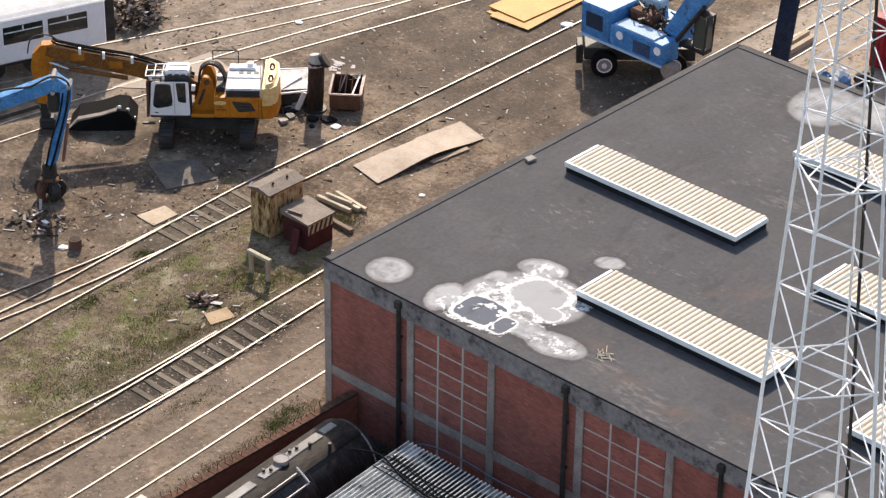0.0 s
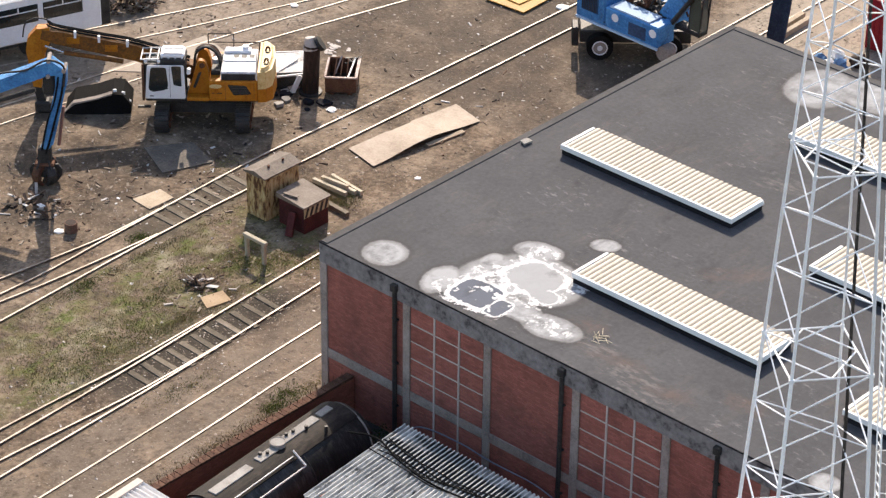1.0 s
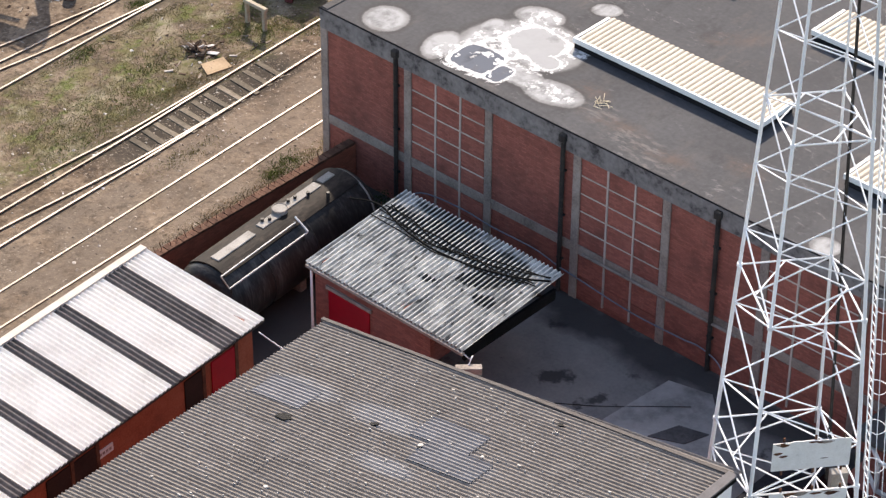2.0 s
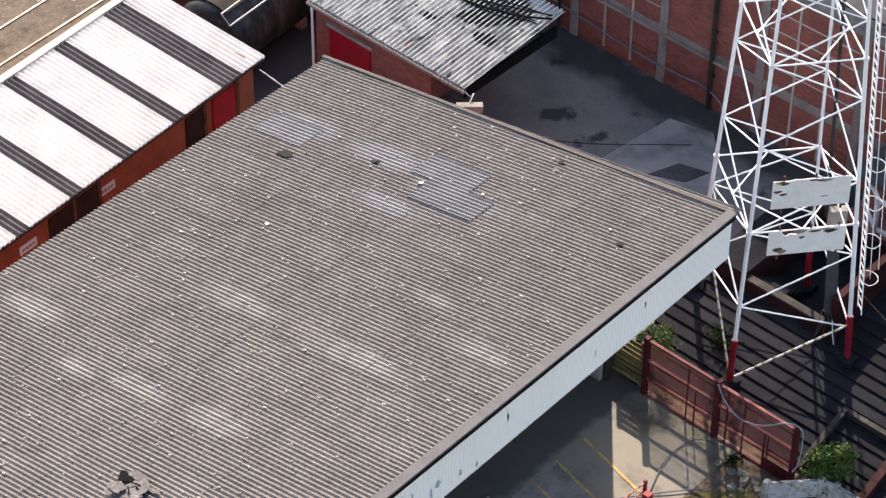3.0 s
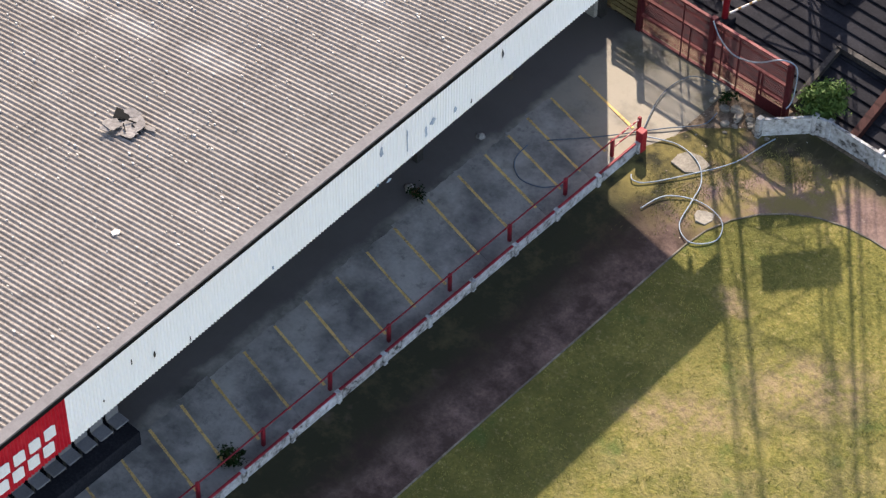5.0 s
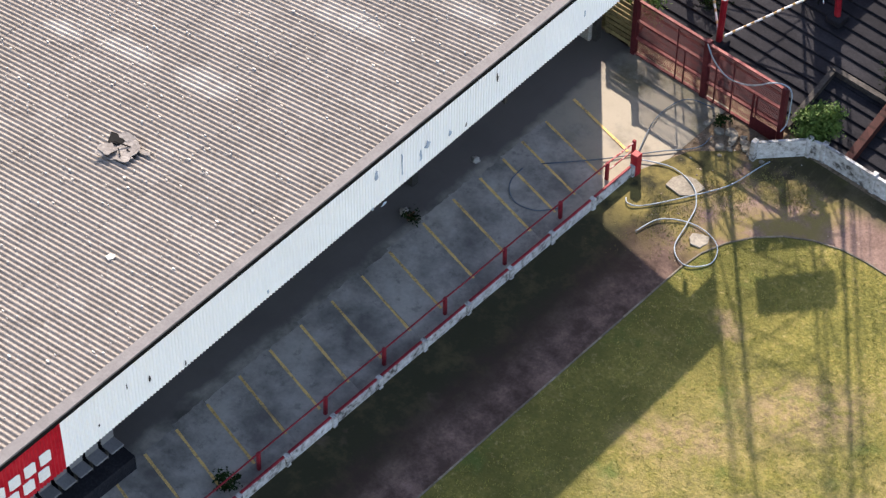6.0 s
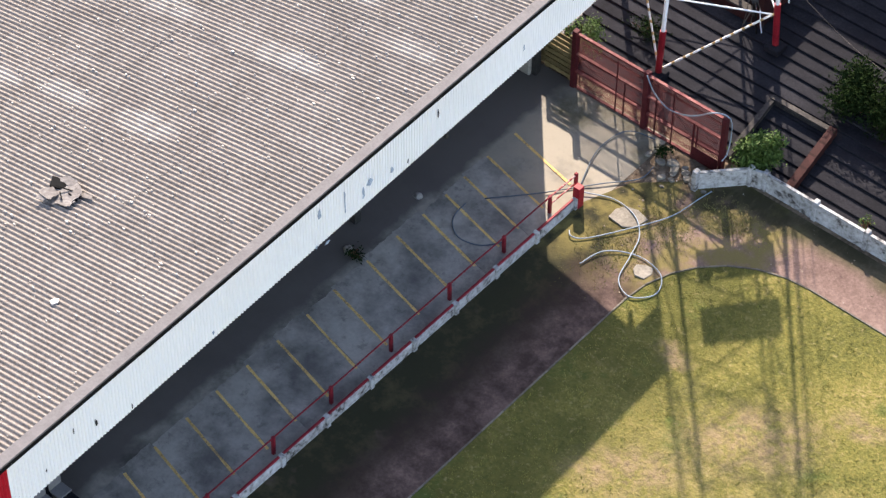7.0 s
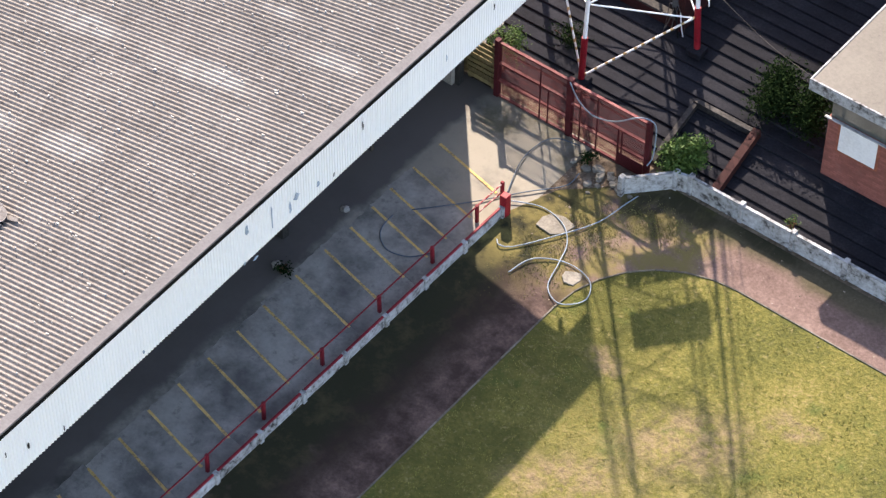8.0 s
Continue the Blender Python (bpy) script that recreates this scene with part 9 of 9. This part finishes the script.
GREENWEED = mat("fresh green weeds", [(0.07, 0.095, 0.018), (0.12, 0.15, 0.03), (0.19, 0.2, 0.055)], scale=1.5, fine=6, rough=0.8, bump=0, vary=0)
me = tufts(1800, clump_spot, 0.06, 91, blades=7, spread=0.09)
me.materials.append(GREENWEED)
tagged(new("green_weeds", me), "fresh green weed clumps beside rails and cabinets", "weeds", kind="stuff")


def splinters(n, seed, material):
    """Flat chips and splinters of wood, tin and plastic strewn on the dirt."""
    rnd = random.Random(seed)
    verts, faces = [], []
    for _ in range(n):
        cx, cy, s_ = rnd.choice(((-77.0, 60.5, 2.0), (-75.0, 63.0, 1.6), (-80.0, 66.5, 2.5), (-76.5, 72.5, 2.2), (-74.0, 69.0, 2.0), (-72.8, 65.5, 1.2), (-85.0, 75.5, 2.0), (-70.5, 79.0, 2.5), (-67.5, 60.5, 1.2), (-78.5, 82.0, 4.0)))
        x, y = rnd.gauss(cx, s_), rnd.gauss(cy, s_)
        a, l, w, h = rnd.uniform(0, 3.14), 0.04 + 0.17 * rnd.random() ** 3, rnd.uniform(0.015, 0.06), rnd.uniform(0.008, 0.03)
        dx, dy, ex, ey = l * math.cos(a), l * math.sin(a), -w * math.sin(a), w * math.cos(a)
        k = len(verts)
        t = rnd.uniform(0, 0.05)
        base = [(x - dx - ex, y - dy - ey), (x + dx - ex, y + dy - ey), (x + dx + ex * 0.5, y + dy + ey * 0.5), (x - dx + ex, y - dy + ey)]
        verts += [(p, q, 0.0) for p, q in base] + [(p, q, h + (t if i in (1, 2) else 0)) for i, (p, q) in enumerate(base)]
        faces += [(k + 4, k + 5, k + 6, k + 7), (k, k + 1, k + 5, k + 4), (k + 1, k + 2, k + 6, k + 5), (k + 2, k + 3, k + 7, k + 6), (k + 3, k, k + 4, k + 7)]
    me = bpy.data.meshes.new("splinters")
    me.from_pydata(verts, [], faces)
    me.materials.append(material)
    return me


tagged(new("scrap_litter", splinters(420, 93, SCRAPMIX)), "dark torn scraps of rusty metal on the dirt", "litter", kind="stuff")
tagged(new("splinters", splinters(260, 92, RUBBLE)), "chips and splinters of wood and tin on the dirt", "litter", kind="stuff")
